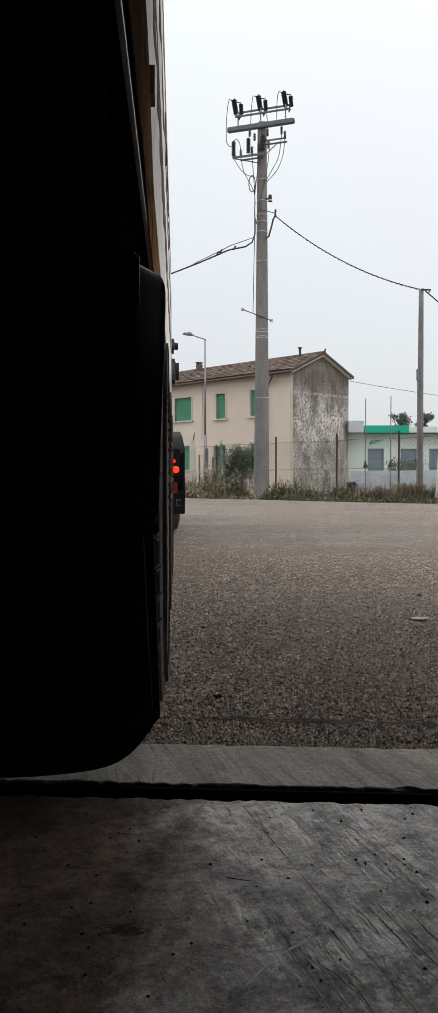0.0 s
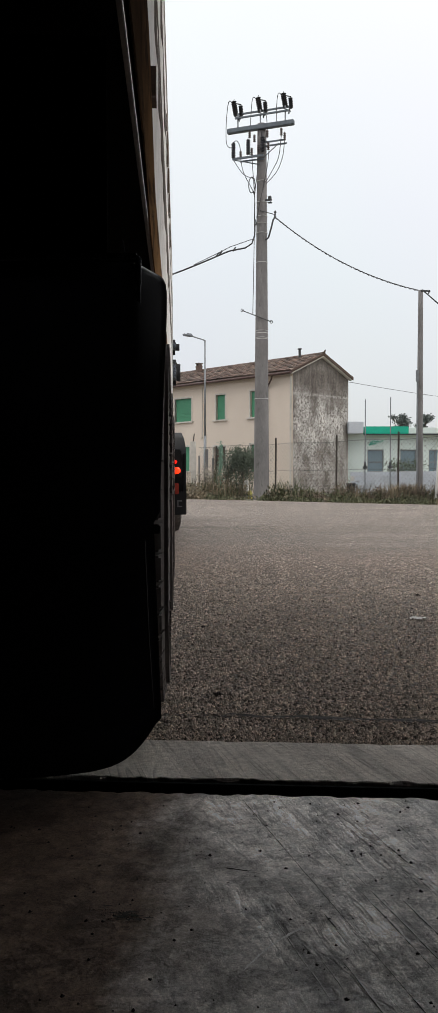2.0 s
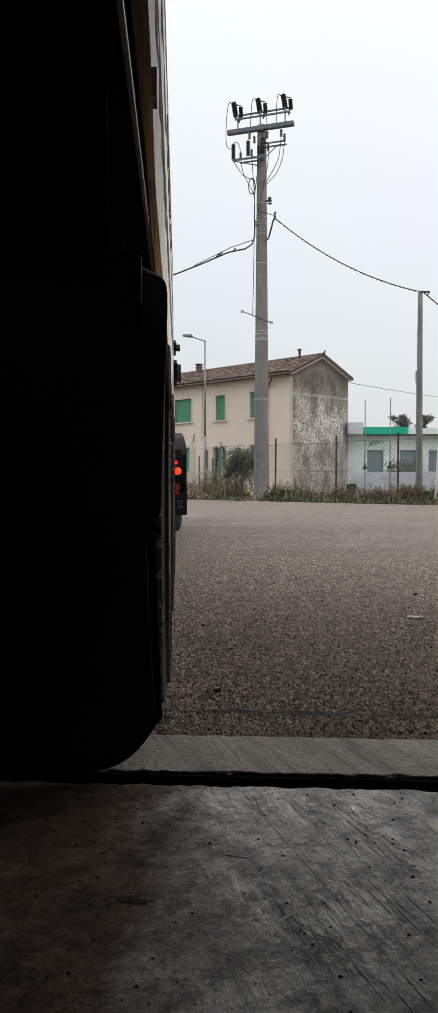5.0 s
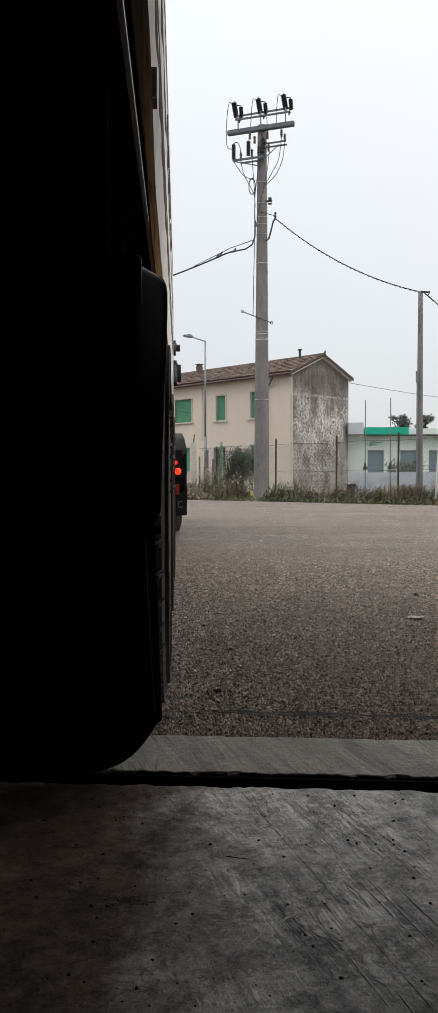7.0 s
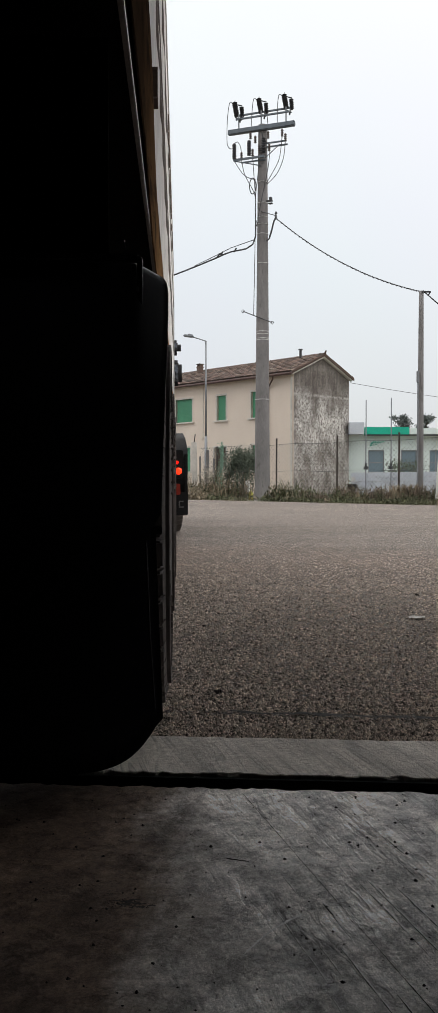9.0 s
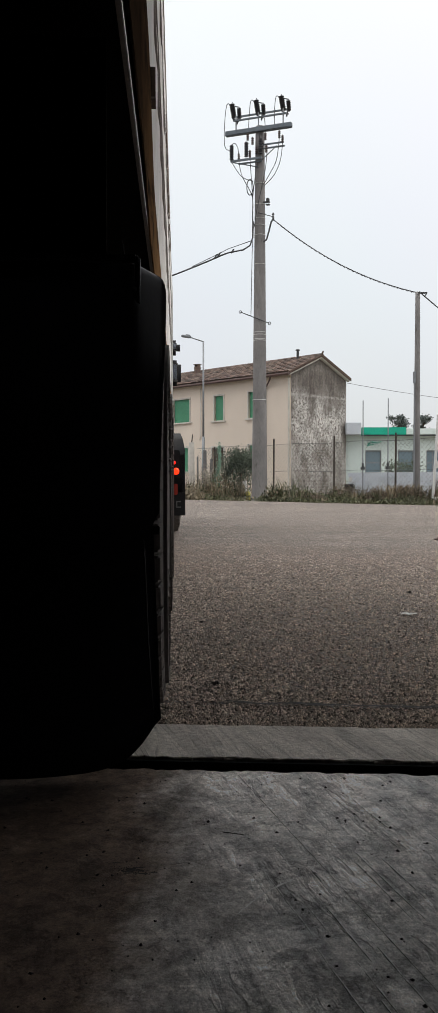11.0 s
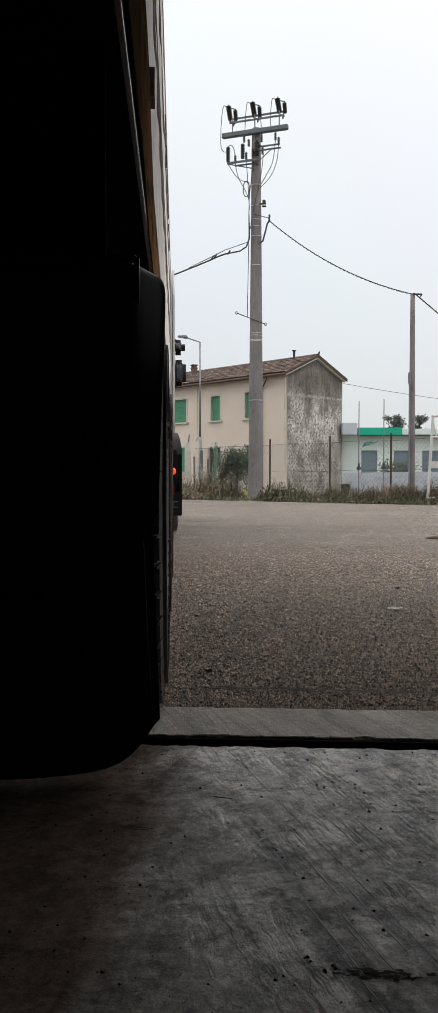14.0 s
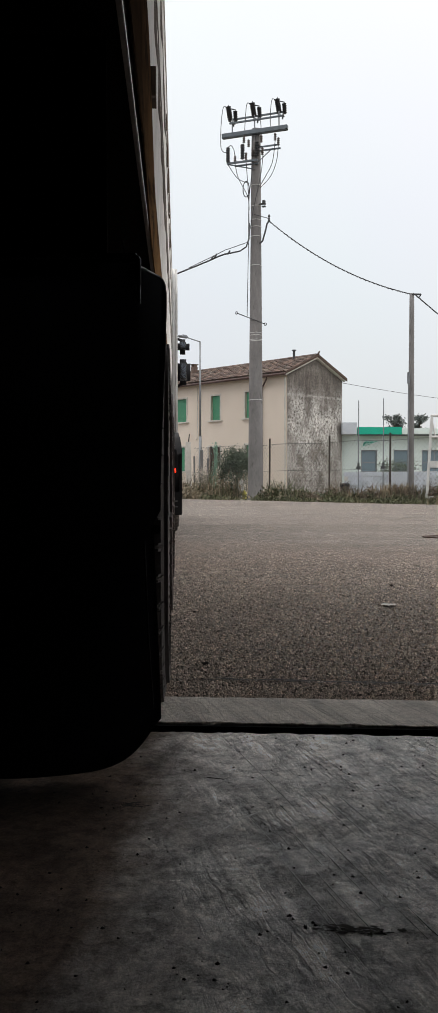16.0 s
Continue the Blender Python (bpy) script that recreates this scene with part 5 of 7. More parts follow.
def old_house():
    root = thing("old_house", "two-storey beige rendered house with tiled gable roof and green shutters", "house")
    root.matrix_world = ROAD
    openings = [  # u0, u1, z0, z1, kind
        (-39.55, -38.05, 4.2, 5.58, "shutter"), (-35.9, -35.15, 4.16, 5.58, "shutter"), (-33.13, -32.38, 4.16, 5.6, "shutter"),
        (-39.6, -38.2, 1.25, 2.68, "shutter"), (-36.1, -35.15, 0.0, 2.62, "door"), (-33.13, -32.4, 1.2, 2.66, "shutter"),
    ]
    # facade wall with real openings, made of bands
    def wall_with_holes(holes, a, b, z0, z1):
        bm = B()
        us = sorted({a, b, *[h[0] for h in holes], *[h[1] for h in holes]})
        zs = sorted({z0, z1, *[h[2] for h in holes], *[h[3] for h in holes]})
        solid = {}
        for i in range(len(us) - 1):
            for j in range(len(zs) - 1):
                cu, cz = (us[i] + us[i + 1]) / 2, (zs[j] + zs[j + 1]) / 2
                solid[i, j] = not any(h[0] < cu < h[1] and h[2] < cz < h[3] for h in holes)
        vert = {}

        def v(u, n, z):
            key = (u, n, z)
            if key not in vert:
                vert[key] = bm.verts.new((u, n, z))
            return vert[key]
        n0, n1 = N0, N0 + 0.35
        for (i, j), s in solid.items():
            if not s:
                continue
            u_a, u_b, z_a, z_b = us[i], us[i + 1], zs[j], zs[j + 1]
            bm.faces.new((v(u_a, n0, z_a), v(u_b, n0, z_a), v(u_b, n0, z_b), v(u_a, n0, z_b)))
            bm.faces.new((v(u_a, n1, z_a), v(u_a, n1, z_b), v(u_b, n1, z_b), v(u_b, n1, z_a)))
            for di, dj, quad in ((-1, 0, ((u_a, z_a), (u_a, z_b))), (1, 0, ((u_b, z_a), (u_b, z_b))), (0, -1, ((u_a, z_a), (u_b, z_a))), (0, 1, ((u_a, z_b), (u_b, z_b)))):
                if not solid.get((i + di, j + dj), False):
                    (p, q), (r, t) = quad
                    bm.faces.new((v(p, n0, q), v(r, n0, t), v(r, n1, t), v(p, n1, q)))
        return bm
    part("facade", wall_with_holes(openings, U0, U1 - 0.02, -0.1, EAVE), M["plaster_beige"], root, "beige rendered front wall")
    bm = B()
    pts = [(N0 + 0.02, -0.1), (N1, -0.1), (N1, EAVE), (MID, RIDGE - 0.04), (N0 + 0.02, EAVE)]
    a = [bm.verts.new((U1 - 0.36, n, z)) for n, z in pts]
    b = [bm.verts.new((U1, n, z)) for n, z in pts]
    for i in range(5):
        j = (i + 1) % 5
        bm.faces.new((a[i], a[j], b[j], b[i]))
    bm.faces.new(a[::-1])
    bm.faces.new(b)
    part("gable_wall", bm, M["render_grey"], root, "grey weathered gable with bare masonry patches")
    bm = B()
    box(bm, U0, U1 - 0.36, N1 - 0.3, N1, -0.1, EAVE)
    box(bm, U0, U0 + 0.3, N0 + 0.35, N1 - 0.3, -0.1, RIDGE - 0.2)
    part("back_walls", bm, M["plaster_beige"], root)
    bm = B()
    box(bm, U0 + 0.3, U1 - 0.36, N0 + 0.36, N0 + 0.40, 0, EAVE)
    part("dark_inside", bm, M["dark_metal"], root)
    for k, (u0, u1, z0, z1, kind) in enumerate(openings):
        bm = B()
        t = 0.09
        box(bm, u0 - t, u0, N0 - 0.03, N0 + 0.1, z0, z1 + t)
        box(bm, u1, u1 + t, N0 - 0.03, N0 + 0.1, z0, z1 + t)
        box(bm, u0, u1, N0 - 0.03, N0 + 0.1, z1, z1 + t)
        win = part("window_surround" if kind == "shutter" else "door_surround", bm, M["white_stone"], root, "pale stone surround")
        if kind == "shutter":
            bm = B()
            box(bm, u0 - 0.2, u1 + 0.2, N0 - 0.12, N0 + 0.1, z0 - 0.09, z0 - 0.002, 0.01)
            part("sill", bm, M["white_stone"], win)
            bm = B()
            n = 16
            for i in range(n):
                za = z0 + 0.01 + (z1 - z0 - 0.02) * i / n
                zb = z0 + 0.01 + (z1 - z0 - 0.02) * (i + 0.86) / n
                box(bm, u0 + 0.02, u1 - 0.02, N0 + 0.10, N0 + 0.13, za, zb)
            box(bm, u0 + 0.01, u1 - 0.01, N0 + 0.13, N0 + 0.15, z0, z1)
            part("roller_shutter", bm, M["green_paint"], win, "closed green roller shutter")
        else:
            bm = B()
            for i in range(5):
                ua = u0 + (u1 - u0) * i / 5
                box(bm, ua + 0.01, ua + (u1 - u0) / 5 - 0.01, N0 + 0.12, N0 + 0.16, z0 + 0.05, z1 - 0.05)
            part("wooden_door", bm, M["dark_wood"], win, "dark boarded wooden door")
    # roof: two slopes of barrel tiles on a board, with overhang
    over, back, end = 0.35, 0.12, 0.16
    rise = (RIDGE - EAVE) / (MID - N0)
    bm = B()
    for s in (-1, 1):
        reach = MID - N0 + (over if s < 0 else back)
        n_e = MID + s * reach
        z_e = RIDGE - rise * reach
        vs = [bm.verts.new(p) for p in ((U0 - end, n_e, z_e), (U1 + end, n_e, z_e), (U1 + end, MID, RIDGE), (U0 - end, MID, RIDGE),
                                        (U0 - end, n_e, z_e - 0.08), (U1 + end, n_e, z_e - 0.08), (U1 + end, MID, RIDGE - 0.08), (U0 - end, MID, RIDGE - 0.08))]
        for f in ((0, 1, 2, 3), (4, 5, 6, 7), (0, 1, 5, 4), (1, 2, 6, 5), (2, 3, 7, 6), (3, 0, 4, 7)):
            bm.faces.new([vs[i] for i in f])
    part("roof_deck", bm, M["dark_wood"], root, "dark boarded eaves")
    bm = B()
    rng = random.Random(4)
    cols, rws = 58, 9
    for s in (-1, 1):
        for c in range(cols):
            u = U0 - end + (c + 0.5) * (U1 - U0 + 2 * end) / cols
            for r in range(rws):
                f0, f1 = r / rws, (r + 1.18) / rws
                lift = rng.uniform(0, 0.025)
                du = rng.uniform(-0.015, 0.015)
                rings = []
                for f, zz in ((f0, 0.05 + lift), (min(f1, 1.02), 0.02)):
                    reach = MID - N0 + (over if s < 0 else back)
                    n = MID + s * reach * (1 - f)
                    z = RIDGE - rise * reach * (1 - f) + zz
                    rings.append([bm.verts.new((u + du + 0.092 * math.cos(a), n - s * 0.0, z + 0.07 * math.sin(a))) for a in np.linspace(0, math.pi, 6)])
                for k in range(5):
                    bm.faces.new((rings[0][k], rings[0][k + 1], rings[1][k + 1], rings[1][k]))
    tagged(part("roof_tiles", bm, M["roof_tile_i"], root, "brown lichened barrel roof tiles"), kind="stuff")
    bm = B()
    for c in range(34):
        u = U0 - end + c * (U1 - U0 + 2 * end) / 34
        w = rng.uniform(0.1, 0.125)
        rings = [[bm.verts.new((uu, MID + rr * math.cos(a), RIDGE + 0.02 + rr * math.sin(a) * 0.8)) for a in np.linspace(0, math.pi, 7)] for uu, rr in ((u, w), (u + 0.38, w * 0.85))]
        for k in range(6):
            bm.faces.new((rings[0][k], rings[0][k + 1], rings[1][k + 1], rings[1][k]))
    part("ridge_tiles", bm, M["roof_tile_i"], root)
    bm = B()
    rod(bm, (U1 + 0.16, MID, RIDGE + 0.03), (U1 + 0.26, MID, RIDGE + 0.22), 0.07, 0.03, 6)
    part("ridge_finial", bm, M["dark_wood"], root)
    # verge edging of the gable
    bm = B()
    for s in (-1, 1):
        reach = MID - N0 + (over * 0.8 if s < 0 else back)
        n_e = MID + s * reach
        z_e = RIDGE - rise * reach
        vs = [bm.verts.new(p) for p in ((U1 + 0.002, n_e, z_e - 0.10), (U1 + 0.16, n_e, z_e - 0.10), (U1 + 0.16, MID, RIDGE - 0.09), (U1 + 0.002, MID, RIDGE - 0.09),
                                        (U1 + 0.002, n_e, z_e - 0.19), (U1 + 0.13, n_e, z_e - 0.17), (U1 + 0.13, MID, RIDGE - 0.17), (U1 + 0.002, MID, RIDGE - 0.19))]
        for f in ((0, 1, 2, 3), (4, 5, 6, 7), (0, 1, 5, 4), (1, 2, 6, 5), (2, 3, 7, 6), (3, 0, 4, 7)):
            bm.faces.new([vs[i] for i in f])
    part("verge_course", bm, M["white_stone"], root)
    bm = B()
    for s in (-1, 1):
        reach = MID - N0 + (over if s < 0 else back + 0.1)
        n_e = MID + s * reach
        z_e = RIDGE - rise * reach
        drop = 0.10 if s < 0 else 0.17
        vs = [bm.verts.new(p) for p in ((U1 + 0.163, n_e, z_e + 0.06), (U1 + 0.20, n_e, z_e + 0.06), (U1 + 0.20, MID, RIDGE + 0.06), (U1 + 0.163, MID, RIDGE + 0.06),
                                        (U1 + 0.163, n_e, z_e + 0.06 - drop), (U1 + 0.20, n_e, z_e + 0.06 - drop), (U1 + 0.20, MID, RIDGE + 0.06 - drop), (U1 + 0.163, MID, RIDGE + 0.06 - drop))]
        for f in ((0, 1, 2, 3), (4, 5, 6, 7), (0, 1, 5, 4), (1, 2, 6, 5), (2, 3, 7, 6), (3, 0, 4, 7)):
            bm.faces.new([vs[i] for i in f])
    part("barge_board", bm, M["dark_wood"], root, "dark weathered board along the roof's verge")
    # gutter, downpipes, chimneys
    bm = B()
    z_e = RIDGE - rise * (MID - N0 + over)
    pipe(bm, [(U0 - 0.2, N0 - over - 0.04, z_e - 0.06), (U1 + 0.2, N0 - over - 0.04, z_e - 0.06)], 0.075, 8)
    part("gutter", bm, M["brown_pipe"], root, "brown metal gutter")
    bm = B()
    pipe(bm, [(U1 - 1.15, N0 - over - 0.04, z_e - 0.1), (U1 - 1.2, N0 - over, z_e - 0.25), (U1 - 1.75, N0 - 0.08, z_e - 0.62), (U1 - 1.8, N0 - 0.06, z_e - 0.8), (U1 - 1.8, N0 - 0.06, 0.1)], 0.045, 8)
    part("downpipe", bm, M["brown_pipe"], root)
    bm = B()
    pipe(bm, [(U1 - 0.12, N0 - 0.05, EAVE - 0.35), (U1 - 0.12, N0 - 0.05, 0.1)], 0.05, 8)
    part("corner_pipe", bm, M["white_stone"], root)
    bm = B()
    pipe(bm, [(U1 - 7.05, N0 - 0.03, EAVE - 0.4), (U1 - 7.05, N0 - 0.03, 3.2), (U1 - 7.2, N0 - 0.03, 3.1)], 0.022, 6)
    part("cable_conduit", bm, M["white_stone"], root)
    bm = B()
    box(bm, U0 + 1.95, U0 + 2.25, MID - 0.65, MID - 0.35, 6.9, 7.80, 0.015)
    box(bm, U0 + 1.92, U0 + 2.28, MID - 0.68, MID - 0.32, 7.70, 7.75, 0.01)
    chim = part("chimney", bm, M["roof_tile_i"], root, "small brick chimney")
    bm = B()
    for du in (0.0, 0.22):
        box(bm, U0 + 1.96 + du, U0 + 2.02 + du, MID - 0.62, MID - 0.38, 7.80, 7.9)
    box(bm, U0 + 1.91, U0 + 2.29, MID - 0.69, MID - 0.31, 7.9, 7.95, 0.01)
    part("chimney_cap", bm, M["roof_tile_i"], chim)
    bm = B()
    rod(bm, (U1 - 1.28, MID - 0.35, 7.3), (U1 - 1.28, MID - 0.35, 7.90), 0.07, sides=10)
    rod(bm, (U1 - 1.28, MID - 0.35, 7.92), (U1 - 1.28, MID - 0.35, 7.97), 0.13, 0.12, 10)
    part("flue", bm, M["dark_metal"], root, "metal flue with flat cap")


M["roof_tile_i"] = mat("roof_tile_i", (0.155, 0.098, 0.076), (0.06, 0.047, 0.041), 0.9, scale=2.5, fine=25, bump=0.4, island=0.6, third=(0.17, 0.148, 0.12), third_at=0.54, third_scale=1.3)
old_house()


# ---------------------------------------------------------------- the low white building, its wall and masts
def white_building():
    root = thing("low_building", "low white single-storey building with green fascia and tall windows", "building", (0, 48.6, -0.035))
    root.scale = (1.0565, 1.0, 1.0565)
    x0, x1 = 7.1, 22.0
    holes = [(8.62, 9.5, 1.12, 2.34), (10.4, 11.28, 1.12, 2.34), (11.95, 13.4, 1.12, 2.34), (14.2, 15.2, 1.12, 2.34)]
    bm = B()
    xs = sorted({x0, x1, *[h[0] for h in holes], *[h[1] for h in holes]})
    for a, b in zip(xs, xs[1:]):
        c = (a + b) / 2
        if any(h[0] < c < h[1] for h in holes):
            box(bm, a, b, 0, 0.3, -0.1, 1.12)
            box(bm, a, b, 0, 0.3, 2.34, 3.3)
        else:
            box(bm, a, b, 0, 0.3, -0.1, 3.3)
    part("front_wall", bm, M["plaster_white"], root)
    bm = B()
    box(bm, x0, x0 + 0.3, 0.3, 8, -0.1, 3.3)
    box(bm, x1 - 0.3, x1, 0.3, 8, -0.1, 3.3)
    box(bm, x0 + 0.3, x1 - 0.3, 7.7, 8, -0.1, 3.3)
    box(bm, x0 + 0.3, x1 - 0.3, 1.5, 1.55, -0.1, 3.3)
    part("side_walls", bm, M["plaster_white"], root)
    for a, b, z0, z1 in holes:
        bm = B()
        t = 0.06
        box(bm, a, a + t, 0.1, 0.18, z0, z1)
        box(bm, b - t, b, 0.1, 0.18, z0, z1)
        box(bm, a + t, b - t, 0.1, 0.18, z0, z0 + t)
        box(bm, a + t, b - t, 0.1, 0.18, z1 - t, z1)
        box(bm, a + t, b - t, 0.11, 0.17, z0 + 0.52, z0 + 0.57)
        if b - a > 1.2:
            for k in range(1, 4):
                box(bm, a + k * (b - a) / 4 - 0.025, a + k * (b - a) / 4 + 0.025, 0.09, 0.17, z0 + t, z1 - t)
        fr = part("window_frame", bm, M["galvanised"], root)
        for za, zb in ((z0 + t, z0 + 0.52), (z0 + 0.57, z1 - t)):
            bm = B()
            box(bm, a + t, b - t, 0.135, 0.145, za, zb)
            part("pane", bm, M["window_glass"], fr)
    bm = B()
    box(bm, 8.38, 10.75, -0.45, 0.3, 3.16, 3.56, 0.02)
    part("fascia", bm, M["green_fascia"], root, "bright green fascia board")
    bm = B()
    box(bm, 10.76, x1 + 0.2, -0.42, 0.3, 3.18, 3.50, 0.02)
    part("pale_fascia", bm, M["plaster_white"], root)
    bm = B()
    box(bm, x0 - 0.1, x1 + 0.2, 0.0, 8.2, 3.3, 3.42)
    box(bm, 8.35, x1 + 0.2, -0.46, -0.3, 3.10, 3.16)
    part("roof_slab", bm, M["dark_metal"], root)
    bm = B()
    box(bm, 7.45, 8.25, -0.9, 0.0, 3.15, 3.78, 0.02)
    part("air_unit", bm, M["block_pale"], root, "grey box-shaped unit under the roof")
    # peeling green flecks of lettering on the wall
    bm = B()
    rng = random.Random(8)
    for k in range(26):
        x = 8.7 + rng.random() * 0.75
        z = 2.62 + (x - 8.7) * 0.2 + rng.uniform(-0.1, 0.12)
        box(bm, x, x + rng.uniform(0.04, 0.14), -0.012, 0.002, z, z + rng.uniform(0.02, 0.07))
    for k in range(6):
        x = 12.3 + rng.random() * 0.15
        z = 2.85 + rng.uniform(0, 0.1)
        box(bm, x, x + 0.05, -0.012, 0.002, z, z + 0.04)
    part("paint_flecks", bm, M["green_fascia"], root, "peeling green paint flecks")


def block_wall():
    root = thing("block_wall", "low pale grey-blue concrete block wall along the road", "wall", kind="structure")
    root.matrix_world = ROAD
    bm = B()
    box(bm, -25.9, -8, 33.55, 33.72, -0.1, 1.08)
    part("core", bm, M["white_stone"], root)
    me = None
    rng = random.Random(3)
    for r in range(5):
        for c in range(24):
            u = -25.9 + c * 0.5 + (0.25 if r % 2 else 0)
            if me is None:
                bm = B()
                box(bm, 0.006, 0.494, 0, 0.06, 0.006, 0.214, 0.006)
                bmesh.ops.recalc_face_normals(bm, faces=bm.faces)
                me = bpy.data.meshes.new("block")
                bm.to_mesh(me)
                bm.free()
                me.materials.append(M["block_pale"])
            o = new("block", me)
            o.parent = root
            o.location = (u, 33.50 + rng.uniform(-0.006, 0.006), r * 0.22 - 0.02)


def flag_mast(u, n):
    root = thing("mast", "thin bare metal mast standing by the block wall", "mast", group="masts by the wall")
    root.matrix_world = ROAD @ pose(u, n, -0.06)
    bm = B()
    rod(bm, (0, 0, 0), (0, 0, 4.6), 0.032, 0.022, 8)
    part("tube", bm, M["galvanised"], root)
    bm = B()
    box(bm, -0.09, 0.09, -0.09, 0.09, 1.28, 1.42, 0.02)
    rod(bm, (0, 0, 1.42), (0, 0, 1.6), 0.06, 0.045, 8)
    part("collar", bm, M["dark_metal"], root)


white_building()
block_wall()
flag_mast(-24.85, 33.3)
flag_mast(-23.4, 33.3)


# ---------------------------------------------------------------- fence and verge
FENCE = 22.85


def fence():
    root = thing("chain_link_fence", "rusty chain-link fence on slim dark posts", "fence")
    root.matrix_world = ROAD
    posts = [-21.05, -18.25, -15.75, -13.2, -10.6]
    posts = [-24.2] + posts
    for u in posts:
        bm = B()
        rod(bm, (u, FENCE, -0.06), (u + 0.01, FENCE, 2.2 if u > -24 else 2.0), 0.032, sides=6)
        part("post", bm, M["rusty_post"], root)
    bm = B()
    u0, u1, z0, z1, p = -25.2, -8.5, 0.05, 1.98, 0.155
    run = z1 - z0
    u = u0 - run
    while u < u1:
        for d in (1, -1):
            a, b = (u, z0), (u + run, z1)
            if d < 0:
                a, b = (u + run, z0), (u, z1)
            # clip to the fence's ends
            t0 = max(0.0, (u0 - a[0]) / (b[0] - a[0]) if d > 0 else 0.0)
            pts = []
            for k in range(0, 9):
                f = k / 8
                x = a[0] + (b[0] - a[0]) * f
                if u0 <= x <= u1:
                    pts.append((x, FENCE + 0.02 * noise.noise((x, f * 2, 0)), a[1] + (b[1] - a[1]) * f + 0.02 * noise.noise((x * 1.5, 4, f))))
            if len(pts) > 1:
                pipe(bm, pts, 0.0036, 3)
        u += p
    for z in (0.08, 1.0, 1.97):
        pipe(bm, [(uu, FENCE, z + 0.02 * math.sin(uu * 2.1)) for uu in np.arange(u0, u1, 0.4)], 0.006, 4)
    tagged(part("wire_mesh", bm, M["wire"], root, "diamond wire netting"), kind="stuff")


def old_posts():
    for u, n, h, w, m, nm in ((-25.55, 22.9, 2.28, 0.21, "white_stone", "concrete_fence_post"), (-24.85, 22.95, 1.95, 0.13, "concrete_pole", "concrete_fence_post"),
                              (-24.55, 23.0, 1.6, 0.10, "concrete_pole", "concrete_fence_post"), (-25.0, 22.7, 1.7, 0.07, "concrete_pole", "concrete_fence_post")):
        root = thing(nm, "weathered pale concrete fence post in dry grass", "fence post", group="old fence posts")
        root.matrix_world = ROAD @ pose(u, n, -0.06, (u * 7) % 2 - 1, (n * 13) % 3 - 1.5, 45)
        bm = B()
        box(bm, -w / 2, w / 2, -w / 2, w / 2, 0, h, 0.012)
        part("shaft", bm, M[m], root)
        if w > 0.2:
            bm = B()
            rod(bm, (0.0, 0, h - 0.05), (0.05, 0, h + 0.32), 0.028, 0.02, 5)
            part("iron_stub", bm, M["rusty_post"], root)


def leafy(bm, rng, centre, spread, count, size, flat=0.35, up=0.0):
    """Loose leaf faces round a centre."""
    for _ in range(count):
        p = Vector((rng.gauss(0, 1) * spread[0], rng.gauss(0, 1) * spread[1], rng.gauss(0, 1) * spread[2])) + Vector(centre)
        d = Vector((rng.uniform(-1, 1), rng.uniform(-1, 1), rng.uniform(-1, 1) + up)).normalized()
        s = size * rng.uniform(0.6, 1.4)
        side = d.cross(Vector((rng.uniform(-1, 1), rng.uniform(-1, 1), rng.uniform(-1, 1)))).normalized() * s * flat
        a = bm.verts.new(p)
        b = bm.verts.new(p + d * s * 0.5 + side)
        c = bm.verts.new(p + d * s)
        e = bm.verts.new(p + d * s * 0.5 - side)
        bm.faces.new((a, b, c, e))


def blades(bm, rng, u, n, h, count, spread, lean=0.35, width=0.012):
    for _ in range(count):
        x, y = u + rng.gauss(0, spread), n + rng.gauss(0, spread)
        hh = h * rng.uniform(0.45, 1.15)
        a = rng.uniform(0, 6.28)
        l = lean * rng.uniform(0.1, 1.3) * hh
        w = width * rng.uniform(0.6, 1.5)
        dx, dy = math.cos(a), math.sin(a)
        base = (-dy * w, dx * w)
        p0 = bm.verts.new((x - base[0], y - base[1], -0.06))
        p1 = bm.verts.new((x + base[0], y + base[1], -0.06))
        q0 = bm.verts.new((x - base[0] * 0.8 + dx * l * 0.35, y - base[1] * 0.8 + dy * l * 0.35, hh * 0.62))
        q1 = bm.verts.new((x + base[0] * 0.8 + dx * l * 0.35, y + base[1] * 0.8 + dy * l * 0.35, hh * 0.62))
        t = bm.verts.new((x + dx * l, y + dy * l, hh))
        bm.faces.new((p0, p1, q1, q0))
        bm.faces.new((q0, q1, t))


def stuff(name, bm, material, label, category, m=ROAD):
    me = bpy.data.meshes.new(name)
    bm.to_mesh(me)
    bm.free()
    me.materials.append(material)
    ob = new(name, me)
    ob.matrix_world = m
    return tagged(ob, label, category, "", "stuff")


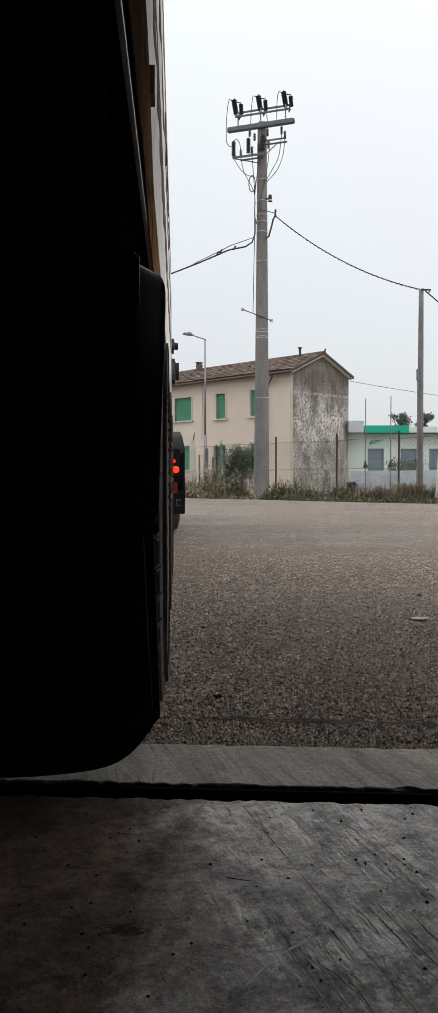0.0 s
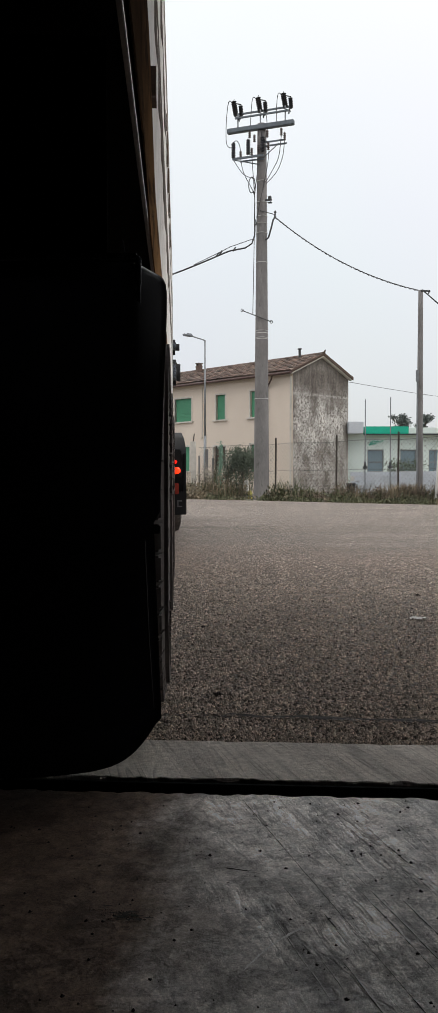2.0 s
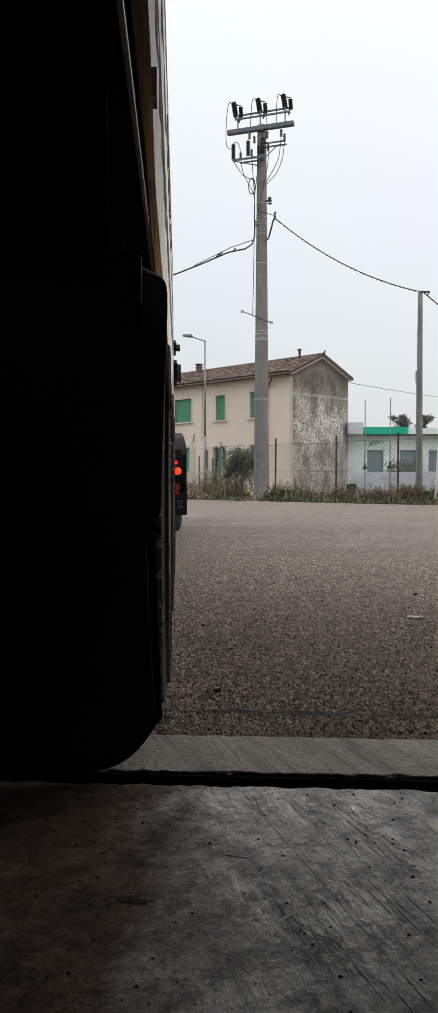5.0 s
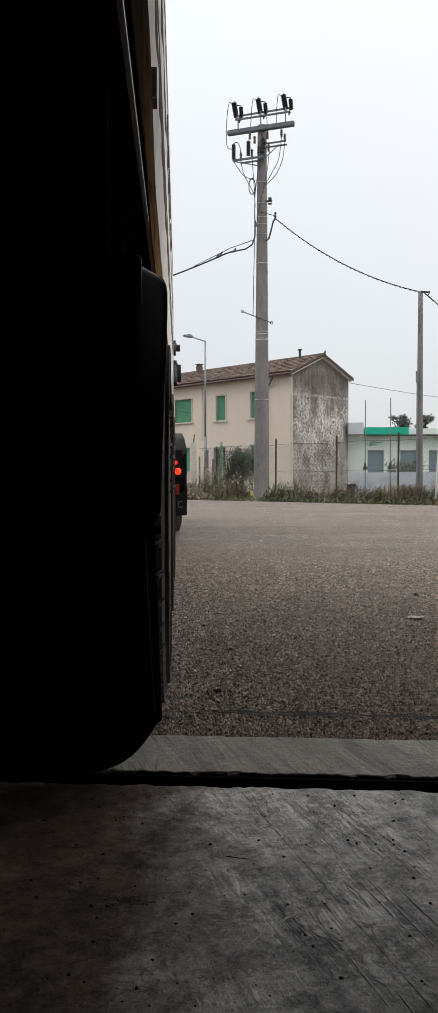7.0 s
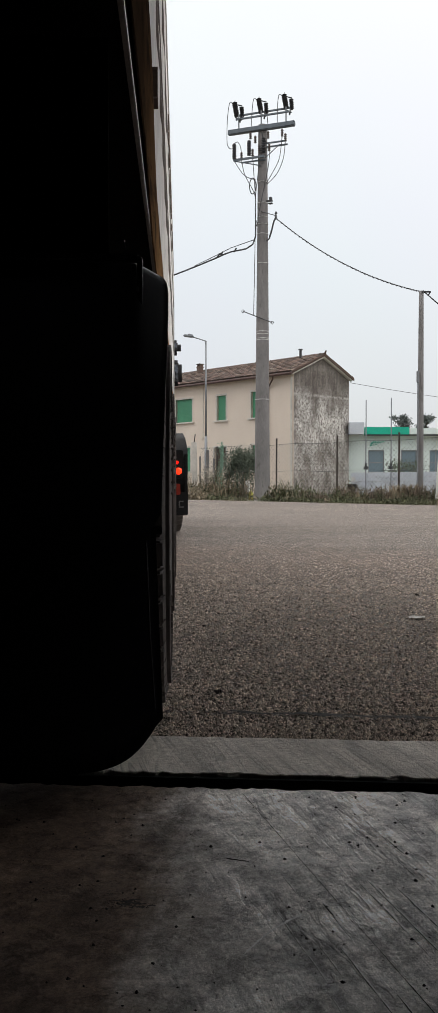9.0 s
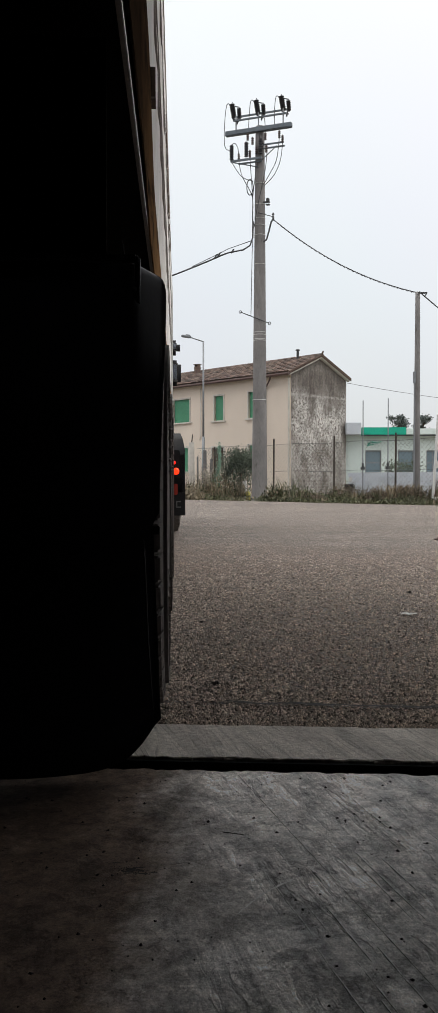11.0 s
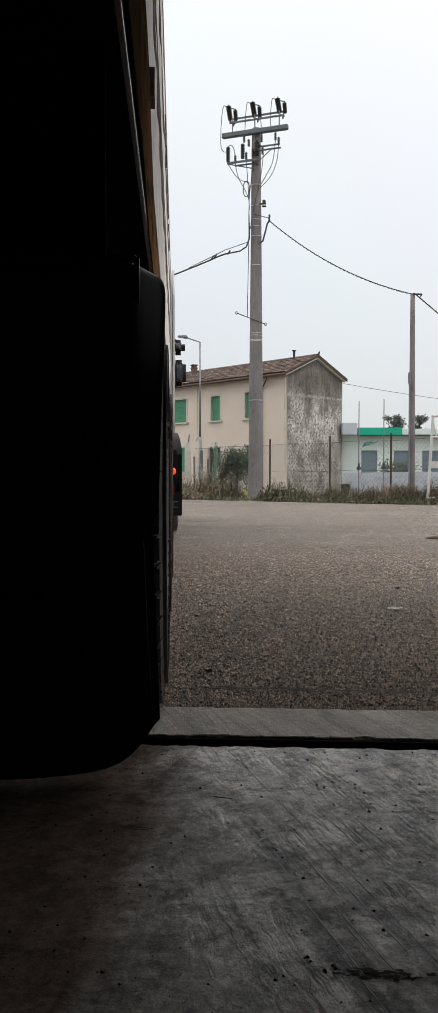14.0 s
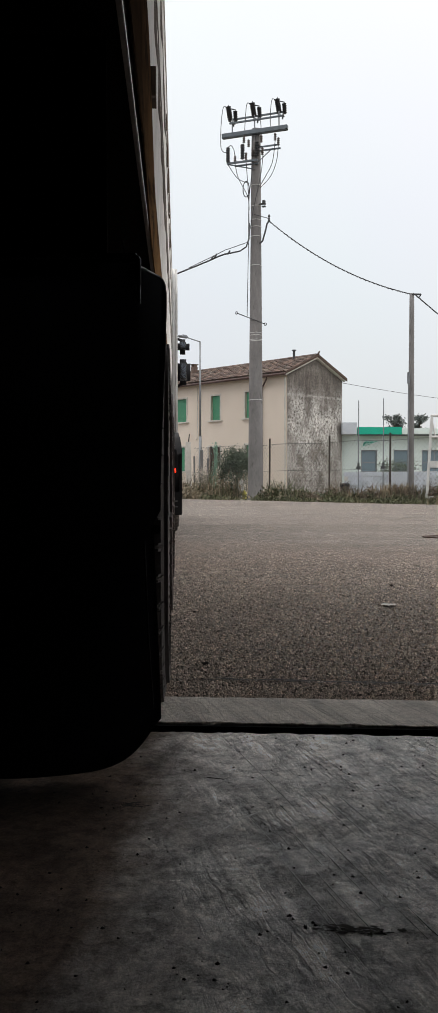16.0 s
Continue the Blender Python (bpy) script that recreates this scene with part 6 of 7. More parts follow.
def verge_plants():
    rng = random.Random(11)
    green, dry, plume, dark, brown = B(), B(), B(), B(), B()
    # clumps of green weeds and brown seed heads, uneven along the verge
    for k in range(190):
        u = rng.uniform(-22.0, -9.5)
        n = 20.25 + 3.2 * rng.random() ** 1.3
        lump = noise.noise((u * 0.9, n * 0.6, 3))
        h = 0.08 + 0.45 * max(0, lump + 0.12) + 0.12 * rng.random() ** 2
        h *= 1.05
        # bare ground before the big pole and a trodden strip along the asphalt
        x_side = 0.6794 * u + 0.7337 * n
        if abs(x_side - 0.0625 * (0.6794 * n - 0.7337 * u)) < 0.55 and n < 22.9:
            continue
        if n < 21.0 and noise.noise((u * 0.5, 9, 0)) > 0.05:
            h *= 0.35
        blades(green if rng.random() < 0.6 else dry, rng, u, n, h, 22, 0.17, 0.55, 0.009)
        leafy(green if rng.random() < 0.8 else dry, rng, (u, n, h * 0.4), (0.2, 0.2, h * 0.22), 38, 0.08, 0.32, 0.5)
    # shaggy clumps, dark below and withered on top, in humps of uneven height with gaps between
    u = -18.75
    while u < -9.0:
        wide = rng.uniform(0.25, 0.75)
        tall = (0.26 + 0.34 * rng.random() ** 1.5) * (1.25 if u > -17.3 else 0.7)
        n = rng.uniform(20.9, 22.3)
        tone = rng.random()
        for k in range(int(46 * wide)):
            a, f = rng.uniform(0, 6.28), rng.random() ** 0.6
            uu, nn = u + wide * f * math.cos(a), n + 0.5 * wide * f * math.sin(a)
            h = tall * (1.05 - 0.6 * f * f) * rng.uniform(0.75, 1.2)
            which = dark if rng.random() < 0.62 - 0.3 * tone else brown
            leafy(which, rng, (uu, nn, h * 0.42), (0.07, 0.07, h * 0.24), 44, 0.05, 0.34, 0.5)
            blades(which if rng.random() < 0.7 else dry, rng, uu, nn, h * 1.12, 5, 0.05, 0.75, 0.006)
            if rng.random() < 0.35 + 0.4 * tone:
                leafy(brown if rng.random() < 0.7 else dry, rng, (uu, nn, h * 0.98), (0.06, 0.06, h * 0.1), 16, 0.035, 0.4, 0.8)
        u += wide * rng.uniform(0.55, 1.25)
    # low creeping green at the asphalt's edge
    for k in range(150):
        u = rng.uniform(-19.6, -9.5)
        if noise.noise((u * 0.8, 4, 1)) < -0.1:
            continue
        leafy(green if rng.random() < 0.6 else dark, rng, (u, 20.15 + rng.random() * 0.5, 0.03), (0.14, 0.12, 0.035), 46, 0.055, 0.42, 0.3)
    # broad-leaved tuft beside the big pole
    for k in range(30):
        u, n = -19.2 + rng.gauss(0, 0.30), 21.3 + rng.gauss(0, 0.2)
        h = max(0.16, 0.78 - 0.9 * abs(u + 19.1)) * rng.uniform(0.6, 1.15)
        blades(green if rng.random() < 0.7 else dry, rng, u, n, h, 12, 0.09, 1.0, 0.014)
        leafy(green if rng.random() < 0.75 else dry, rng, (u, n, h * 0.3), (0.17, 0.17, h * 0.16), 22, 0.12, 0.26, 0.5)
    # tall dry stalks and straw round the old posts
    for k in range(260):
        u = rng.uniform(-27.5, -22.7)
        n = rng.uniform(20.5, 23.4)
        tall = (0.35 + 0.95 * rng.random() ** 2.2) * (1.0 if n > 21.6 else 0.45)
        blades(dry if rng.random() < 0.7 else green, rng, u, n, tall, 15, 0.15, 0.5, 0.008)
        if rng.random() < 0.5:
            leafy(dry if rng.random() < 0.6 else green, rng, (u, n, tall * 0.35), (0.18, 0.18, tall * 0.2), 40, 0.11, 0.22, 0.3)
    # white seed plumes
    for k in range(26):
        u, n = -23.6 + rng.gauss(0, 0.55), 22.3 + rng.gauss(0, 0.4)
        h = rng.uniform(0.5, 1.15)
        blades(dry, rng, u, n, h, 3, 0.03, 0.3, 0.006)
        leafy(plume, rng, (u, n, h), (0.05, 0.05, 0.12), 26, 0.07, 0.25, 0.6)
    # straw mats lying at the asphalt's edge
    for k in range(90):
        u, n = rng.uniform(-27, -22.8), 20.15 + abs(rng.gauss(0, 0.4))
        leafy(dry, rng, (u, n, 0.05), (0.25, 0.2, 0.05), 50, 0.16, 0.12, 0.05)
    # rust-brown weed clumps by the small post
    for k in range(46):
        u = -14.75 + rng.gauss(0, 0.45)
        blades(dry, rng, u, 21.7 + rng.gauss(0, 0.3), 0.55, 18, 0.12, 0.6)
    stuff("seed_plumes", plume, M["plume"], "pale dry seed plumes among the straw", "seed heads")
    stuff("dark_weeds", dark, M["weed_dark"], "dense dark green weeds before the fence", "weeds")
    stuff("brown_weeds", brown, M["weed_brown"], "withered brown weeds gone to seed before the fence", "weeds")
    stuff("green_weeds", green, M["grass_green"], "dull green weeds along the verge", "weeds")
    stuff("dry_grass", dry, M["grass_dry"], "tall dry straw-coloured grass and stalks", "dry grass")


M["plume"] = leaf_mat("plume", (0.42, 0.38, 0.32), (0.32, 0.28, 0.23))


def shrub():
    root = thing("olive_shrub", "bushy grey-green olive shrub behind the fence", "shrub")
    root.matrix_world = ROAD @ pose(-23.75, 23.7, -0.06)
    rng = random.Random(5)
    bm = B()
    ends = []
    for k in range(9):
        a = rng.uniform(0, 6.28)
        p = (math.cos(a) * 0.22, math.sin(a) * 0.22, rng.uniform(0.7, 1.1))
        rod(bm, (0, 0, 0), p, 0.035, 0.018, 5)
        for j in range(5):
            q = (p[0] + rng.gauss(0, 0.22), p[1] + rng.gauss(0, 0.22), p[2] + rng.uniform(0.1, 0.75))
            rod(bm, p, q, 0.016, 0.006, 4)
            ends.append(q)
    part("branches", bm, M["bark"], root)
    bm = B()
    for q in ends:
        leafy(bm, rng, q, (0.12, 0.12, 0.14), 190, 0.085, 0.24, 0.4)
    for k in range(20):
        leafy(bm, rng, (rng.gauss(0, 0.3), rng.gauss(0, 0.25), rng.uniform(0.3, 1.2)), (0.2, 0.2, 0.2), 90, 0.085, 0.24, 0.3)
    tagged(part("foliage", bm, M["leaf_olive"], root), kind="stuff")


def garden_bush():
    root = thing("garden_bush", "low dark green bush behind the block wall", "bush")
    root.matrix_world = ROAD @ pose(-23.7, 34.7, -0.06)
    rng = random.Random(15)
    bm = B()
    tips = []
    for k in range(14):
        q = (rng.gauss(0, 0.75), rng.gauss(0, 0.3), rng.uniform(0.9, 1.5))
        rod(bm, (q[0] * 0.4, 0, 0), q, 0.02, 0.008, 4)
        tips.append(q)
    part("branches", bm, M["bark"], root)
    bm = B()
    for q in tips:
        leafy(bm, rng, q, (0.2, 0.2, 0.13), 90, 0.09, 0.3, 0.3)
    tagged(part("foliage", bm, M["leaf_olive"], root), kind="stuff")


def creeper_post():
    root = thing("overgrown_post", "leaning fence post overgrown with green creeper", "fence post")
    root.matrix_world = ROAD @ pose(-23.55, 22.45, -0.06, 0, -3, 0)
    bm = B()
    rod(bm, (0, 0, 0), (0.16, 0, 2.05), 0.05, 0.06, 8)
    part("shaft", bm, M["green_wood"], root)
    rng = random.Random(9)
    bm = B()
    for k in range(34):
        z = 0.15 + k * 0.06
        leafy(bm, rng, (0.16 * z / 2.05 + rng.gauss(0, 0.03), rng.gauss(0, 0.05), z), (0.045, 0.045, 0.06), 18, 0.055, 0.35, 0.2)
    for k in range(8):
        leafy(bm, rng, (-0.06 - 0.03 * k, 0, 0.9 - 0.1 * k), (0.06, 0.06, 0.06), 26, 0.07, 0.35, 0.2)
    tagged(part("creeper", bm, M["leaf_creeper"], root), kind="stuff")


M["green_wood"] = mat("green_wood", (0.16, 0.26, 0.19), (0.11, 0.19, 0.14), 0.9, scale=3, fine=30)


def pine(x, y, h, seed):
    root = thing("pine_tree", "dark pine tree with a flat ragged crown, far off", "tree", (x, y, 0), group="far pines")
    rng = random.Random(seed)
    bm = B()
    rod(bm, (0, 0, -0.3), (0.1, 0, h * 0.7), 0.22, 0.12, 8)
    rod(bm, (0.1, 0, h * 0.7), (0.2, 0, h * 0.97), 0.12, 0.03, 6)
    tips = []
    for k in range(16):
        z = h * rng.uniform(0.62, 0.95)
        a = rng.uniform(0, 6.28)
        r = (0.8 + 0.25 * rng.random()) * (1.15 - abs(z / h - 0.75) * 2.2)
        tip = (r * math.cos(a), r * math.sin(a), z + 0.25)
        rod(bm, (0.12, 0, z - 0.25), tip, 0.06, 0.02, 5)
        tips.append(tip)
    part("trunk", bm, M["bark"], root)
    bm = B()
    for t in tips:
        for j in range(4):
            f = rng.uniform(0.45, 1.05)
            leafy(bm, rng, (t[0] * f, t[1] * f, t[2] + rng.uniform(-0.1, 0.25)), (0.22, 0.22, 0.12), 40, 0.2, 0.3, 0.5)
    leafy(bm, rng, (0.2, 0, h * 0.95), (0.3, 0.3, 0.18), 90, 0.2, 0.3, 0.5)
    tagged(part("crown", bm, M["leaf_pine"], root), kind="stuff")


def gate_frame():
    root = thing("metal_frame", "white-painted tubular metal frame standing at the yard's edge", "metal frame", (6.59, 24.3, 0), -12)
    for xa, xb in ((-0.06, 0.08), (2.0, 2.0)):
        bm = B()
        rod(bm, (xa, 0, 0.05), (xb, 0, 2.55), 0.04, sides=8)
        part("upright", bm, M["white_metal"], root)
    bm = B()
    for z in (2.53, 1.92):
        rod(bm, (0.04, 0, z), (2.0, 0, z), 0.035, sides=8)
    rod(bm, (0.05, 0, 2.53), (0.18, 0, 1.92), 0.022, sides=6)
    part("top_bar", bm, M["white_metal"], root)
    bm = B()
    box(bm, 0.02, 2.0, -0.05, 0.05, 1.02, 1.22, 0.01)
    part("middle_board", bm, M["white_metal"], root)
    bm = B()
    rod(bm, (0.0, 0.0, 0.15), (2.0, 0, 0.15), 0.04, sides=8)
    part("bottom_bar", bm, M["white_metal"], root)
    for x in (0.0, 2.0):
        bm = B()
        lathe(bm, [(0.001, -0.03), (0.07, -0.03), (0.075, 0.0), (0.07, 0.03), (0.001, 0.03)], "y", 14, (x - 0.05, 0, 0.075))
        part("castor", bm, M["white_stone"], root)


def dumped_things():
    root = thing("plastic_container", "pale plastic container standing in the weeds", "container")
    root.matrix_world = ROAD @ pose(-23.2, 23.5, -0.06, 0, 2, 15)
    bm = B()
    box(bm, -0.1, 0.1, -0.08, 0.08, 0, 0.72, 0.03)
    part("body", bm, M["litter"], root)
    bm = B()
    rod(bm, (0.04, 0, 0.72), (0.04, 0, 0.77), 0.03, sides=10)
    part("cap", bm, M["white_stone"], root)
    root = thing("yellow_jug", "small yellow plastic canister standing in the weeds", "jug")
    root.matrix_world = ROAD @ pose(-22.78, 23.3, -0.05, 8, 0, 30)
    bm = B()
    lathe(bm, [(0.001, 0.0), (0.085, 0.0), (0.095, 0.03), (0.095, 0.25), (0.04, 0.31), (0.04, 0.35), (0.001, 0.35)], "z", 14)
    part("body", bm, M["yellow"], root, "", True)
    root = thing("plastic_bin", "small dark plastic bin standing at the end of the block wall", "bin", (6.95, 41.3, -0.06), 40)
    bm = B()
    for z0, z1, w0, w1 in ((0.0, 0.52, 0.15, 0.18),):
        a = [bm.verts.new((x * w0, y * w0 * 0.8, z0)) for x, y in ((-1, -1), (1, -1), (1, 1), (-1, 1))]
        b = [bm.verts.new((x * w1, y * w1 * 0.8, z1)) for x, y in ((-1, -1), (1, -1), (1, 1), (-1, 1))]
        bm.faces.new(a[::-1])
        bm.faces.new(b)
        for i in range(4):
            j = (i + 1) % 4
            bm.faces.new((a[i], a[j], b[j], b[i]))
    bmesh.ops.bevel(bm, geom=bm.edges[:], offset=0.02, segments=2, affect="EDGES")
    part("body", bm, M["black_plastic"], root)
    bm = B()
    box(bm, -0.20, 0.20, -0.17, 0.17, 0.52, 0.59, 0.02)
    part("lid", bm, M["dark_metal"], root, "dark grey lid")
    # a curved length of old hose on the asphalt
    bm = B()
    pts = [(2.46 + 0.675 * (1 - math.sin(a)), 8.95 - 0.28 * math.cos(a), 0.0075) for a in np.linspace(-0.05, 3.0, 22)]
    pipe(bm, pts, 0.0075, 7)
    tagged(sheet_ob("hose", bm, M["hose"], True), "curved length of dark brown hose on the asphalt", "hose")


M["yellow"] = mat("yellow", (0.46, 0.41, 0.08), None, 0.5)
dumped_things()
fence()
old_posts()
verge_plants()
shrub()
garden_bush()
creeper_post()
gate_frame()
pine(21.3, 95, 8.1, 1)
pine(24.1, 95, 7.75, 2)


# ---------------------------------------------------------------- passing cars
def sedan(name, label, paint, lens):
    """A saloon 4.9 m long; x ahead, origin on the road under its middle."""
    root = thing(name, label, "car")
    half = 0.92
    # lower body: outline of the side, lofted over its half width with tumblehome
    top = [(-2.42, 0.55), (-2.40, 0.88), (-2.30, 1.0), (-1.75, 1.07), (-0.9, 1.0), (0.0, 0.97), (0.95, 0.97), (1.7, 0.92), (2.2, 0.80), (2.42, 0.66), (2.47, 0.45)]
    low = [(2.40, 0.24), (1.95, 0.22), (1.0, 0.20), (-1.0, 0.20), (-1.9, 0.24), (-2.36, 0.32)]
    bm = B()
    outline = top + low
    rings = []
    for f, squeeze in ((-1.0, 0.0), (-0.97, 1.0), (-0.6, 1.0), (0.6, 1.0), (0.97, 1.0), (1.0, 0.0)):
        ring = []
        for x, z in outline:
            y = half * f
            nose = max(0, abs(x) - 1.7) / 0.77
            y *= 1 - 0.16 * nose ** 2
            if abs(f) == 1.0:
                zz = 0.6 + (z - 0.6) * 0.72
                xx = x * 0.985
            else:
                zz, xx = z, x
            if abs(f) < 0.7 and z > 0.7:
                zz += 0.025
            ring.append(bm.verts.new((xx, y, zz)))
        rings.append(ring)
    n = len(outline)
    for a, b in zip(rings, rings[1:]):
        for i in range(n):
            j = (i + 1) % n
            bm.faces.new((a[i], a[j], b[j], b[i]))
    bm.faces.new(rings[0])
    bm.faces.new(rings[-1][::-1])
    part("body", bm, paint, root, "", True)
    # glasshouse
    gl = [(-1.85, 1.04), (-1.05, 1.40), (-0.55, 1.47), (0.0, 1.475), (0.35, 1.43), (1.2, 0.98)]

    def house(shrink, lift, y_low, y_top, mat_, nm, pts):
        bm = B()
        rows = []
        for x, z in pts:
            f = (z - 0.98) / 0.5
            w = y_low + (y_top - y_low) * max(0, f)
            rows.append([bm.verts.new((x, -w, z + lift)), bm.verts.new((x, w, z + lift))])
        base = [[bm.verts.new((x, -y_low, 0.94)), bm.verts.new((x, y_low, 0.94))] for x, z in pts]
        for i in range(len(pts) - 1):
            bm.faces.new((rows[i][0], rows[i][1], rows[i + 1][1], rows[i + 1][0]))
            for s in (0, 1):
                bm.faces.new((base[i][s], rows[i][s], rows[i + 1][s], base[i + 1][s]))
        bm.faces.new((base[0][0], base[0][1], rows[0][1], rows[0][0]))
        bm.faces.new((base[-1][0], base[-1][1], rows[-1][1], rows[-1][0]))
        return part(nm, bm, mat_, root)
    house(0, 0, 0.80, 0.60, M["car_glass"], "glasshouse", gl)
    bm = B()
    rows = []
    for x, z in ((-1.12, 1.385), (-0.6, 1.478), (0.0, 1.49), (0.36, 1.44)):
        rows.append([bm.verts.new((x, y, z + (0.012 if abs(y) < 0.5 else -0.015))) for y in (-0.66, -0.45, 0.45, 0.66)])
    for a, b in zip(rows, rows[1:]):
        for i in range(3):
            bm.faces.new((a[i], a[i + 1], b[i + 1], b[i]))
    bmesh.ops.solidify(bm, geom=bm.faces[:], thickness=0.03)
    part("roof", bm, paint, root, "", True)
    for s in (-1, 1):
        for pts in (((-1.9, 1.0), (-1.08, 1.41)), ((0.32, 1.45), (1.22, 0.97))):
            bm = B()
            (xa, za), (xb, zb) = pts
            wa, wb = (0.80 if za < 1.2 else 0.63), (0.80 if zb < 1.2 else 0.63)
            rod(bm, (xa, s * wa, za), (xb, s * wb, zb), 0.035, sides=6)
            part("pillar", bm, paint, root)
        bm = B()
        rod(bm, (-0.25, s * 0.81, 0.98), (-0.3, s * 0.64, 1.45), 0.035, sides=6)
        part("door_pillar", bm, M["black_plastic"], root)
        bm = B()
        pipe(bm, [(-1.75, s * 0.80, 1.06), (-1.1, s * 0.665, 1.395), (-0.55, s * 0.645, 1.455), (0.0, s * 0.645, 1.465), (0.3, s * 0.66, 1.42)], 0.014, 5)
        pipe(bm, [(-1.75, s * 0.83, 1.045), (-0.3, s * 0.845, 1.0), (1.0, s * 0.845, 0.985)], 0.012, 5)
        part("window_trim", bm, M["chrome"], root, "bright window trim")
        bm = B()
        box(bm, 0.72, 0.92, s * 0.93 - 0.1, s * 0.93 + 0.1, 0.98, 1.12, 0.03)
        part("door_mirror", bm, paint, root, "", True)
        bm = B()
        box(bm, 2.12, 2.36, s * 0.66 - 0.16, s * 0.66 + 0.16, 0.62, 0.74, 0.03)
        part("headlight", bm, lens, root)
        bm = B()
        box(bm, -2.44, -2.30, s * 0.66 - 0.14, s * 0.66 + 0.14, 0.76, 0.9, 0.02)
        part("tail_light", bm, M["red_reflector"], root)
        bm = B()
        box(bm, 2.40, 2.475, s * 0.2 - 0.16, s * 0.2 + 0.16, 0.48, 0.68, 0.02)
        part("grille", bm, M["black_plastic"], root)
        for x in (-1.48, 1.45):
            w = new("wheel")
            w.parent = root
            w.location = (x, s * 0.80, 0.335)
            bm = B()
            lathe(bm, [(0.2, -0.1), (0.29, -0.115), (0.33, -0.09), (0.335, 0), (0.33, 0.09), (0.29, 0.115), (0.2, 0.1)], "y", 28)
            part("tyre", bm, M["rubber"], w, "", True)
            bm = B()
            lathe(bm, [(0.22, -0.09), (0.2, 0), (0.22, 0.09)], "y", 24)
            for k in range(5):
                a = k * 2 * math.pi / 5
                rod(bm, (0, s * 0.07, 0), (0.21 * math.cos(a), s * 0.085, 0.21 * math.sin(a)), 0.03, 0.022, 6)
            part("rim", bm, M["galvanised"], w)
            CAR_WHEELS.append((root, w, x, s * 0.80))
    return root


CAR_WHEELS = []
CAR_A = sedan("car", "dark grey saloon car with lit headlights driving past", M["car_paint"], M["headlight"])
CAR_B = sedan("car", "black saloon car with bright window trim driving past", M["car_paint_b"], M["chrome"])


# ---------------------------------------------------------------- litter and grit
def chip(bm, rng, x, y, z, r, rise=(0.5, 1.0)):
    n = 5
    top = [bm.verts.new((x + r * rng.uniform(0.5, 1.1) * math.cos(a), y + r * rng.uniform(0.5, 1.1) * math.sin(a), z)) for a in np.linspace(0, 6.28, n, endpoint=False)]
    tip = bm.verts.new((x + rng.uniform(-0.3, 0.3) * r, y + rng.uniform(-0.3, 0.3) * r, z + r * rng.uniform(*rise)))
    for i in range(n):
        bm.faces.new((top[i], top[(i + 1) % n], tip))


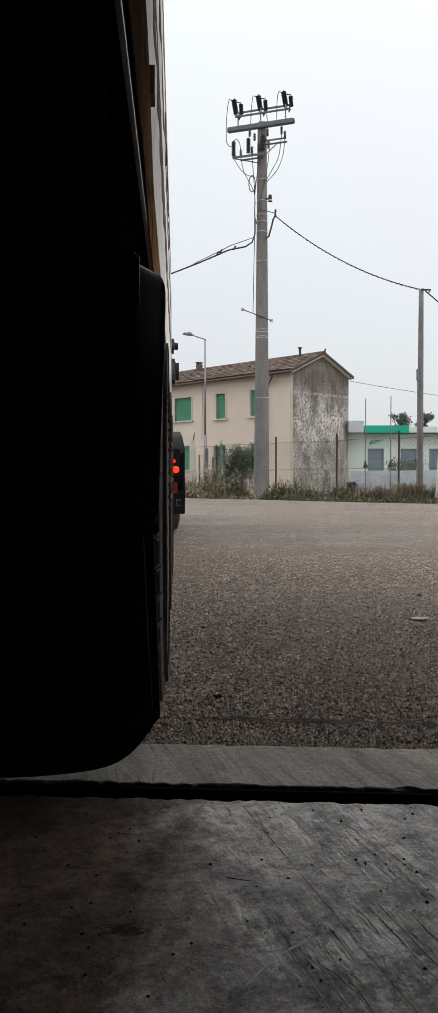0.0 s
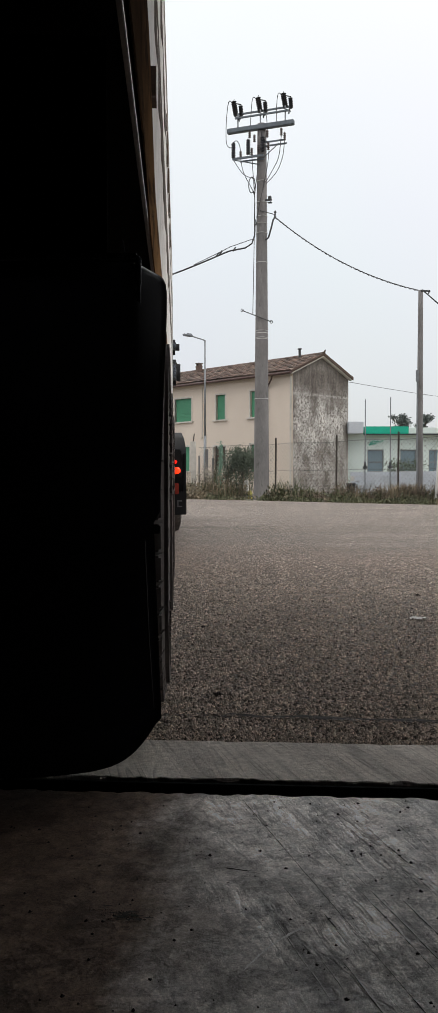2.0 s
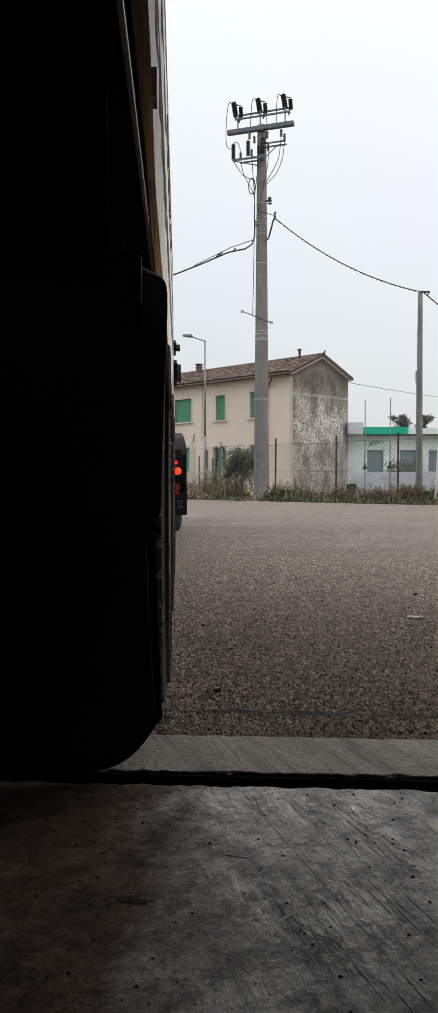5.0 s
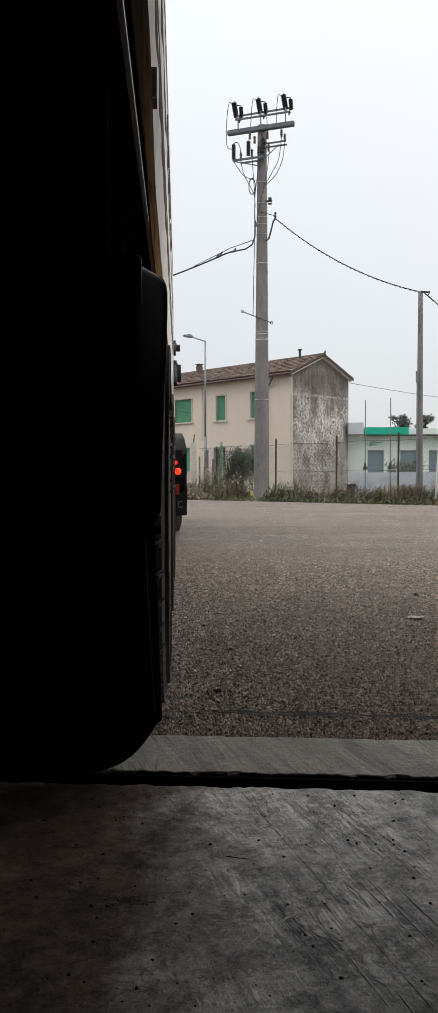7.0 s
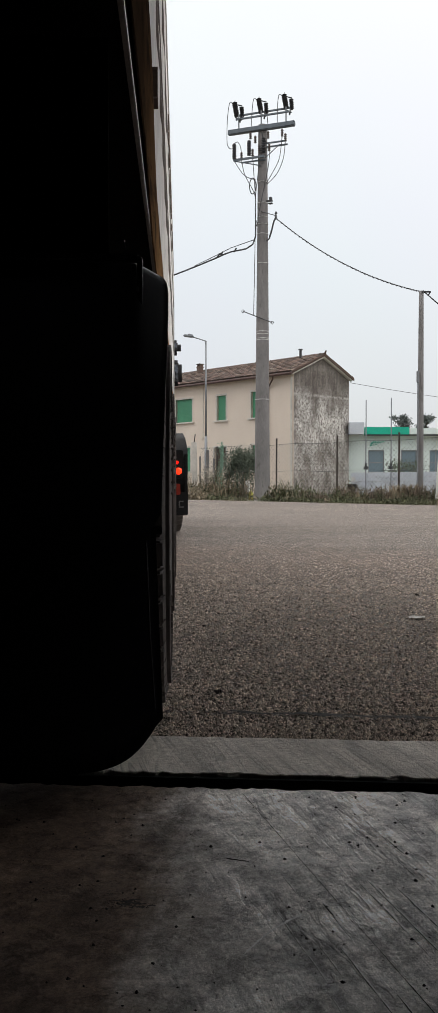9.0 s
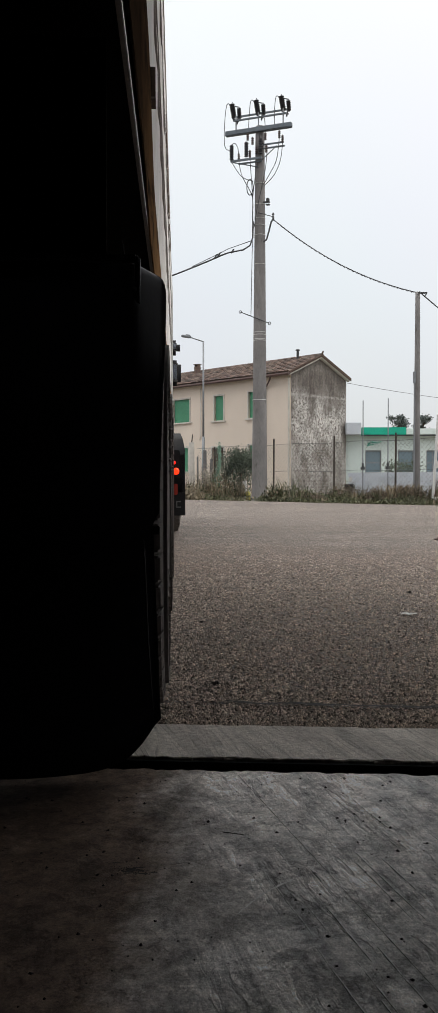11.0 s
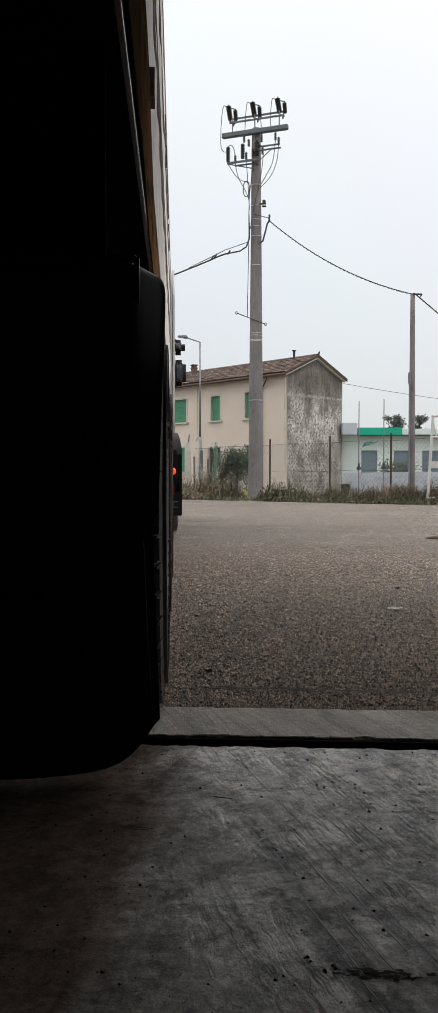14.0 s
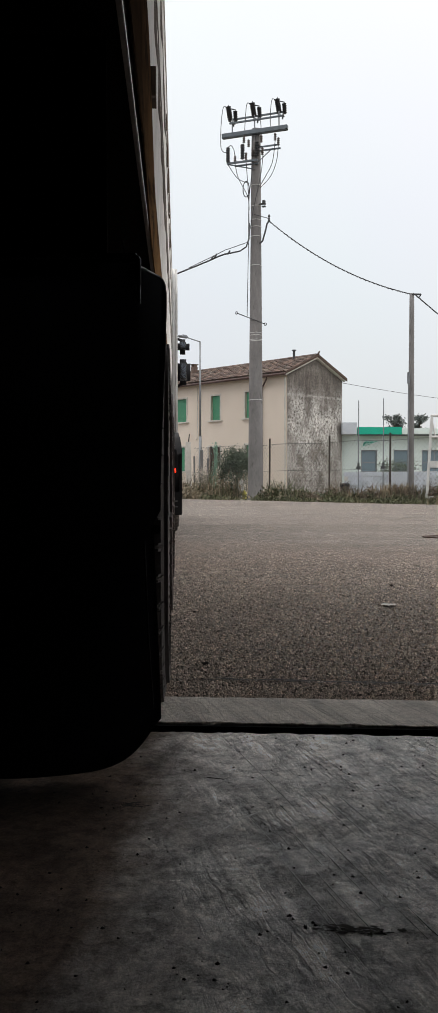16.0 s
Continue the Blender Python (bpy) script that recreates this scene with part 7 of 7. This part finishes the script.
def litter():
    rng = random.Random(21)
    # dark leaf on the asphalt, scrap of paper, bits
    for x, y, r, m, nm, lb, cat in ((0.028, 2.40, 0.013, "dark_bit", "dead_leaf", "curled dark dead leaf on the asphalt", "leaf"),
                                    (1.13, 4.53, 0.014, "dark_bit", "dead_leaf", "small dark dead leaf on the asphalt", "leaf"),
                                    (-0.02, 3.55, 0.009, "dark_bit", "dead_leaf", "flat dark dead leaf on the asphalt", "leaf")):
        bm = B()
        pts = [bm.verts.new((x + r * (1.3 if i % 2 else 0.7) * math.cos(a), y + r * (1.3 if i % 2 else 0.7) * math.sin(a), 0.001 + 0.55 * r * (i % 3))) for i, a in enumerate(np.linspace(0, 6.28, 9, endpoint=False))]
        c = bm.verts.new((x, y, 0.012))
        for i in range(9):
            bm.faces.new((pts[i], pts[(i + 1) % 9], c))
        ob = sheet_ob(nm, bm, M[m])
        tagged(ob, lb, cat, "dead leaves")
    bm = B()
    cells = []
    for i in range(7):
        cells.append([bm.verts.new((0.905 + i * 0.0125 + 0.006 * j, 3.76 + 0.028 * j + 0.02 * noise.noise((i, j, 0)), 0.003 + 0.012 * abs(noise.noise((i * 0.7, j, 3))))) for j in range(3)])
    for a, b in zip(cells, cells[1:]):
        for j in range(2):
            bm.faces.new((a[j], a[j + 1], b[j + 1], b[j]))
    tagged(sheet_ob("paper_scrap", bm, M["litter"]), "crumpled white paper scrap lying on the asphalt", "litter")
    # crack along the asphalt's rim, score line and scratch in the concrete
    for nm, lb, a, b2, w, m in (("asphalt_crack", "dark ragged crack in the asphalt along the doorstep", (0.02, 2.21), (1.3, 2.06), 0.013, "dark_bit"),
                                ("score_line", "thin dark score line in the concrete floor", (0.063, 1.62), (0.33, 0.66), 0.0017, "groove"),
                                ("floor_scratch", "pale curved scratch in the concrete floor", (0.0445, 1.025), (0.136, 1.13), 0.0056, "scratch")):
        bm = B()
        rows = []
        n = 70
        for i in range(n + 1):
            f = i / n
            big = nm == "asphalt_crack"
            x = a[0] + (b2[0] - a[0]) * f
            y = a[1] + (b2[1] - a[1]) * f + (0.02 * noise.noise((f * 14, 1, 0)) + 0.006 * noise.noise((f * 60, 7, 0)) if big else 0.0012 * noise.noise((f * 20, 2, 0)))
            if nm == "floor_scratch":
                y += 0.012 * math.sin(f * 3.14)
            ww = w * (0.35 + abs(noise.noise((f * 25, 4, 0))) * 1.6) * (1 if 0.02 < f < 0.98 else 0.2)
            z = 0.0012 if big else 0.0008
            rows.append((bm.verts.new((x - ww * 0.3, y - ww, z)), bm.verts.new((x + ww * 0.3, y + ww, z))))
        for p, q in zip(rows, rows[1:]):
            bm.faces.new((p[0], q[0], q[1], p[1]))
        ob = sheet_ob(nm, bm, M[m])
        tagged(ob, lb, "crack" if "crack" in nm else "mark", "", "structure")
    # parallel scrapes left by dragged loads, and their pale burrs
    for nm, m, lb, count, shift in (("scrape_marks", "groove", "dark parallel scrape marks in the concrete floor", 26, 0.0), ("scrape_burrs", "scratch", "pale burrs beside the scrape marks", 26, 0.0018)):
        pick = random.Random(14)
        bm = B()
        for k in range(count):
            x0 = pick.uniform(0.05, 0.52) if k % 3 else pick.gauss(0.17, 0.05)
            y0 = pick.uniform(0.75, 1.58)
            long = 0.05 + 0.28 * pick.random() ** 2
            w = pick.uniform(0.0004, 0.0010) * (1.5 if k % 7 == 0 else 1.0)
            seed = pick.random() * 50
            n = 4 + int(long / 0.008)
            strip = []
            for i in range(n + 1):
                f = i / n
                y = y0 - long * f
                if not 0.42 < y < 1.60:
                    continue
                x = x0 + 0.278 * long * f + 0.0012 * noise.noise((f * long * 22, seed, 0)) + 0.0007 * noise.noise((f * long * 90, seed, 4)) + shift
                ww = w * max(0.05, 0.75 + 1.4 * noise.noise((f * long * 60, seed, 9))) * math.sin(math.pi * min(0.97, max(0.03, f))) ** 0.5
                z = 0.0005 + 0.00001 * (k % 20)
                strip.append((bm.verts.new((x - ww, y, z)), bm.verts.new((x + ww, y, z))))
            for p, q in zip(strip, strip[1:]):
                bm.faces.new((p[0], q[0], q[1], p[1]))
        tagged(sheet_ob(nm, bm, M[m]), lb, "mark", "", "structure")
    # grit on the concrete
    bm = B()
    for k in range(520):
        x, y = rng.uniform(-0.45, 0.75), rng.uniform(0.35, 1.6)
        chip(bm, rng, x, y, 0.0, rng.choice((0.0015, 0.002, 0.002, 0.003, 0.004)))
    for k in range(200):
        x = rng.gauss(0.222, 0.018)
        chip(bm, rng, x, rng.gauss(0.702, 0.006) - 0.1 * (x - 0.215), 0.0, rng.uniform(0.0004, 0.0014))
    for x, y, r in ((0.163, 0.712, 0.0045), (0.178, 0.715, 0.004), (0.146, 0.742, 0.0035), (0.142, 0.741, 0.003), (0.27, 0.69, 0.003), (0.11, 0.70, 0.003)):
        chip(bm, rng, x, y, 0.0, r)
    for k in range(160):
        x = rng.gauss(-0.122, 0.017)
        chip(bm, rng, x, rng.gauss(1.168, 0.006) - 0.25 * (x + 0.122), 0.0, rng.uniform(0.0004, 0.0013))
    stuff("grit", bm, M["dark_bit"], "dark grit and crumbs strewn on the concrete floor", "grit", pose(0, 0, 0))
    # mud smeared flat, in ragged overlapping flakes
    bm = B()
    for k in range(64):
        near = k % 3
        x = rng.gauss(0.228 if near else -0.122, 0.024 if near else 0.018)
        y = rng.gauss(0.702, 0.006) - 0.1 * (x - 0.228) if near else rng.gauss(1.168, 0.008) - 0.25 * (x + 0.122)
        w, d = rng.uniform(0.004, 0.012), rng.uniform(0.0015, 0.0045)
        z = 0.0006 + 0.00003 * k
        ring = [bm.verts.new((x + w * rng.uniform(0.35, 1.1) * math.cos(a), y + d * rng.uniform(0.3, 1.2) * math.sin(a), z)) for a in np.linspace(0, 6.28, 11, endpoint=False)]
        bm.faces.new(ring)
    tagged(sheet_ob("mud_smear", bm, M["mud"]), "dried dark brown mud smear on the concrete", "mud", "", "structure")
    bm = B()
    rod(bm, (0.030, 1.311, 0.0012), (0.065, 1.299, 0.0014), 0.0007, 0.0005, 6)
    tagged(sheet_ob("twig", bm, M["dark_bit"]), "short thin dark twig on the concrete", "twig")
    # loose stones standing proud of the asphalt, close to the door
    field = np.random.RandomState(5)
    count = 66000
    y = 1.99 + field.rand(count) ** 1.9 * 6.5
    x = -0.30 + field.rand(count) * (0.36 * y + 0.35)
    y = y - 0.077 * x
    keep = np.abs(y - 2.212 + 0.117 * x) > 0.012
    keep &= field.rand(count) > np.clip((y - 4.2) / 3.2, 0, 1)
    x, y = x[keep], y[keep]
    count = len(x)
    r = 0.0034 + 0.0062 * field.rand(count) ** 1.6
    turn = field.rand(count) * 6.28
    verts = np.zeros((count, 6, 3))
    for i in range(5):
        reach = r * (0.55 + 0.55 * field.rand(count))
        verts[:, i] = np.stack([x + reach * np.cos(turn + i * 1.2566), y + reach * np.sin(turn + i * 1.2566), np.full(count, -0.0041)], 1)
    verts[:, 5] = np.stack([x + (field.rand(count) - 0.5) * r * 0.7, y + (field.rand(count) - 0.5) * r * 0.7, -0.0041 + r * (0.32 + 0.5 * field.rand(count))], 1)
    fan = np.array([[i, (i + 1) % 5, 5] for i in range(5)])
    faces = (np.arange(count)[:, None, None] * 6 + fan).reshape(-1, 3)
    me = bpy.data.meshes.new("asphalt_stones")
    me.from_pydata(verts.reshape(-1, 3).tolist(), [], faces.tolist())
    me.materials.append(M["stone_chips"])
    tagged(new("asphalt_stones", me), "coarse stone chips standing proud of the asphalt", "stone chips", "", "stuff")


M["mud"] = mat("mud", (0.035, 0.026, 0.017), (0.02, 0.015, 0.01), 0.9, scale=60, fine=200)
M["scratch"] = mat("scratch", (0.72, 0.71, 0.69), (0.5, 0.49, 0.47), 0.6, scale=60)
M["groove"] = mat("groove", (0.075, 0.07, 0.063), (0.04, 0.037, 0.033), 0.9, scale=40)
M["groove"].node_tree.nodes["Principled BSDF"].inputs["Specular IOR Level"].default_value = 0.1
M["stone_chips"] = mat("stone_chips", (0.60, 0.515, 0.44), (0.37, 0.317, 0.27), 0.8, scale=30, fine=200, bump=0.0, island=0.85)
M["stone_chips"].node_tree.nodes["Principled BSDF"].inputs["Specular IOR Level"].default_value = 0.2
litter()


# ---------------------------------------------------------------- what moves
def trailer_pose(t):
    s, turn = backed(t)
    return pose(drifted(t), -s, 0, 0, 0, AXIS - (turn - 0.12))


def articulation(t):
    return float(np.interp(t, (0, 9.2, 11.5, 12, 13, 14.5, 16), (4.0, 4.0, 3.45, 3.25, 2.85, 1.6, 1.13)))


def motions():
    times = [r[0] for r in PATH]
    walk(TRAILER, [(t, trailer_pose(t)) for t in times])
    rows = []
    for t in times:
        rows.append((t, trailer_pose(t) @ pose(SIDE - 1.14, KING, 0) @ pose(0, 0, 0, 0, 0, articulation(t))))
    walk(TRACTOR, rows)
    for w, x, y, r, flip in WHEELS:
        walk(w, [(t, pose(x, y, r, 0, 0, 180 if flip else 0) @ pose(0, 0, 0, math.degrees(backed(t)[0] / r) * (-1 if flip else 1), 0, 0)) for t in times])
    for car, when, speed in ((CAR_A, 3.71, 21.0), (CAR_B, 6.6, 23.0)):
        walk(car, [(t, ROAD @ pose(-22.0 + (t - when) * speed, 27.7, -0.02)) for t in np.arange(0, 16.01, 0.5)])
    for car, w, x, y in CAR_WHEELS:
        w.location = (x, y, 0.335)


motions()
